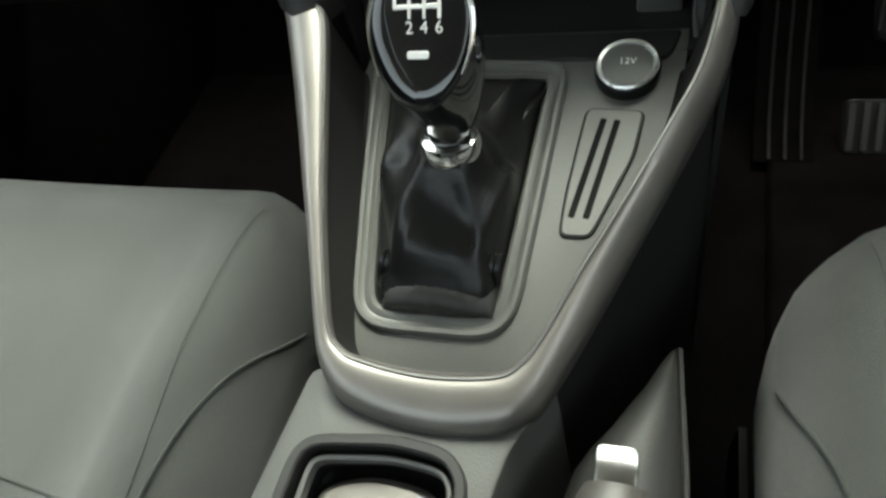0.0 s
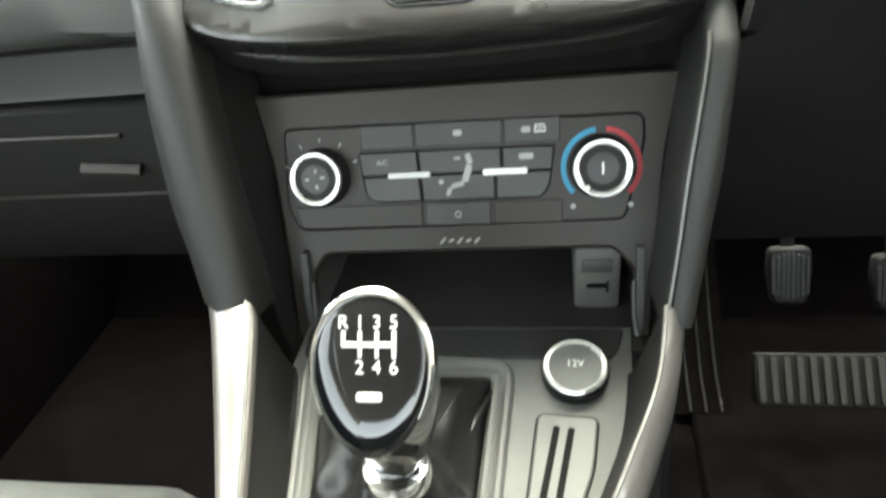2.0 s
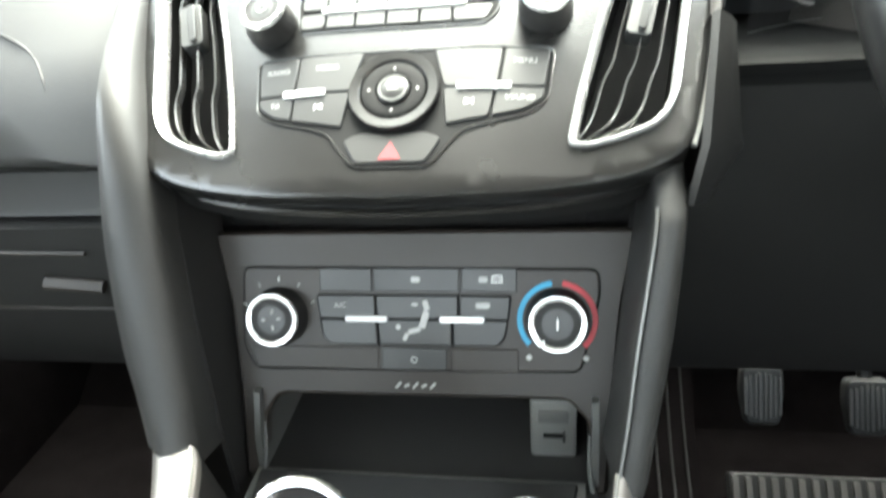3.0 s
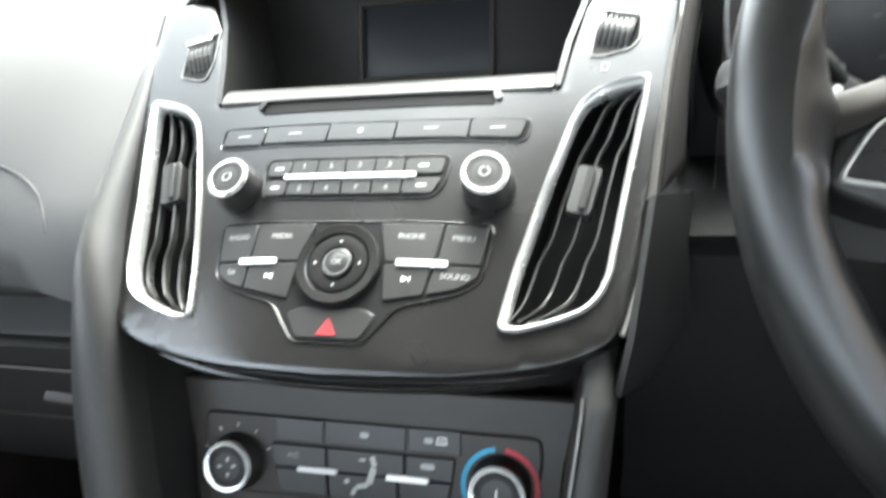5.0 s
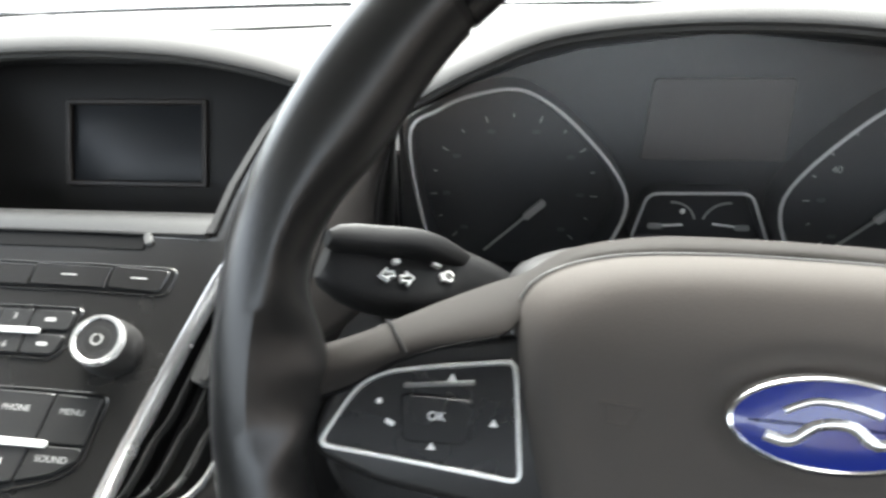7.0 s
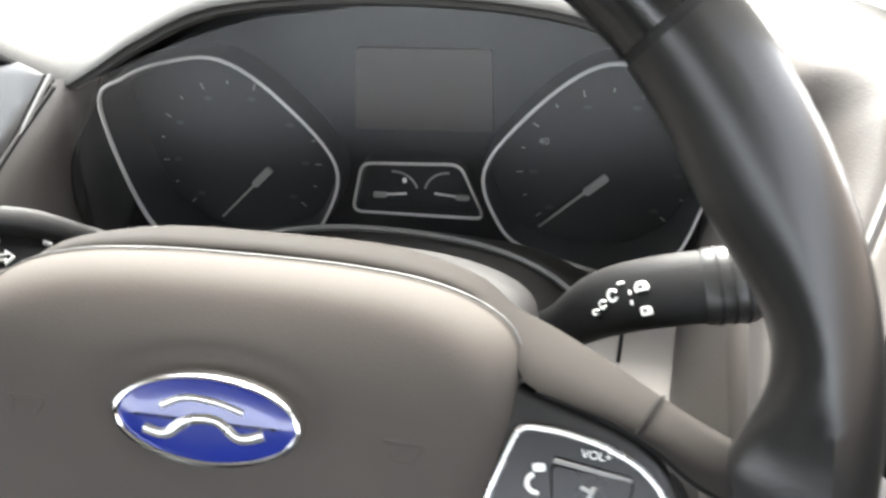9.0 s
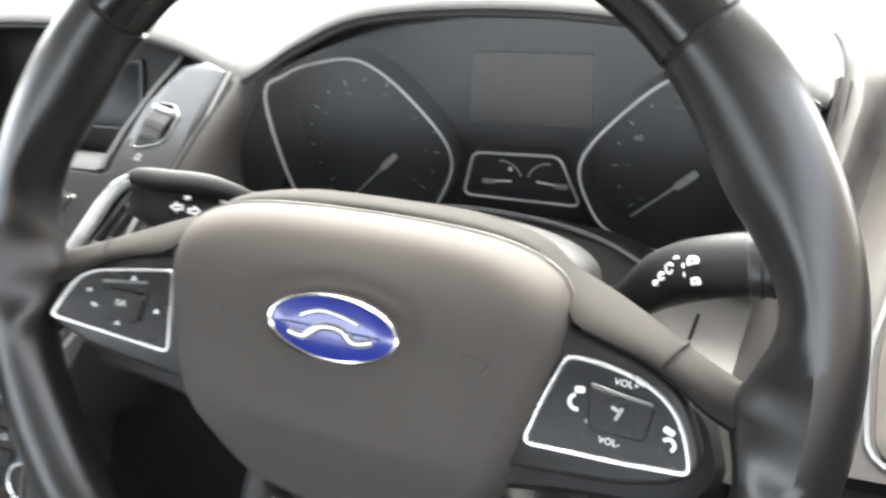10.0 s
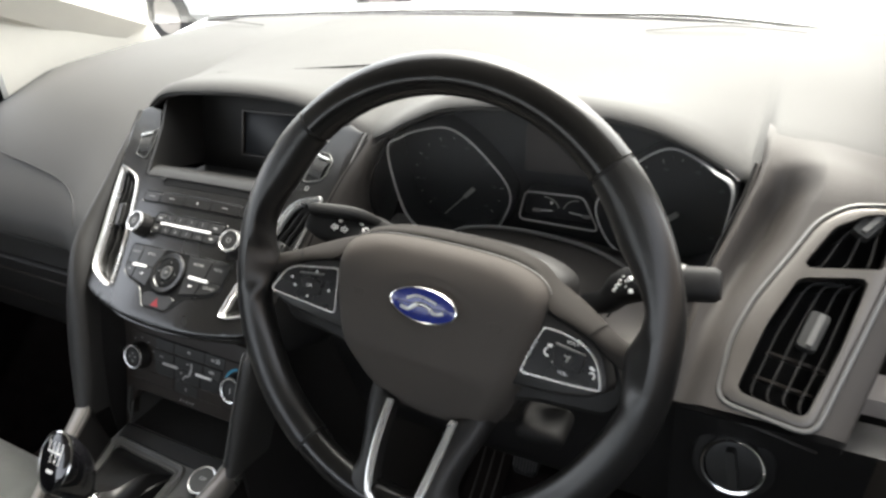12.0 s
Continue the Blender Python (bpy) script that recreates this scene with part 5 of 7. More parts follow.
    part("body", plate(fillet([(-0.072, 0.090), (-0.045, 0.101), (-0.012, 0.099), (0.000, 0.088), (-0.006, -0.09), (-0.078, -0.09)], 0.012, 4), Z, -0.033, -0.018, 0.004), SILVER, lid)
    part("stud", lathe([(0.004, -0.019), (0.004, -0.010), (0.0025, -0.007), (0, -0.0065)], Z @ Matrix.Translation((-0.003, 0.086, 0)), 14), CHROME, lid)


BOOT = [(-0.099, 0.108), (-0.0865, 0.015), (-0.0735, -0.064), (-0.058, -0.0755), (0.008, -0.0740), (0.0215, -0.060), (0.0265, 0.015), (0.0320, 0.104)]


def build_gear_lever():
    gl = thing("gear_lever", on(K, -0.015, 0.01), "gear lever with gloss black knob, chrome collar and leather gaiter", "gear lever")
    fo = fillet(BOOT, 0.016, 5)
    part("gaiter_rim", swept(fo, K, [(0, -0.004), (0.0004, 0.0026), (0.0018, 0.0042), (0.0040, 0.0040), (0.0054, 0.0024), (0.0072, 0.0018), (0.0088, 0.0030), (0.0110, 0.0032), (0.0130, 0.0016), (0.0142, -0.006)], ring=True), PLATE, gl, "satin grey moulded rim")
    # leather gaiter: gathers from the rim to the collar, with folds
    base = inset(ccw(fo), 0.0138)
    top = Vector((-0.0165, 0.2475, 0.474))
    bm = bmesh.new()
    loops = []
    for j in range(13):
        t = j / 12
        lp = []
        for i, (u, v) in enumerate(base):
            p = on(K, u, v, 0.0)
            ang = math.atan2(p.y - top.y, p.x - top.x)
            end = top + Vector((0.0150 * math.cos(ang), 0.0150 * math.sin(ang) * 0.9, 0.002))
            q = p.lerp(end, t ** 0.9)
            rise = 0.016 * math.sin(math.pi * min(1, t * 1.25)) * (1 - t * 0.4) - 0.010 * math.sin(math.pi * t) ** 2
            fold = 0.0046 * math.sin(ang * 4 + 5 * t + 0.6) * math.sin(math.pi * t) + 0.0010 * math.sin(ang * 9 - 3 * t) * math.sin(math.pi * t)
            crease = -0.006 * math.exp(-((t - 0.22) / 0.10) ** 2) * (1 if math.sin(ang) < -0.3 else 0.2)
            outw = Vector((math.cos(ang), math.sin(ang), 0))
            lp.append(bm.verts.new(q + Vector((0, 0, rise + fold + crease)) + outw * (0.004 * math.sin(math.pi * t) + fold * 0.6)))
        loops.append(lp)
    for a, b in zip(loops, loops[1:]):
        bridge(bm, a, b)
    bm.faces.new(loops[-1])
    part("gaiter", bm, LEATHER, gl, "creased black leather gaiter", angle=80)
    rows = []
    for i in range(29):
        u = lerp(-0.056, 0.0105, i / 28)
        w = 0.0004 * math.sin(i * 1.3) + 0.0003 * math.sin(i * 2.6 + 1)
        e = math.sin(math.pi * i / 28) ** 0.4
        rows.append([on(K, u, -0.0625 + w * 0.5, 0.000), on(K, u, -0.0618 + w, 0.0085 * e), on(K, u, -0.0585 + w * 1.5, 0.0130 * e + w), on(K, u, -0.0530 + w * 2, 0.0145 * e - w), on(K, u, -0.0480 + w * 2, 0.0130 * e + w), on(K, u * 0.97, -0.0450 + w * 2, 0.0085 * e), on(K, u * 0.95, -0.0440, 0.003)])
    # hem paler than the gaiter: light on its fold put into the colour
    part("gathered_hem", shell(rows, K.to_3x3() @ Vector((0, 0, -0.003))), EDGEPAD, gl, "gathered leather hem", angle=60)
    # stitched corner folds
    for u, v, du, dv in ((-0.056, -0.046, 0.006, 0.014), (0.004, -0.044, 0.004, 0.014), (0.015, 0.083, -0.014, -0.045)):
        for k in range(3):
            o = (k - 1) * 0.0035
            part("fold", tube(spline([on(K, u + o, v, 0.002), on(K, u + o + du * 0.5, v + dv * 0.5, 0.012), on(K, u + o + du, v + dv, 0.016)], 8), [0.0012, 0.002, 0.0024, 0.0026, 0.0026, 0.0024, 0.002, 0.0012], 6), LEATHER, gl)
    # collar and stem
    ax = Vector((0.02, 0.10, 0.995)).normalized()
    up = Vector((0, -1, 0.1)) - ax * Vector((0, -1, 0.1)).dot(ax)
    L = basis((-0.0165, 0.2465, 0.468), up.normalized(), ax)
    part("collar", lathe([(0.0125, -0.006), (0.0156, -0.002), (0.0160, 0.002), (0.0160, 0.0070), (0.0148, 0.0105), (0.0110, 0.0120)], L, 36), CHROME, gl, "bright chrome collar")
    part("neck", lathe([(0.0108, 0.008), (0.0108, 0.014), (0.0110, 0.022)], L, 28), GLOSS, gl)
    # knob: an egg-shaped face that runs down into the neck
    F = basis((-0.0135, 0.2400, 0.5436), (0, 0.66, 0.751), (0, -0.751, 0.66))
    egg = []
    for i in range(48):
        a = 2 * math.pi * i / 48
        egg.append((0.0232 * math.cos(a) * (1 + 0.13 * math.sin(a)), 0.0312 * math.sin(a)))
    neck = Vector((-0.0155, 0.2475, 0.4815))
    fn = F.to_3x3() @ Vector((0, 0, 1))
    bm = bmesh.new()
    loops = []
    for k in range(15):
        t = k / 14
        s = t ** 3.4
        lp = []
        for i, (u, v) in enumerate(egg):
            a = 2 * math.pi * i / 48
            f = on(F, u * (1 + 0.03 * math.sin(math.pi * min(1, t * 1.6)) ** 0.8), v * (1 + 0.02 * math.sin(math.pi * min(1, t * 1.6)) ** 0.8), 0) - fn * (0.036 * t) + Vector((0, -0.004, -0.019)) * t ** 1.2
            nk = neck + Vector((0.0105 * math.cos(a), 0.0105 * math.sin(a), 0))
            lp.append(bm.verts.new(f.lerp(nk, s)))
        loops.append(lp)
    for a, b in zip(loops, loops[1:]):
        bridge(bm, a, b)
    bm.faces.new(loops[0])
    bm.faces.new(loops[-1])
    kb = part("knob", bm, GLOSS, gl, "gloss black knob with a white shift pattern", angle=70)
    bm = bmesh.new()
    loops = [[bm.verts.new(on(F, u * f, v * f, h)) for u, v in egg] for f, h in ((0.995, -0.0005), (0.975, 0.0010), (0.88, 0.0025), (0.68, 0.0036), (0.40, 0.0040), (0.15, 0.0041))]
    for a, b in zip(loops, loops[1:]):
        bridge(bm, a, b)
    bm.faces.new(loops[-1])
    part("face", bm, GLOSS, kb, angle=70)
    rimp = [on(F, u, v, 0.0004) for u, v in egg]
    part("face_rim", tube(rimp[44:] + rimp[:29], [0.0006 + 0.0015 * math.sin(math.pi * i / 32) for i in range(33)], 8), CHROME, kb, "chrome rim round the knob face")
    # shift pattern: strokes with numbers
    zz = 0.0042
    xs = (-0.0098, -0.0032, 0.0034, 0.0100)
    for i, x in enumerate(xs):
        part("pattern", line(F, (x, 0.0115), (x, 0.0168), 0.0016, zz - 0.0016, zz), PRINT, kb)
        words("R135"[i], F, x, 0.0198, 0.0072, zz, PRINT, kb)
        if i:
            part("pattern", line(F, (x, 0.0065), (x, 0.0115), 0.0016, zz - 0.0016, zz), PRINT, kb)
            words("0246"[i], F, x, 0.0030, 0.0072, zz, PRINT, kb)
    part("pattern", line(F, (-0.0106, 0.0115), (0.0108, 0.0115), 0.0020, zz - 0.0016, zz), PRINT, kb)
    part("mark", bar(F, 0.0005, -0.0078, 0.0100, 0.0034, 0.0020, 0.0043), PRINT, kb)


def build_socket_and_holder():
    so = thing("power_socket", on(K, 0.065, 0.095), "black twelve volt power socket with a bright ring", "power socket")
    Q = K @ Matrix.Translation((0.065, 0.0955, 0))
    part("skirt", lathe([(0.0188, -0.002), (0.0190, 0.006), (0.0182, 0.0085), (0.0176, 0.0090)], Q, 40), GLOSS, so)
    part("ring", lathe([(0.0177, 0.0080), (0.0178, 0.0096), (0.0168, 0.0106), (0.0150, 0.0102), (0.0143, 0.0092), (0.0143, 0.008)], Q, 40), BRIGHT, so, "bright metal ring")
    cap = part("cap", lathe([(0.0145, 0.0080), (0.0142, 0.0092), (0.006, 0.0096), (0, 0.0097)], Q, 36), PLATE, so)
    words("12V", Q, 0, 0.0015, 0.0062, 0.0098, PRINT, cap)
    ho = thing("card_holder", on(K, 0.056, 0.03), "grey plastic plate with two long black slots", "slot plate")
    q = fillet([(0.0365, -0.0125), (0.0545, -0.0125), (0.0735, 0.0390), (0.0775, 0.0695), (0.0435, 0.0715), (0.0375, 0.0150)], 0.006, 4)
    part("groove", rimband(q, K, 0.0012, -0.0002, 0.0004, 0.0001), KEYDARK, ho)
    part("plate", plate(inset(ccw(q), 0.0011), K, -0.0002, 0.0022, 0.0010), PLATE, ho)
    for a, b in (((0.0425, -0.0005), (0.0545, 0.0630)), ((0.0505, -0.0008), (0.0622, 0.0622))):
        part("slot", line(K, a, b, 0.0036, 0.0018, 0.0026), KEYDARK, ho)


def build_handbrake():
    hb = thing("handbrake", (0.079, 0.0, 0.40), "grey handbrake lever with a bright release button", "handbrake")
    path = spline([(0.079, 0.098, 0.4365), (0.079, 0.060, 0.434), (0.079, 0.0, 0.425), (0.079, -0.08, 0.405), (0.079, -0.20, 0.36)], 20)
    part("grip", tube(path, [0.0125, 0.0150] + [0.017] * 16 + [0.014, 0.010], 16, up=(0, 0, 1), flat=0.95), WALLPAD, hb)
    part("button", box((0.0705, 0.094, 0.4300), (0.0870, 0.1130, 0.4465), 0.0025), CHROME, hb, "bright square release button")
    boot = thing("handbrake_boot", (0.08, 0.14, 0.05), "dark grey moulded cover beside the handbrake", "cover")
    keys = [(-0.25, 0.050, 0.110, 0.385), (0.05, 0.050, 0.110, 0.388), (0.12, 0.052, 0.109, 0.382), (0.14, 0.062, 0.108, 0.376), (0.165, 0.079, 0.106, 0.368), (0.19, 0.092, 0.1045, 0.358), (0.207, 0.1005, 0.1035, 0.350)]
    rows = []
    for i in range(26):
        y = lerp(-0.25, 0.207, (i / 25) ** 0.7)
        x0, x1, h = table(y, keys)
        w = x1 - x0
        rows.append([(x0 - 0.010, y, 0.06), (x0 - 0.006, y, 0.25), (x0, y, h - 0.45 * w), (x0 + 0.14 * w, y, h - 0.16 * w), (x0 + 0.34 * w, y, h - 0.03 * w), (x0 + 0.5 * w, y, h), (x0 + 0.68 * w, y, h - 0.03 * w), (x0 + 0.88 * w, y, h - 0.16 * w), (x1, y, h - 0.45 * w), (x1 + 0.004, y, 0.25), (x1 + 0.006, y, 0.06)])
    part("cover", shell(rows, (0, 0, -0.003)), EDGEPAD, boot, angle=60)
    part("edge", tube([Vector(r[8]) + Vector((0.001, 0, 0.002)) for r in rows], 0.0022, 6), HARD, boot, "dark rounded edge")


# ---------------------------------------------------------------- steering wheel
# half-widths of the rim inwards and outwards, by the angle from the top
RIM_IN = [(0, 0.0130), (40, 0.0130), (50, 0.0148), (60, 0.0170), (66, 0.0150), (72, 0.0082), (77, 0.0062), (82, 0.0068), (86, 0.0170), (89, 0.0235), (93, 0.0215), (98, 0.0115), (106, 0.0130), (116, 0.0160), (140, 0.0158), (180, 0.0155)]
RIM_OUT = [(0, 0.0192), (45, 0.0188), (60, 0.0188), (76, 0.0192), (92, 0.0180), (112, 0.0168), (180, 0.0160)]


def rim_piece(a0, a1, n, fat):
    """A stretch of the rim between two angles from the top, clockwise."""
    bm = bmesh.new()
    loops = []
    for i in range(n + 1):
        deg = lerp(a0, a1, i / n)
        a = radians(deg)
        off = abs((deg + 180) % 360 - 180)
        inn, out = (sum(table(off + d, q)[0] for d in (-4.5, -1.5, 1.5, 4.5)) / 4 + fat for q in (RIM_IN, RIM_OUT))
        web = math.exp(-((off - 90) / 7) ** 4)                       # leather drawn in over the spoke ends
        rn = 0.0150 + 0.0012 * math.exp(-((off - 66) / 26) ** 2) + fat
        lp = []
        for j in range(24):
            b = 2 * math.pi * j / 24
            c = math.cos(b)
            rad = 0.1722 + c * (out if c > 0 else inn)
            tall = rn * math.sin(b) * (1 - 0.45 * web * max(0.0, -c))
            lp.append(bm.verts.new(W @ Vector((rad * math.sin(a), rad * math.cos(a), -0.0050 + tall - 0.0065 * web * max(0.0, -c)))))
        loops.append(lp)
    for a, b in zip(loops, loops[1:]):
        bridge(bm, a, b)
    bm.faces.new(list(reversed(loops[0])))
    bm.faces.new(loops[-1])
    return bm


def on_spoke(s):
    """The sloping face of a side spoke, in the wheel's own u and v."""
    x, y = Vector((1, 0, 0.10 * s)), Vector((0, 1, -0.15))
    m = Matrix((x, y, x.cross(y).normalized())).transposed().to_4x4()
    m.translation = Vector((0, 0, -0.011 - 0.10 * 0.12 - 0.15 * 0.014))
    return W @ m


SPOKE_FACE = {1: [(0.066, 0.0240), (0.0935, 0.0160), (0.1067, 0.0122), (0.1193, 0.0086), (0.1280, 0.0053), (0.1331, 0.0022), (0.1382, -0.0028), (0.1434, -0.0132), (0.1468, -0.0225), (0.1450, -0.0285), (0.135, -0.0345), (0.118, -0.0390), (0.094, -0.0420), (0.066, -0.0450)],
              -1: [(0.066, 0.0230), (0.0852, 0.0175), (0.0949, 0.0150), (0.1195, 0.0113), (0.1362, 0.0068), (0.1436, 0.0040), (0.1500, -0.0040), (0.1555, -0.0155), (0.1570, -0.0235), (0.1515, -0.0285), (0.132, -0.0350), (0.104, -0.0390), (0.066, -0.0440)]}
PAD_EDGE = {1: [(0.0935, 0.0045), (0.1060, 0.0044), (0.1180, 0.0024), (0.1285, -0.0016), (0.1355, -0.0075), (0.1400, -0.0160), (0.1432, -0.0275), (0.1162, -0.0302), (0.0818, -0.0322), (0.0868, -0.0140)],
            -1: [(0.0915, 0.0074), (0.1130, 0.0046), (0.1320, 0.0016), (0.1405, -0.0024), (0.1455, -0.0090), (0.1535, -0.0236), (0.1250, -0.0265), (0.0875, -0.0307), (0.0895, -0.0120)]}
# spoke trim: (face edge, rear edge) from the top of the hub out to the rim
TRIM = [((0.0, 0.0480, -0.0330), (0.0, 0.0530, -0.052)), ((0.040, 0.0465, -0.0330), (0.043, 0.0520, -0.052)), ((0.070, 0.0415, -0.0310), (0.0745, 0.0455, -0.047)), ((0.086, 0.0310, -0.0260), (0.0895, 0.0360, -0.043)),
        ((0.0935, 0.0182, -0.0165), (0.1020, 0.0310, -0.040)), ((0.1067, 0.0136, -0.0145), (0.1160, 0.0250, -0.035)), ((0.1195, 0.0100, -0.0125), (0.1300, 0.0185, -0.028)), ((0.1335, 0.0036, -0.0100), (0.1430, 0.0125, -0.021)), ((0.1440, -0.0035, -0.0085), (0.1550, 0.0080, -0.015)), ((0.1540, -0.0080, -0.0075), (0.1640, 0.0060, -0.013))]


def build_switches(sw, s):
    """Switch pad of one side spoke: glossy keys inside a chrome edge."""
    P = on_spoke(s)
    pod = fillet([(s * u, v) for u, v in PAD_EDGE[s]], 0.004, 4)
    sp = part("switch_pad", plate(pod, P, -0.004, 0.0012, 0.0008), KEYGLOSS, sw, "black switch pad with white symbols")
    part("surround", swept(pod, P, [(-0.0009, -0.002), (-0.0009, 0.0016), (-0.0003, 0.0026), (0.0006, 0.0026), (0.0012, 0.0018), (0.0012, 0.0)], ring=True), BRIGHT, sp, "bright chrome edge")
    cu, z = s * 0.116, 0.0012
    rocker = [(cu - 0.0125, -0.0052), (cu + 0.0125, -0.0060), (cu + 0.0105, -0.0205), (cu - 0.0105, -0.0205)]
    part("key", plate(fillet(rocker, 0.003, 3), P, z - 0.0004, z + 0.0014, 0.0007), KEYGLOSS, sp)
    z += 0.0014
    part("bar", line(P, (cu - 0.0115, -0.0036 - 0.0006 * s), (cu + 0.0115, -0.0036 - 0.0030 * s), 0.0016, 0.0006, 0.0026), SATIN, sp)
    if s < 0:
        words("OK", P, cu, -0.0120, 0.0040, z + 0.0001, PRINT, sp)
        for u, v in ((cu + 0.004, 0.0004), (cu - 0.001, -0.0215), (-0.0975, -0.0130)):
            part("arrow", swept([(u - 0.0014, v - 0.0010), (u + 0.0014, v - 0.0010), (u, v + 0.0014)], P, [(0, z - 0.0018), (0, z - 0.0011)]), PRINT, sp)
        part("symbol", bar(P, -0.1310, -0.0150, 0.0032, 0.0016, z - 0.0018, z - 0.0011, -25), PRINT, sp)
        part("symbol", bar(P, -0.1350, -0.0085, 0.0020, 0.0018, z - 0.0018, z - 0.0011, 20), PRINT, sp)
    else:
        words("VOL+", P, cu + 0.001, -0.0012, 0.0036, 0.0014, PRINT, sp)
        words("VOL-", P, cu - 0.0020, -0.0235, 0.0036, 0.0014, PRINT, sp)
        part("symbol", disc_arc(P @ Matrix.Translation((0.1000, -0.0120, 0)), 0.0020, 0.0034, 110, 290, 0.0008, 0.0016), PRINT, sp)
        part("symbol", bar(P, 0.1005, -0.0072, 0.0040, 0.0026, 0.0008, 0.0016, 10), PRINT, sp)
        part("symbol", bar(P, 0.1050, -0.0180, 0.0020, 0.0016, 0.0008, 0.0016, 10), PRINTDIM, sp)
        part("symbol", disc_arc(P @ Matrix.Translation((0.1345, -0.0190, 0)), 0.0014, 0.0027, -60, 150, 0.0008, 0.0016), PRINT, sp)
        part("symbol", bar(P, 0.1340, -0.0142, 0.0042, 0.0024, 0.0008, 0.0016, -20), PRINT, sp)
        for a, b in (((cu - 0.001, -0.0150), (cu + 0.001, -0.0100)), ((cu - 0.003, -0.0105), (cu + 0.0005, -0.0118))):
            part("symbol", line(P, a, b, 0.0014, z - 0.0004, z + 0.0002), PRINTDIM, sp)


def build_steering_wheel():
    sw = thing("steering_wheel", on(W, 0, 0, -0.03), "black leather steering wheel with chrome-edged switch pads and blue oval badge", "steering wheel")
    cuts = [(-44.5, 44.5, 48, 0.0, RIM), (45.5, 147, 90, 0.0, GRIP), (148, 212, 32, 0.0, RIM), (213, 314.5, 90, 0.0, GRIP)]
    for a0, a1, n, fat, skin in cuts:
        part("rim", rim_piece(a0, a1, n, fat), skin, sw)
    for a in (-45, 45, 147.5, 212.5):
        part("stitching", rim_piece(a - 0.55, a + 0.55, 2, -0.0010), HARD, sw)
    for s in (-1, 1):
        P = on_spoke(s)
        part("spoke", swept(fillet([(s * u, v) for u, v in SPOKE_FACE[s]], 0.004, 4), P, [(-0.002, -0.034), (0.0, -0.018), (0.0, -0.003), (0.0012, -0.0008), (0.0030, 0.0)]), SPOKE, sw, angle=50)
        # dark rear cover behind the spoke
        back = fillet([(s * u, v) for u, v in ((0.060, 0.020), (0.100, 0.010), (0.150, -0.008), (0.160, -0.036), (0.148, -0.054), (0.100, -0.058), (0.060, -0.066))], 0.008, 3)
        part("rear_cover", swept(back, W, [(0.004, -0.058), (0.0, -0.050), (0.0, -0.032), (0.004, -0.028)]), HARD, sw)
        build_switches(sw, s)
    # trim that runs over the hub and out along both spokes
    half = [spline([Vector(e[k]) for e in TRIM], 30) for k in (0, 1)]
    for s in (-1, 1):
        rows = []
        for f, r in zip(*half):
            w = (r - f).length
            rows.append([W @ Vector((s * q.x, q.y, q.z)) for q in (f + Vector((0, -0.0006, -0.006)), f, f.lerp(r, 0.12) + Vector((0, 0.0010, 0.0016)), f.lerp(r, 0.4) + Vector((0, 0.06 * w, 0.10 * w)), f.lerp(r, 0.75) + Vector((0, 0.07 * w, 0.09 * w)), r, r + Vector((0, -0.004, -0.010)))])
        part("spoke_trim", shell(rows, W.to_3x3() @ Vector((0, -0.001, -0.002))), TRIMGREY, sw, "warm grey spoke trim", angle=60)
        part("groove", tube([W @ Vector((s * f.x, f.y - 0.0008, f.z - 0.0004)) for f in half[0][14:]], 0.0008, 5), KEYDARK, sw)
        a, b = half[0][21], half[1][21]
        part("seam", tube([W @ (Vector((s * q.x, q.y, q.z)) + Vector((0, 0.0008, 0.0012))) for q in (a, a.lerp(b, 0.3) + Vector((0, 0.001, 0.0014)), a.lerp(b, 0.7) + Vector((0, 0.0015, 0.0012)), b)], 0.0005, 5), KEYDARK, sw)
    # two lower spokes with a bright U-shaped insert between them
    arm = [((0.057, -0.084, -0.040), (0.030, -0.094, -0.026)), ((0.053, -0.104, -0.026), (0.029, -0.112, -0.014)), ((0.045, -0.128, -0.012), (0.0265, -0.132, -0.002)), ((0.042, -0.146, -0.002), (0.0235, -0.150, 0.006)), ((0.050, -0.158, 0.002), (0.020, -0.163, 0.009)), ((0.062, -0.163, 0.000), (0.012, -0.168, 0.009))]
    for s in (1, -1):
        outs, ins = spline([Vector(p[0]) for p in arm], 18), spline([Vector(p[1]) for p in arm], 18)
        rows = [[W @ Vector((s * q.x, q.y, q.z)) for q in (o + Vector((0.002, 0, -0.016)), o, o.lerp(i, 0.3) + Vector((0, 0, 0.003)), o.lerp(i, 0.7) + Vector((0, 0, 0.003)), i, i + Vector((-0.002, 0, -0.012)))] for o, i in zip(outs, ins)]
        part("lower_spoke", shell(rows, W.to_3x3() @ Vector((0, 0, -0.003))), SPOKE, sw, angle=60)
    U = [Vector(p[1]) + Vector((0, 0, 0.0018)) for p in arm[:5]]
    U = U + [Vector((0.010, -0.1695, 0.0110)), Vector((0.0, -0.1705, 0.0112))]
    U = spline(U + [Vector((-p.x, p.y, p.z)) for p in reversed(U[:-1])], 48)
    part("insert", tube([W @ p for p in U], 0.0036, 8, flat=0.7, up=W.to_3x3() @ Vector((0, 0, 1))), BRIGHT, sw, "bright U-shaped spoke insert")
    # airbag pad: a soft dome with a hollow round the badge
    edge_h = [(0.0, 0.0465), (0.032, 0.0460), (0.060, 0.0435), (0.0800, 0.0375), (0.0905, 0.0280), (0.0928, 0.0100), (0.0885, -0.0170), (0.0775, -0.0560), (0.0640, -0.0860), (0.0500, -0.1030), (0.030, -0.1110), (0.0, -0.1130)]
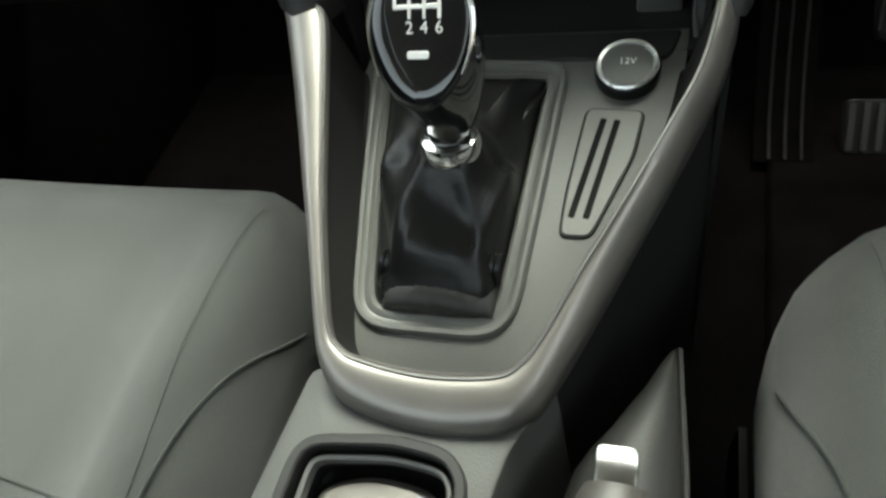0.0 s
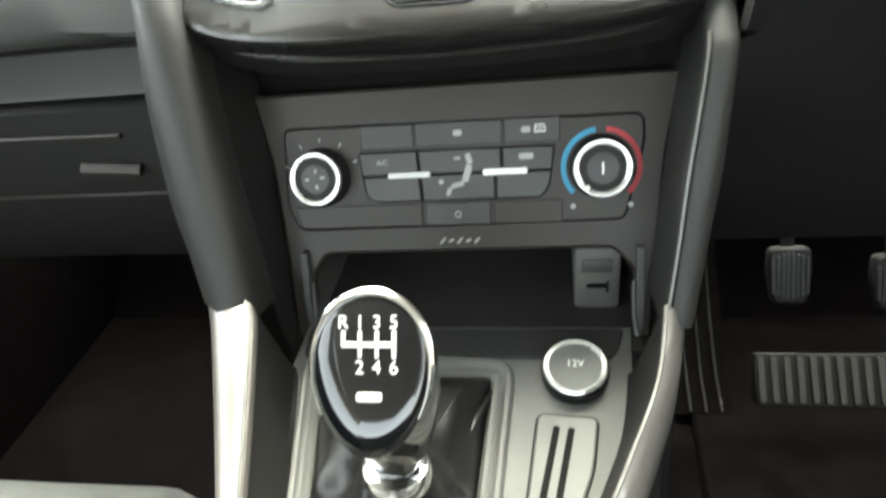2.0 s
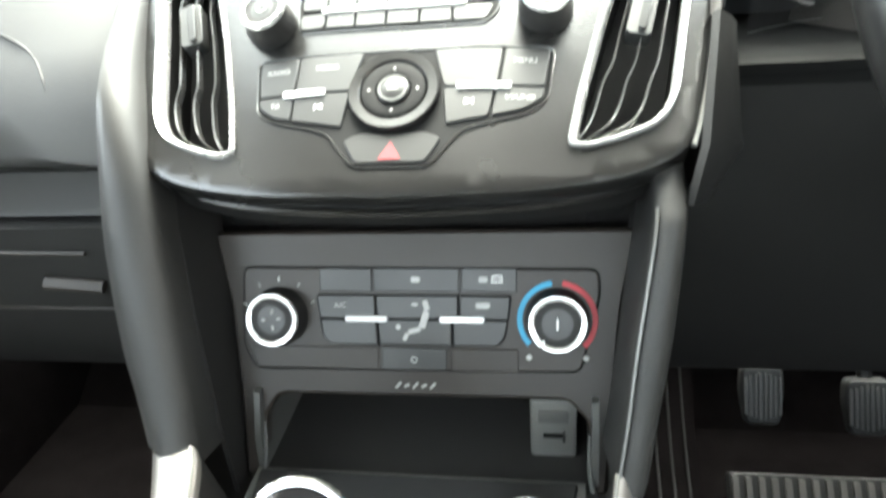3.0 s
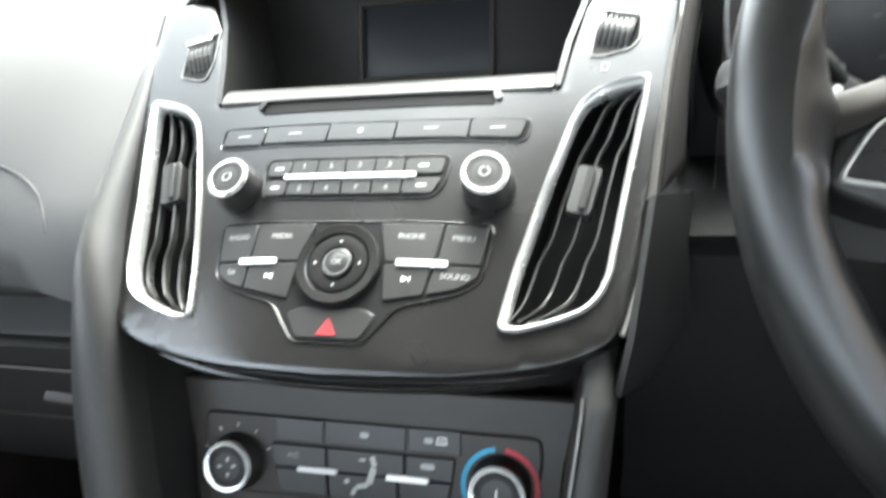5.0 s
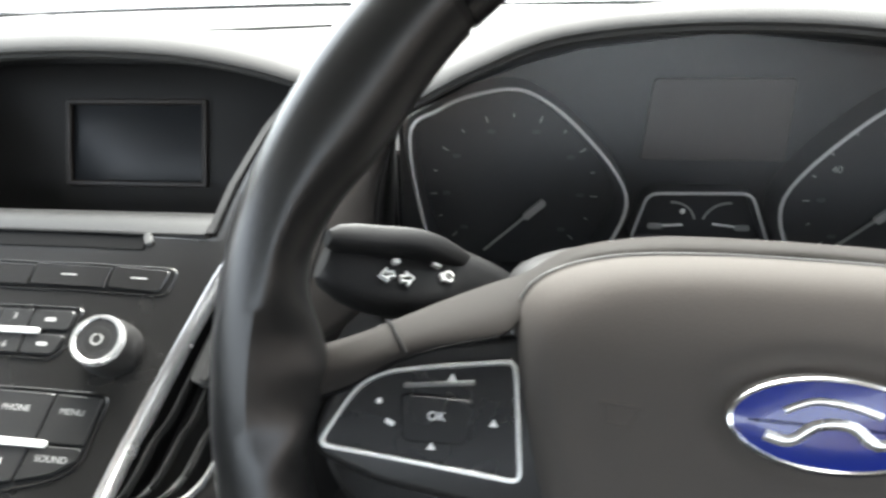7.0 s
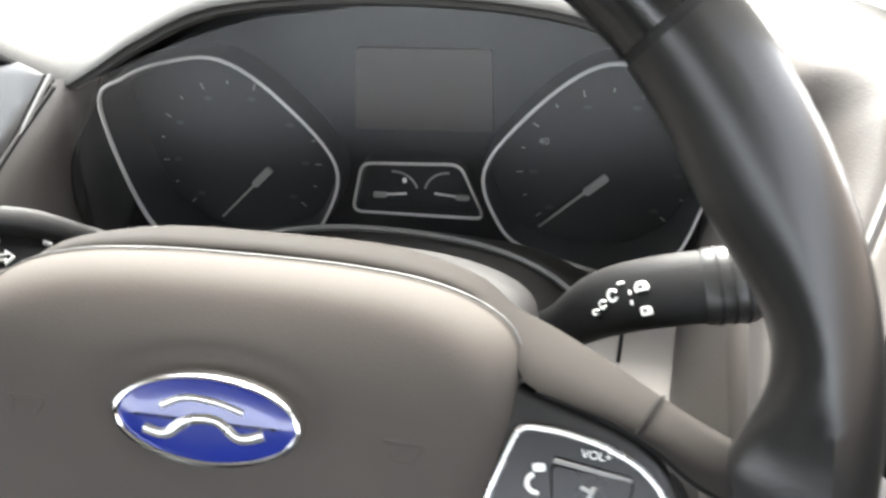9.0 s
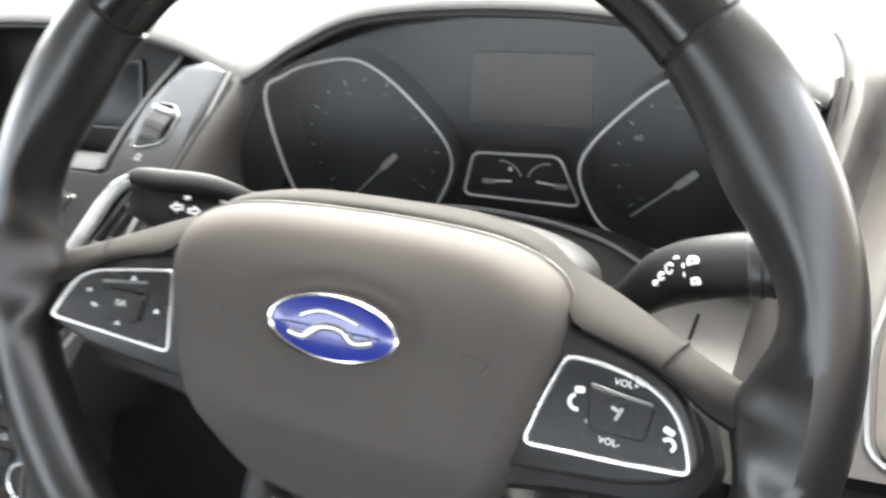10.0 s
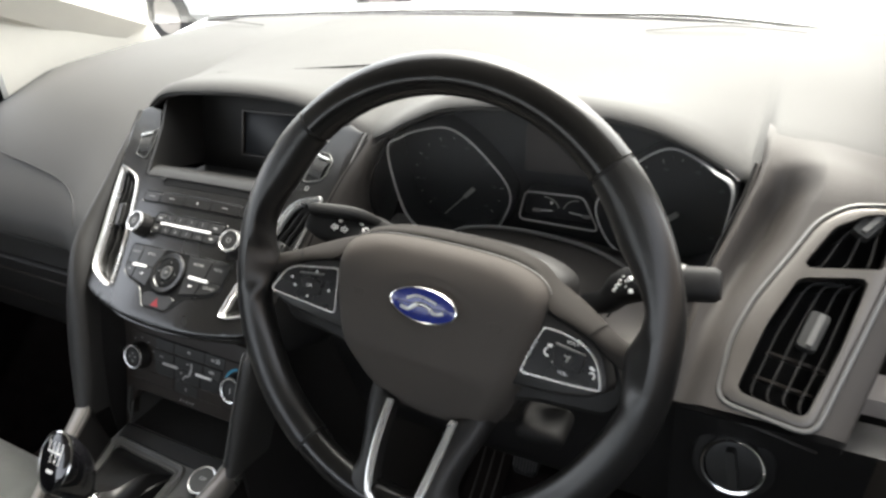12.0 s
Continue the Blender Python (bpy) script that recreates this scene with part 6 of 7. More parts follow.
    pad_fall = lambda v: 0.62 * max(0.0, -0.047 - v) + 0.0006 * math.exp(-((v + 0.048) / 0.002) ** 2)    # bends away below a crease
    crest = lambda v: 0.0165 * (max(0.0, v + 0.005) / 0.0515) ** 2                                         # and away towards its top
    ol = spline([Vector((u, v)) for u, v in edge_h + [(-u, v) for u, v in reversed(edge_h[1:-1])]], 72, closed=True)
    bm = bmesh.new()
    loops = []
    for f in [1.0, 1.004, 1.0, 0.992, 0.98, 0.965] + [0.945 - 0.02 * i for i in range(46)]:
        lp = []
        for p in ol:
            u, v = p.x * f, (p.y + 0.012) * f - 0.012
            edge = 1 - f
            h = -0.0015 - (0.0215 - 0.0125 * max(0.0, min(1.0, v / 0.0465))) * (1 - min(1, max(0.0, edge) / 0.26)) ** 4.0
            h -= pad_fall(v) + crest(v)
            e = math.sqrt((u / 0.0375) ** 2 + ((v - 0.0005) / 0.0195) ** 2)
            h -= 0.0028 / (1 + math.exp((e - 0.97) * 16))                # hollow round the badge
            if len(loops) == 0:
                h -= 0.016
            lp.append(bm.verts.new(W @ Vector((u, v, h))))
        loops.append(lp)
    for a, b in zip(loops, loops[1:]):
        bridge(bm, a, b)
    bm.faces.new(loops[-1])
    pad = part("airbag_cover", bm, AIRBAG, sw, angle=70)
    for s in (-1, 1):
        H = W @ Matrix.Translation((s * 0.0600, -0.0020, -0.0022)) @ Matrix.Rotation(radians(-6), 4, "Z")
        for pts in ([(-0.0060, 0.0018), (0.0060, 0.0024)], [(-0.0035, -0.0040), (0.0035, -0.0038)], [(-0.0035, -0.0040), (-0.0040, 0.0010)], [(0.0035, -0.0038), (0.0062, 0.0022)]):
            part("horn_mark", line(H, pts[0], pts[1], 0.0011, -0.004, 0.0009), AIRBAG, pad)
    oval = [(0.0300 * math.cos(2 * math.pi * i / 64), 0.0145 * math.sin(2 * math.pi * i / 64)) for i in range(64)]
    bd = part("badge", swept(oval, W, [(0, -0.010), (0, -0.0008), (0.0006, 0.0004), (0.0015, 0.0006), (0.0020, 0.0), (0.0020, -0.004)], ring=True), CHROME, sw, "blue oval badge with a chrome edge")
    part("enamel", swept(inset(ccw(oval), 0.0019), W, [(0, -0.004), (0, -0.0004), (0.003, 0.0002), (0.007, 0.0005)]), BADGE, bd, "blue enamel")
    # plain flowing bands on the enamel
    for pts, r in (([(-0.0190, -0.0040), (-0.0120, -0.0050), (-0.0050, 0.0000), (0.0040, 0.0005), (0.0110, -0.0040), (0.0185, -0.0020)], 0.0017), ([(-0.0140, 0.0035), (-0.0060, 0.0068), (0.0040, 0.0062), (0.0120, 0.0040)], 0.0011)):
        part("mark", tube([on(W, u, v, 0.0005) for u, v in spline([Vector(q) for q in pts], 22)], r, 6, flat=0.4, up=W.to_3x3() @ Vector((0, 0, 1))), SATCHROME, bd)
    hs = [(p.x * (1.03 + 0.05 * max(0, min(1, (p.y + 0.02) / 0.05))), p.y + 0.0035 * max(0, min(1, (p.y + 0.01) / 0.04))) for p in ol]
    bm = swept(hs, W, [(0.0, -0.076), (0.0010, -0.064), (0.0030, -0.057), (0.0062, -0.0525), (0.0105, -0.0495), (0.020, -0.0485)])
    for v in bm.verts:
        q = W.inverted() @ v.co
        v.co = W @ Vector((q.x, q.y, q.z - 0.5 * max(0.0, -0.055 - q.y)))
    part("hub_housing", bm, HARD, sw, angle=70)
    edge = [p for p in ol if p.y > -0.02]
    edge.sort(key=lambda p: math.atan2(p.x, p.y + 0.02))
    # light caught along the pad's top edge, drawn as a thin satin bead
    part("pad_edge", tube([W @ Vector((p.x * 1.006, (p.y + 0.012) * 1.006 - 0.012, -0.0250 + 0.0125 * max(0.0, min(1.0, p.y / 0.0465)) - crest(p.y))) for p in edge], 0.0008, 6), SATIN, sw)


def build_column():
    col = thing("steering_column", on(W, 0, 0, -0.12), "dark brownish plastic steering column cowl", "steering column")
    rows = []
    for i in range(12):
        t = i / 11
        y = lerp(0.455, 0.615, t)
        top = lerp(0.682, 0.684, t) + 0.010 * math.sin(math.pi * t)
        w = lerp(0.064, 0.125, t ** 1.4)
        rows.append([(0.378 + w * math.cos(b) * (1.06 if math.sin(b) < 0.3 else 1), y, 0.64 + (top - 0.64) * max(math.sin(b), 0) ** 0.6 if math.sin(b) >= 0 else 0.64 + 0.085 * math.sin(b) * (1 - 0.5 * t)) for b in [2 * math.pi * k / 28 for k in range(29)]])
    part("cowl", shell(rows, (0, 0.002, -0.001)), COWL, col, angle=70)
    part("cowl_edge", tube(spline([(0.268, 0.600, 0.668), (0.300, 0.598, 0.686), (0.360, 0.596, 0.694), (0.430, 0.594, 0.6885), (0.478, 0.588, 0.6735), (0.512, 0.572, 0.652)], 24), 0.0022, 6), SATIN, col)
    part("adjust_lever", box((0.430, 0.40, 0.600), (0.474, 0.440, 0.618), 0.0085, None, 4), HARD, col)
    part("ignition_barrel", lathe([(0.016, 0.0), (0.016, 0.012), (0.013, 0.016), (0, 0.016)], basis((0.455, 0.445, 0.645), (0, 0.3, 0.95), (0.35, -0.9, 0.25)), 24), HARD, col)


def stalk_body(path, size, up, n=20, ex=0.55):
    """A lever with a squarish section: (half width, half depth) at each step."""
    bm = bmesh.new()
    loops, up = [], Vector(up)
    for i, p in enumerate(path):
        t = (path[min(i + 1, len(path) - 1)] - path[max(i - 1, 0)]).normalized()
        nor = (up - t * up.dot(t)).normalized()
        wid = t.cross(nor)
        w, d = size[i]
        lp = []
        for k in range(n):
            a = 2 * math.pi * k / n
            c, s = math.cos(a), math.sin(a)
            lp.append(bm.verts.new(p + wid * (w * math.copysign(abs(c) ** ex, c)) + nor * (d * math.copysign(abs(s) ** ex, s))))
        loops.append(lp)
    for a, b in zip(loops, loops[1:]):
        bridge(bm, a, b)
    bm.faces.new(list(reversed(loops[0])))
    bm.faces.new(loops[-1])
    return bm


def sizes(keys, n):
    return [table(i / (n - 1), keys) for i in range(n)]


def build_indicator_stalk():
    st = thing("indicator_stalk", (0.30, 0.50, 0.715), "black indicator stalk with white arrow symbols", "stalk", "column stalks")
    path = spline([(0.300, 0.520, 0.668), (0.277, 0.507, 0.702), (0.2459, 0.4972, 0.7235), (0.2293, 0.4850, 0.7280), (0.210, 0.4735, 0.7345), (0.192, 0.4650, 0.748)], 24)
    face = Vector((0, -0.72, 0.69))
    body = part("arm", stalk_body(path, sizes([(0, 0.010, 0.008), (0.2, 0.0145, 0.0098), (0.45, 0.0165, 0.0105), (0.65, 0.0160, 0.0105), (0.85, 0.0135, 0.0100), (0.95, 0.0105, 0.0085), (1, 0.0075, 0.0055)], 24), face, 20, 0.6), STALK, st, angle=50)
    ridge = spline([(0.256, 0.5120, 0.720), (0.2472, 0.5020, 0.7325), (0.232, 0.4885, 0.7465), (0.214, 0.4760, 0.7535), (0.196, 0.4640, 0.7600)], 16)
    part("upper_tier", stalk_body(ridge, sizes([(0, 0.003, 0.004), (0.15, 0.0050, 0.0075), (0.45, 0.0062, 0.0085), (0.85, 0.0062, 0.0085), (0.95, 0.0052, 0.0070), (1, 0.0030, 0.0045)], 16), face, 20, 0.6), STALK, st, angle=50)
    side = Vector((-0.80, -0.55, 0.22)).normalized()
    nrm = (face - side * face.dot(side)).normalized()
    Q = basis(Vector((0.2240, 0.4709, 0.7390)), nrm.cross(-side), nrm)
    arrow = [(-0.0038, 0.0), (0.0002, 0.0036), (0.0002, 0.0016), (0.0034, 0.0016), (0.0034, -0.0016), (0.0002, -0.0016), (0.0002, -0.0036)]
    for u, v, d in ((-0.0046, 0.0010, 1), (0.0048, -0.0012, -1)):
        part("symbol", rimband(ccw([(u + d * a, v + b) for a, b in arrow]), Q, 0.0008, -0.005, 0.0010, 0.0001), PRINT, body)
    part("symbol", bar(Q, 0.0010, 0.0074, 0.0036, 0.0026, -0.006, 0.0010), PRINT, body)
    part("symbol", disc_arc(Q @ Matrix.Translation((0.0262, -0.0010, 0)), 0.0018, 0.0028, 0, 320, -0.008, 0.0012), PRINT, body)
    part("symbol", bar(Q, 0.0215, 0.0050, 0.0040, 0.0016, -0.008, 0.0012, -25), PRINT, body)
    part("symbol", bar(Q, 0.0228, -0.0012, 0.0014, 0.0042, -0.008, 0.0012), PRINT, body)


def build_wiper_stalk():
    st = thing("wiper_stalk", (0.46, 0.50, 0.70), "black wiper stalk with white symbols and ringed end", "stalk", "column stalks")
    path = spline(WIPER, 24)
    face = Vector((0.1, -0.74, 0.66))
    body = part("arm", stalk_body(path, sizes([(0, 0.009, 0.008), (0.25, 0.0115, 0.010), (0.42, 0.0145, 0.0115), (0.7, 0.0140, 0.0120), (0.72, 0.0135, 0.0120), (0.97, 0.0130, 0.0115), (1, 0.010, 0.009)], 24), face, 20, 0.75), STALK, st, angle=50)
    ring = [path[16].lerp(path[19], t) for t in (0, 0.08, 0.92, 1)]
    part("end_ring", stalk_body(ring, [(0.0138, 0.0120), (0.0148, 0.0130), (0.0148, 0.0130), (0.0138, 0.0120)], face, 20, 0.75), KEY, st, "ribbed collar", angle=50)
    for k in range(3):
        p = path[16].lerp(path[19], 0.25 + 0.25 * k)
        part("rib", stalk_body([p, p + (path[19] - path[16]) * 0.06], [(0.0152, 0.0134)] * 2, face, 20, 0.75), STALK, st, angle=50)
    side = (path[15] - path[8]).normalized()
    nrm = (face - side * face.dot(side)).normalized()
    Q = basis(path[13] + nrm * 0.0116, nrm.cross(side), nrm)
    E = basis(path[21] + nrm * 0.0118, nrm.cross(side), nrm)
    for v in (0.0045, -0.0015):
        part("symbol", disc_arc(E @ Matrix.Translation((0.0, v, 0)), 0.0012, 0.0024, 0, 330, -0.004, 0.0022), PRINT, body)
    part("symbol", bar(E, 0.0, -0.0065, 0.0010, 0.0030, -0.004, 0.0022), PRINT, body)
    for k, u in enumerate((-0.020, -0.0150, -0.0090)):
        part("symbol", disc_arc(Q @ Matrix.Translation((u, -0.0035 + 0.0025 * k, 0)), 0.0007 + 0.0005 * k, 0.0014 + 0.0007 * k, 20, 340, -0.006, 0.0004), PRINT, body)
    part("symbol", bar(Q, -0.0040, 0.0055, 0.0030, 0.0012, -0.006, 0.0004), PRINT, body)
    for u, v in ((0.0000, 0.0010), (0.0000, -0.0030)):
        part("symbol", bar(Q, u, v, 0.0012, 0.0022, -0.006, 0.0004), PRINT, body)
    part("symbol", disc_arc(Q @ Matrix.Translation((0.0055, 0.0015, 0)), 0.0014, 0.0028, -20, 200, -0.004, 0.0004), PRINT, body)
    part("symbol", bar(Q, 0.0055, 0.0008, 0.0050, 0.0010, -0.004, 0.0004), PRINT, body)
    part("symbol", rimband(fillet([(0.0035, -0.0090), (0.0075, -0.0090), (0.0075, -0.0055), (0.0035, -0.0055)], 0.001, 2), Q, 0.0009, -0.004, 0.0004, 0.0002), PRINT, body)


WIPER = [(0.452, 0.530, 0.664), (0.480, 0.506, 0.690), (0.4985, 0.484, 0.722), (0.518, 0.465, 0.743), (0.546, 0.462, 0.7505), (0.573, 0.462, 0.755)]


# ---------------------------------------------------------------- instruments
GAUGE = [(-0.1925, 0.768), (-0.172, 0.7855), (-0.145, 0.7930), (-0.112, 0.7925), (-0.078, 0.768), (-0.0475, 0.727), (-0.0570, 0.690), (-0.0760, 0.672), (-0.115, 0.662), (-0.150, 0.666), (-0.1800, 0.695)]


def brought_forward(bm, Y):
    """Leans the outer ends of the dial rims towards the driver."""
    inv = Y.inverted()
    for vert in bm.verts:
        q = inv @ vert.co
        f = max(0.0, min(1.0, (abs(q.x) - 0.095) / 0.095))
        f = f * f * (3 - 2 * f) * max(0.0, q.z / 0.0245)
        a, b, c = (0.092, 0.004, 0.038) if q.x > 0 else (0.060, 0.001, 0.0245)
        vert.co = Y @ Vector((q.x * (1 - a * f), q.y + b * f, q.z + c * f))
    return bm


def build_cluster():
    cx = 0.3905
    cl = thing("instrument_cluster", (cx, 0.64, 0.65), "dark instrument cluster with two chrome-rimmed dials", "instrument cluster")
    Y = basis((cx, 0.642, 0), (0, 0, 1), (0, -1, 0))
    part("face", plate(fillet([(-0.200, 0.640), (0.190, 0.640), (0.188, 0.780), (0.150, 0.806), (0.095, 0.8275), (-0.085, 0.8275), (-0.150, 0.806), (-0.198, 0.780)], 0.006, 4), Y, -0.012, 0.0, 0.002), DIALFACE, cl)
    for s in (-1, 1):
        ol = [(p.x, p.y) for p in spline([Vector((-s * u if s > 0 else u, v)) for u, v in GAUGE], 66, closed=True)]
        dial = part("dial", plate(inset(ccw(ol), 0.003), Y, 0.001, 0.004, 0.001), DIALFACE, cl, "dark dial with grey marks")
        part("dial_wall", brought_forward(swept(ol, Y, [(0.006, 0.002), (0.0016, 0.0240), (0.0, 0.0240), (-0.002, 0.0)], ring=True), Y), DIALFACE, dial)
        part("dial_rim", brought_forward(tube([on(Y, u, v, 0.0245) for u, v in ol], 0.0012, 8, closed=True), Y), RIMSILVER, dial, "satin metal dial rim")
        hub = (0.1235, 0.7175) if s > 0 else (-0.0995, 0.7145)
        tip = (hub[0] - 0.040, hub[1] - 0.037)
        nd = part("needle", line(Y, tip, hub, 0.0016, 0.007, 0.0085), PRINTDIM, dial, "pale needle at rest")
        part("needle_root", line(Y, (lerp(hub[0], tip[0], 0.30), lerp(hub[1], tip[1], 0.30)), (hub[0] + 0.001, hub[1] + 0.001), 0.0052, 0.007, 0.0100), PRINTDIM, nd)
        cc = ((0.1235 if s > 0 else -0.1200), 0.722)
        for k in range(15):
            a = radians(222 - 264 * k / 14)
            L = 0.0046 if k % 2 == 0 else 0.0026
            part("tick", bar(Y, cc[0] + 0.0545 * math.cos(a), cc[1] + 0.0510 * math.sin(a), L, 0.0009, 0.003, 0.0043, math.degrees(a)), PRINTDIM, dial)
            if k == 4 and s > 0:
                words("40", Y, cc[0] + 0.0440 * math.cos(radians(155)), cc[1] + 0.0410 * math.sin(radians(155)), 0.0066, 0.0042, PRINTDIM, dial)
            elif k % 2 == 0:
                part("numeral_bar", bar(Y, cc[0] + 0.0455 * math.cos(a), cc[1] + 0.0425 * math.sin(a), 0.0056, 0.0030, 0.003, 0.0042), NUMERAL, dial)
    info = [(-0.0415, 0.6905), (0.0480, 0.6885), (0.0315, 0.7265), (-0.0325, 0.7255)]
    inf = part("small_gauges", plate(fillet(info, 0.007, 4), Y, 0.002, 0.005, 0.001), DIALFACE, cl)
    part("small_rim", tube([on(Y, u, v, 0.016) for u, v in fillet(info, 0.007, 4)], 0.0011, 8, closed=True), RIMSILVER, inf)
    part("small_wall", swept(fillet(info, 0.007, 4), Y, [(0.0022, 0.004), (0.0012, 0.0155), (0.0, 0.0155), (-0.0008, 0.0)], ring=True), DIALFACE, inf)
    for u0, d in ((-0.0160, 1), (0.0240, -1)):
        part("scale_arc", disc_arc(Y @ Matrix.Translation((u0 + d * 0.002, 0.7000, 0)), 0.0150, 0.0165, 90 - d * 75, 90 + d * 5, 0.0045, 0.0056), PRINTDIM, inf)
        part("needle", line(Y, (u0 - 0.011, 0.6985 if d > 0 else 0.7010), (u0 + 0.010, 0.7000 if d > 0 else 0.6985), 0.0012, 0.005, 0.0066), PRINT, inf)
        part("needle_root", bar(Y, u0 - 0.008 if d > 0 else u0 + 0.008, 0.6988, 0.0095, 0.0036, 0.005, 0.0075), PRINTDIM, inf)
    part("symbol", bar(Y, -0.0070, 0.7095, 0.0030, 0.0034, 0.0045, 0.0058), PRINT, inf)
    part("trip_screen", plate(fillet([(-0.038, 0.744), (0.0520, 0.744), (0.0500, 0.796), (-0.034, 0.796)], 0.003, 3), Y, 0.001, 0.0035, 0.0006), LCD, cl, "brownish unlit trip screen")
    lens = part("lens", shell([[(cx + x, 0.600 + 0.012 * (z - 0.66) / 0.14 - 0.045 * (max(0.0, abs(x) - 0.09) / 0.10) ** 2, z) for z in (0.655, 0.70, 0.74, lerp(0.768, 0.80, 1 - (x / 0.2) ** 2), lerp(0.776, 0.826, 1 - (x / 0.2) ** 2))] for x in (-0.185, -0.17, -0.145, -0.115, -0.08, 0, 0.08, 0.115, 0.145, 0.165, 0.178)], (0, 0.002, 0)), LENS, cl)
    lens.visible_shadow = False


def build_outer_vent():
    v1 = fillet([(-0.0035, 0.0), (0.0380, -0.0075), (0.0530, 0.045), (0.0635, 0.0965), (0.0235, 0.0895), (0.0080, 0.050)], 0.005, 3)
    v2 = fillet([(0.0255, 0.1020), (0.0640, 0.1075), (0.0730, 0.1090), (0.0730, 0.1480), (0.0610, 0.1466), (0.0415, 0.1340)], 0.005, 3)
    v1, v2 = (inset(ccw(q), -0.0022) for q in (v1, v2))
    vent = thing("outer_air_vent", on(D, 0.03, 0.06), "black corner air vent with a broad silver surround", "air vent")
    oo = fillet([(-0.0154, -0.0090), (0.0440, -0.0175), (0.0760, 0.1000), (0.0810, 0.1570), (0.0480, 0.1530), (0.0300, 0.1380), (0.0154, 0.1060), (-0.0024, 0.0700), (-0.0130, 0.0360)], 0.010, 4)
    part("surround", holed(oo, [v1, v2], D, -0.006, 0.0050, 0.003), VENTTRIM, vent, "broad silver surround")
    part("surround_edge", tube([on(D, u, v, 0.003) for u, v in inset(ccw(oo), -0.0026)], 0.0018, 6, closed=True), SATIN, vent)
    for hole, n, tab in ((v1, 4, 0.055), (v2, 3, 9.0)):
        part("duct", swept(hole, D, [(0, 0.002), (0, -0.030)], cap0=False), KEYDARK, vent)
        vent_vanes(vent, D, hole, n, False, tab, 0.010, VANE, SATIN)
        if n == 4:
            for k in range(2):
                part("rear_vane", line(D, (0.004 + 0.006 * k, 0.016 + 0.020 * k), (0.044 + 0.006 * k, 0.010 + 0.020 * k), 0.0022, -0.022, -0.014), PANEL, vent)


def build_light_switch():
    M = basis((0.602, 0.480, 0.5655), (0, 0.30, 0.954), (0, -0.954, 0.30))
    sw = thing("light_switch", on(M, 0, 0), "round black light switch with a chrome ring", "light switch")
    part("plate", lathe([(0.034, -0.004), (0.034, 0.002), (0.031, 0.004), (0, 0.004)], M, 36), HARD, sw)
    part("ring", lathe([(0.0265, 0.003), (0.0265, 0.009), (0.0255, 0.0105), (0.0235, 0.0100), (0.0230, 0.003)], M, 40), CHROME, sw, "chrome ring")
    part("turn_knob", lathe([(0.0228, 0.003), (0.0222, 0.008), (0.012, 0.009), (0, 0.009)], M, 32), KEY, sw)
    part("grip_bar", bar(M, 0, 0, 0.008, 0.036, 0.008, 0.018, 12), KEY, sw)


# ---------------------------------------------------------------- seats and footwell
def seat_height(x, y, front, w):
    """Top of the cushion: raised sides, hollow middle, rounded nose."""
    e = abs(x) / w
    side = 0.020 * math.exp(-((e - 0.80) / 0.15) ** 2) * max(0.0, min(1.0, (front - y - 0.02) / 0.16))
    mid = -0.004 * math.cos(e * math.pi * 0.5)
    nose = max(0.0, 1 - (front - y) / 0.075)
    return 0.366 + side + mid - 0.050 * nose ** 2.6 + 0.010 * math.sin(max(0, min(1, (front - y) / 0.3)) * math.pi)


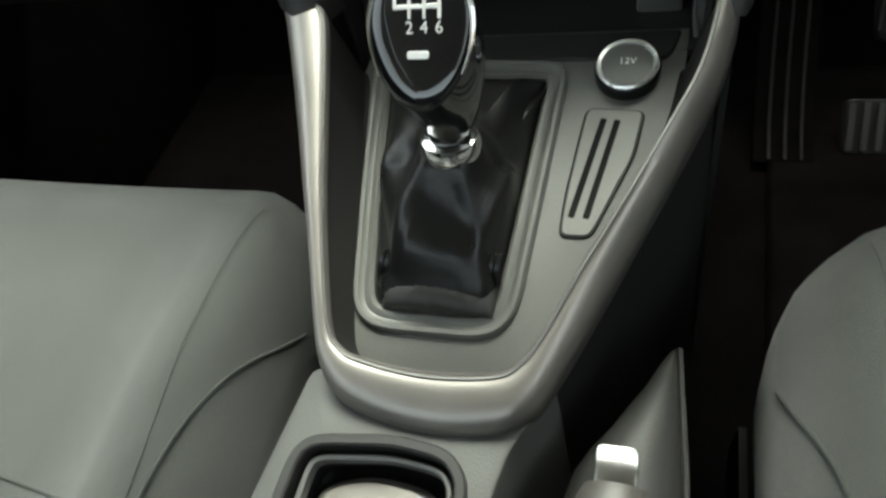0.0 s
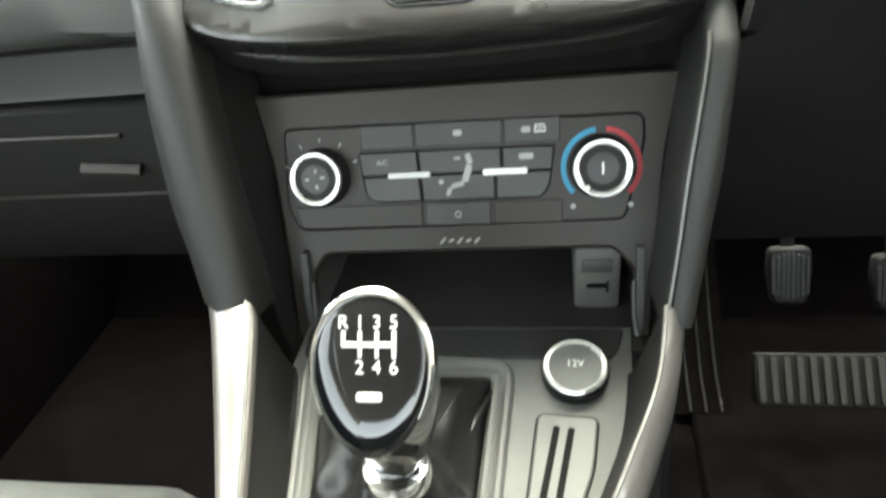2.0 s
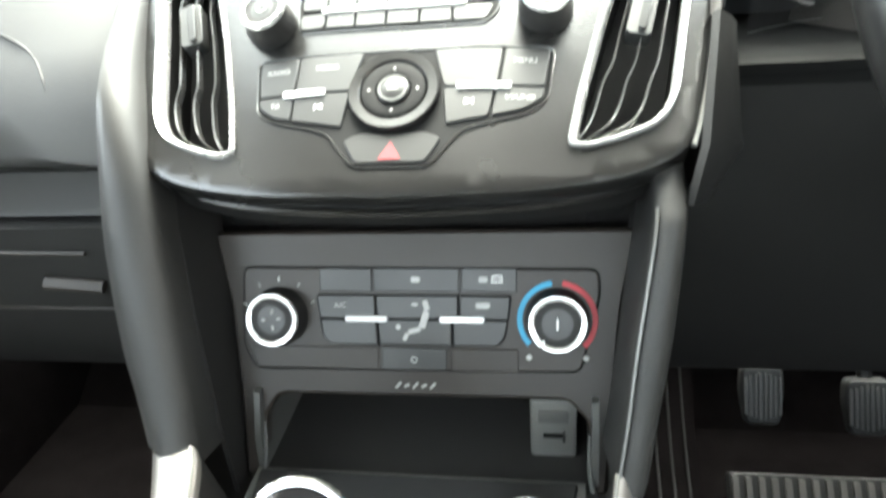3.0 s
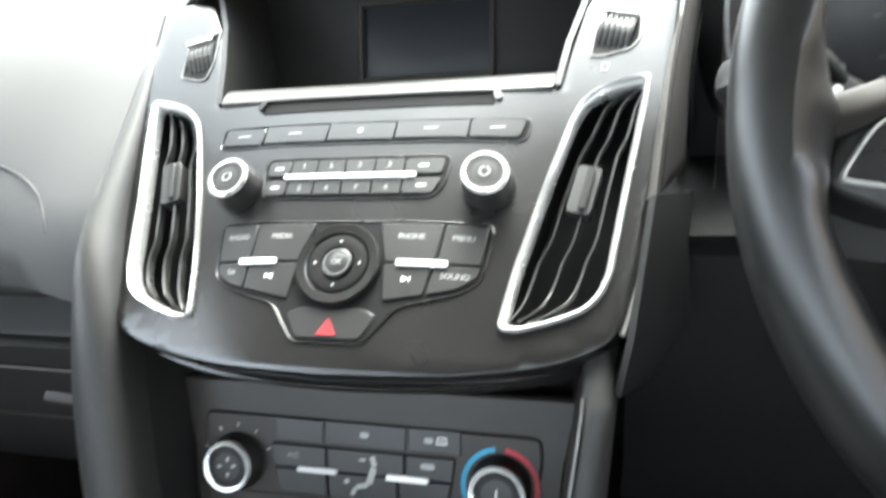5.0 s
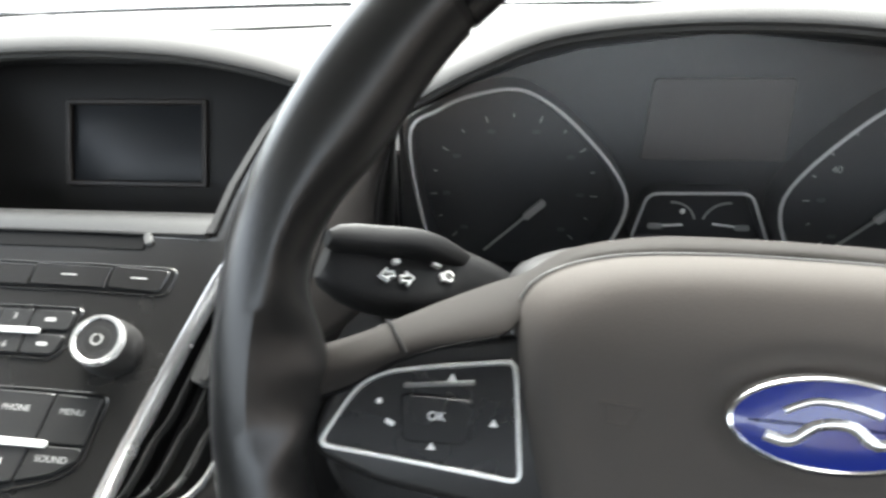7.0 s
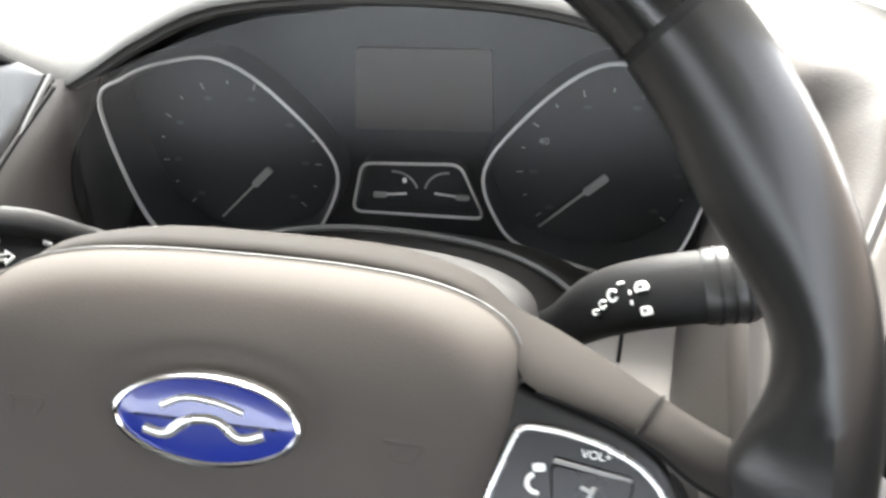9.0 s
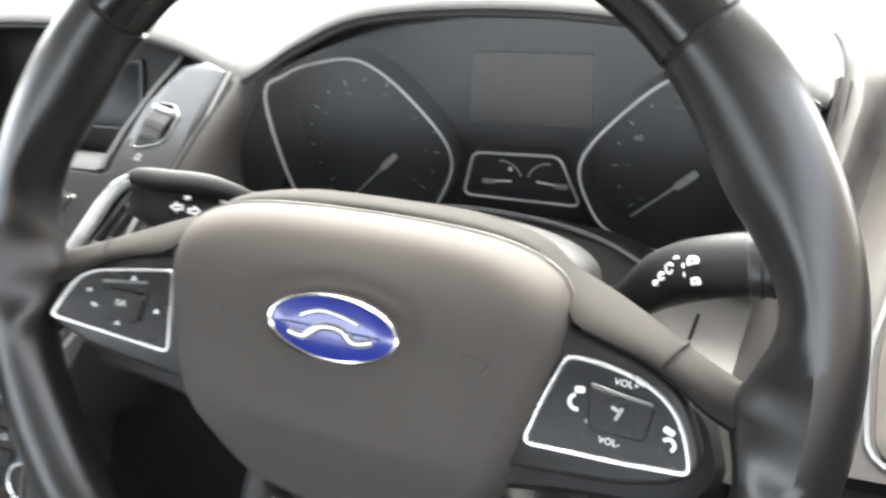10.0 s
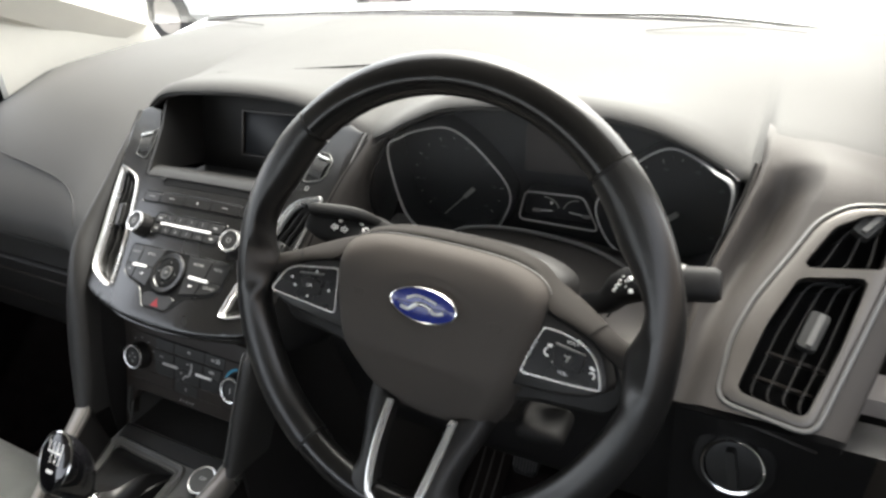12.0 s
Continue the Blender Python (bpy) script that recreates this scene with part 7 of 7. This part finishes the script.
def build_seat(cx, label):
    seat = thing("car_seat", (cx, 0, 0.05), label, "car seat", "front seats")
    front, w = 0.335, 0.230
    rows = []
    for j in range(30):
        t = j / 29
        y = front - 0.62 * t ** 1.35 - 0.0002
        corner = max(0.0, 1 - (front - y) / 0.13)
        ww = w * (1 - 0.26 * corner ** 2.2)
        row = [(cx - ww + 0.02, y, 0.16), (cx - ww + 0.002, y, 0.24), (cx - ww - 0.001, y, 0.290)]
        for i in range(25):
            e = lerp(-1, 1, i / 24)
            x = ww * math.sin(e * math.pi / 2) ** 1 if False else ww * (1.5 * e - 0.5 * e ** 3)
            edge = max(0.0, (abs(x) / ww - 0.80) / 0.20)
            z = seat_height(x, y, front, w) - 0.060 * edge ** 2.6
            row.append((cx + x, y, z))
        row += [(cx + ww + 0.001, y, 0.290), (cx + ww - 0.002, y, 0.24), (cx + ww - 0.02, y, 0.16)]
        rows.append(row)
    nose = [(x, front + 0.004, min(z, 0.285)) for x, y, z in rows[0]]
    nose2 = [(cx + (x - cx) * 0.97, front - 0.02, min(z, 0.17)) for x, y, z in rows[0]]
    cush = part("cushion", shell([nose2, nose] + rows, (0, 0, -0.004)), FABRIC, seat, angle=70)

    def seam(pts, r, nm, m):
        path = []
        for p in spline([Vector(q) for q in pts], 26):
            z = seat_height(p.x, p.y, front, w) + 0.0005
            edge = max(0.0, (abs(p.x) / (w * (1 - 0.26 * max(0.0, 1 - (front - p.y) / 0.13) ** 2.2)) - 0.80) / 0.20)
            path.append((cx + p.x, p.y, z - 0.060 * edge ** 2.6))
        part(nm, tube(path, r, 6), m, cush)
    for sx in (-1, 1):
        seam([(sx * 0.186, 0.276), (sx * 0.186, 0.235), (sx * 0.190, 0.18), (sx * 0.194, 0.12), (sx * 0.197, 0.06), (sx * 0.196, 0.0)], 0.0004, "piping", FABRIC2)
        seam([(sx * 0.2285, 0.200), (sx * 0.224, 0.182), (sx * 0.212, 0.140), (sx * 0.203, 0.085), (sx * 0.199, 0.0)], 0.0012, "piping", FABRIC2)
    seam([(-0.150, 0.055), (-0.06, 0.062), (0.06, 0.062), (0.150, 0.055)], 0.0012, "piping", FABRIC2)
    for sx in (-1, 1):
        rows = [[(cx + sx * 0.226, y, 0.08), (cx + sx * 0.229, y, 0.12), (cx + sx * 0.228, y, 0.17)] for y in (0.24, 0.1, -0.1, -0.3)]
        part("side_cover", shell(rows, (-sx * 0.006, 0, 0)), HARD, seat)
    part("base", box((cx - 0.20, -0.32, 0.05), (cx + 0.20, 0.22, 0.18), 0.02), HARD, seat)


def pedal(x, y, z, w, h, label):
    p = thing("pedal", (x, y, z), label, "pedal", "foot pedals")
    M = basis((x, y, z), (0, 0.50, 0.866), (0, -0.866, 0.50))
    q = fillet([(-w * 0.38, -h / 2), (w * 0.38, -h / 2), (w / 2, h * 0.1), (w * 0.46, h / 2), (-w * 0.46, h / 2), (-w / 2, h * 0.1)], 0.008, 4)
    part("pad", plate(q, M, -0.010, 0.004, 0.003), RUBBER, p, "ribbed rubber pad")
    for i in range(8):
        u = lerp(-w * 0.38, w * 0.38, i / 7)
        part("rib", bar(M, u, 0, 0.0030, h * (0.84 - 0.2 * abs(i - 3.5) / 3.5), 0.003, 0.0062), RIB, p)
    part("arm", tube(spline([(x, y + 0.008, z), (x, y + 0.06, z + 0.08), (x, y + 0.15, z + 0.22), (x, y + 0.36, z + 0.36)], 14), 0.008, 8), HARD, p)


def build_footwell():
    pedal(0.316, 0.703, 0.219, 0.048, 0.066, "ribbed rubber clutch pedal on a dark arm")
    pedal(0.428, 0.700, 0.209, 0.050, 0.064, "ribbed rubber brake pedal on a dark arm")
    part_mat = thing("floor_mat", (0.40, 0.5, 0.05), "dark driver's floor mat with a ribbed heel pad", "floor mat")
    Z = basis((0, 0, 0.05), (0, 1, 0), (0, 0, 1))
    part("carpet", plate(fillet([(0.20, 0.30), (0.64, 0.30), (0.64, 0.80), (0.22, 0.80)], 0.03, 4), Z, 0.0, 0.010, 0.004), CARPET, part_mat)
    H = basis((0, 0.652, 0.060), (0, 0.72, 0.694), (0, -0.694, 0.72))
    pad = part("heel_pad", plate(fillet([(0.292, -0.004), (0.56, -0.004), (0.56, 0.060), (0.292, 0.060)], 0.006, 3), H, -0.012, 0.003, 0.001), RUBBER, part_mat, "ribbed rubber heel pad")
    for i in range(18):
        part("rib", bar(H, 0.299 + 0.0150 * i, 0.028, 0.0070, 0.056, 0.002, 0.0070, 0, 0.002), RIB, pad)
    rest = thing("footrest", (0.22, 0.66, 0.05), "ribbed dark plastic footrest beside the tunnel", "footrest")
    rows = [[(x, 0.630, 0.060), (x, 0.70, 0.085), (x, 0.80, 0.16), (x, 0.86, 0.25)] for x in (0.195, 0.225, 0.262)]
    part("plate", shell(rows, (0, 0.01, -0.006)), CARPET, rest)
    for k in range(3):
        x = 0.212 + 0.018 * k
        part("rib", tube(spline([(x, 0.632, 0.064), (x, 0.70, 0.089), (x, 0.80, 0.164), (x, 0.855, 0.246)], 10), 0.0018, 6), RUBBER, rest)


build_shell()
build_outside()
build_wipers()
build_dashboard()
build_glovebox()
vl = build_vent(-1)
vr = build_vent(1)
build_audio_panel(vl, vr)
thumbwheel(A, -0.1370, 0.1960, 14, [(-0.0115, -0.018), (-0.0120, 0.003), (-0.0045, 0.014), (0.0095, 0.023), (0.0123, -0.005), (0.0105, -0.020), (0.005, -0.0223)])
thumbwheel(A, 0.1435, 0.1935, -16, [(-0.0155, -0.0195), (-0.0125, 0.0), (-0.0065, 0.0195), (0.008, 0.0175), (0.0152, 0.0085), (0.0135, -0.0085), (0.0085, -0.0155), (-0.0075, -0.020)])
build_screen()
build_climate()
build_tray()
build_stack_sides()
build_console()
build_gear_lever()
build_socket_and_holder()
build_handbrake()
build_steering_wheel()
build_column()
build_indicator_stalk()
build_wiper_stalk()
build_cluster()
build_outer_vent()
build_light_switch()
build_seat(-0.375, "grey cloth passenger seat cushion with dark piping")
build_seat(0.388, "grey cloth driver's seat cushion with dark piping")
build_footwell()
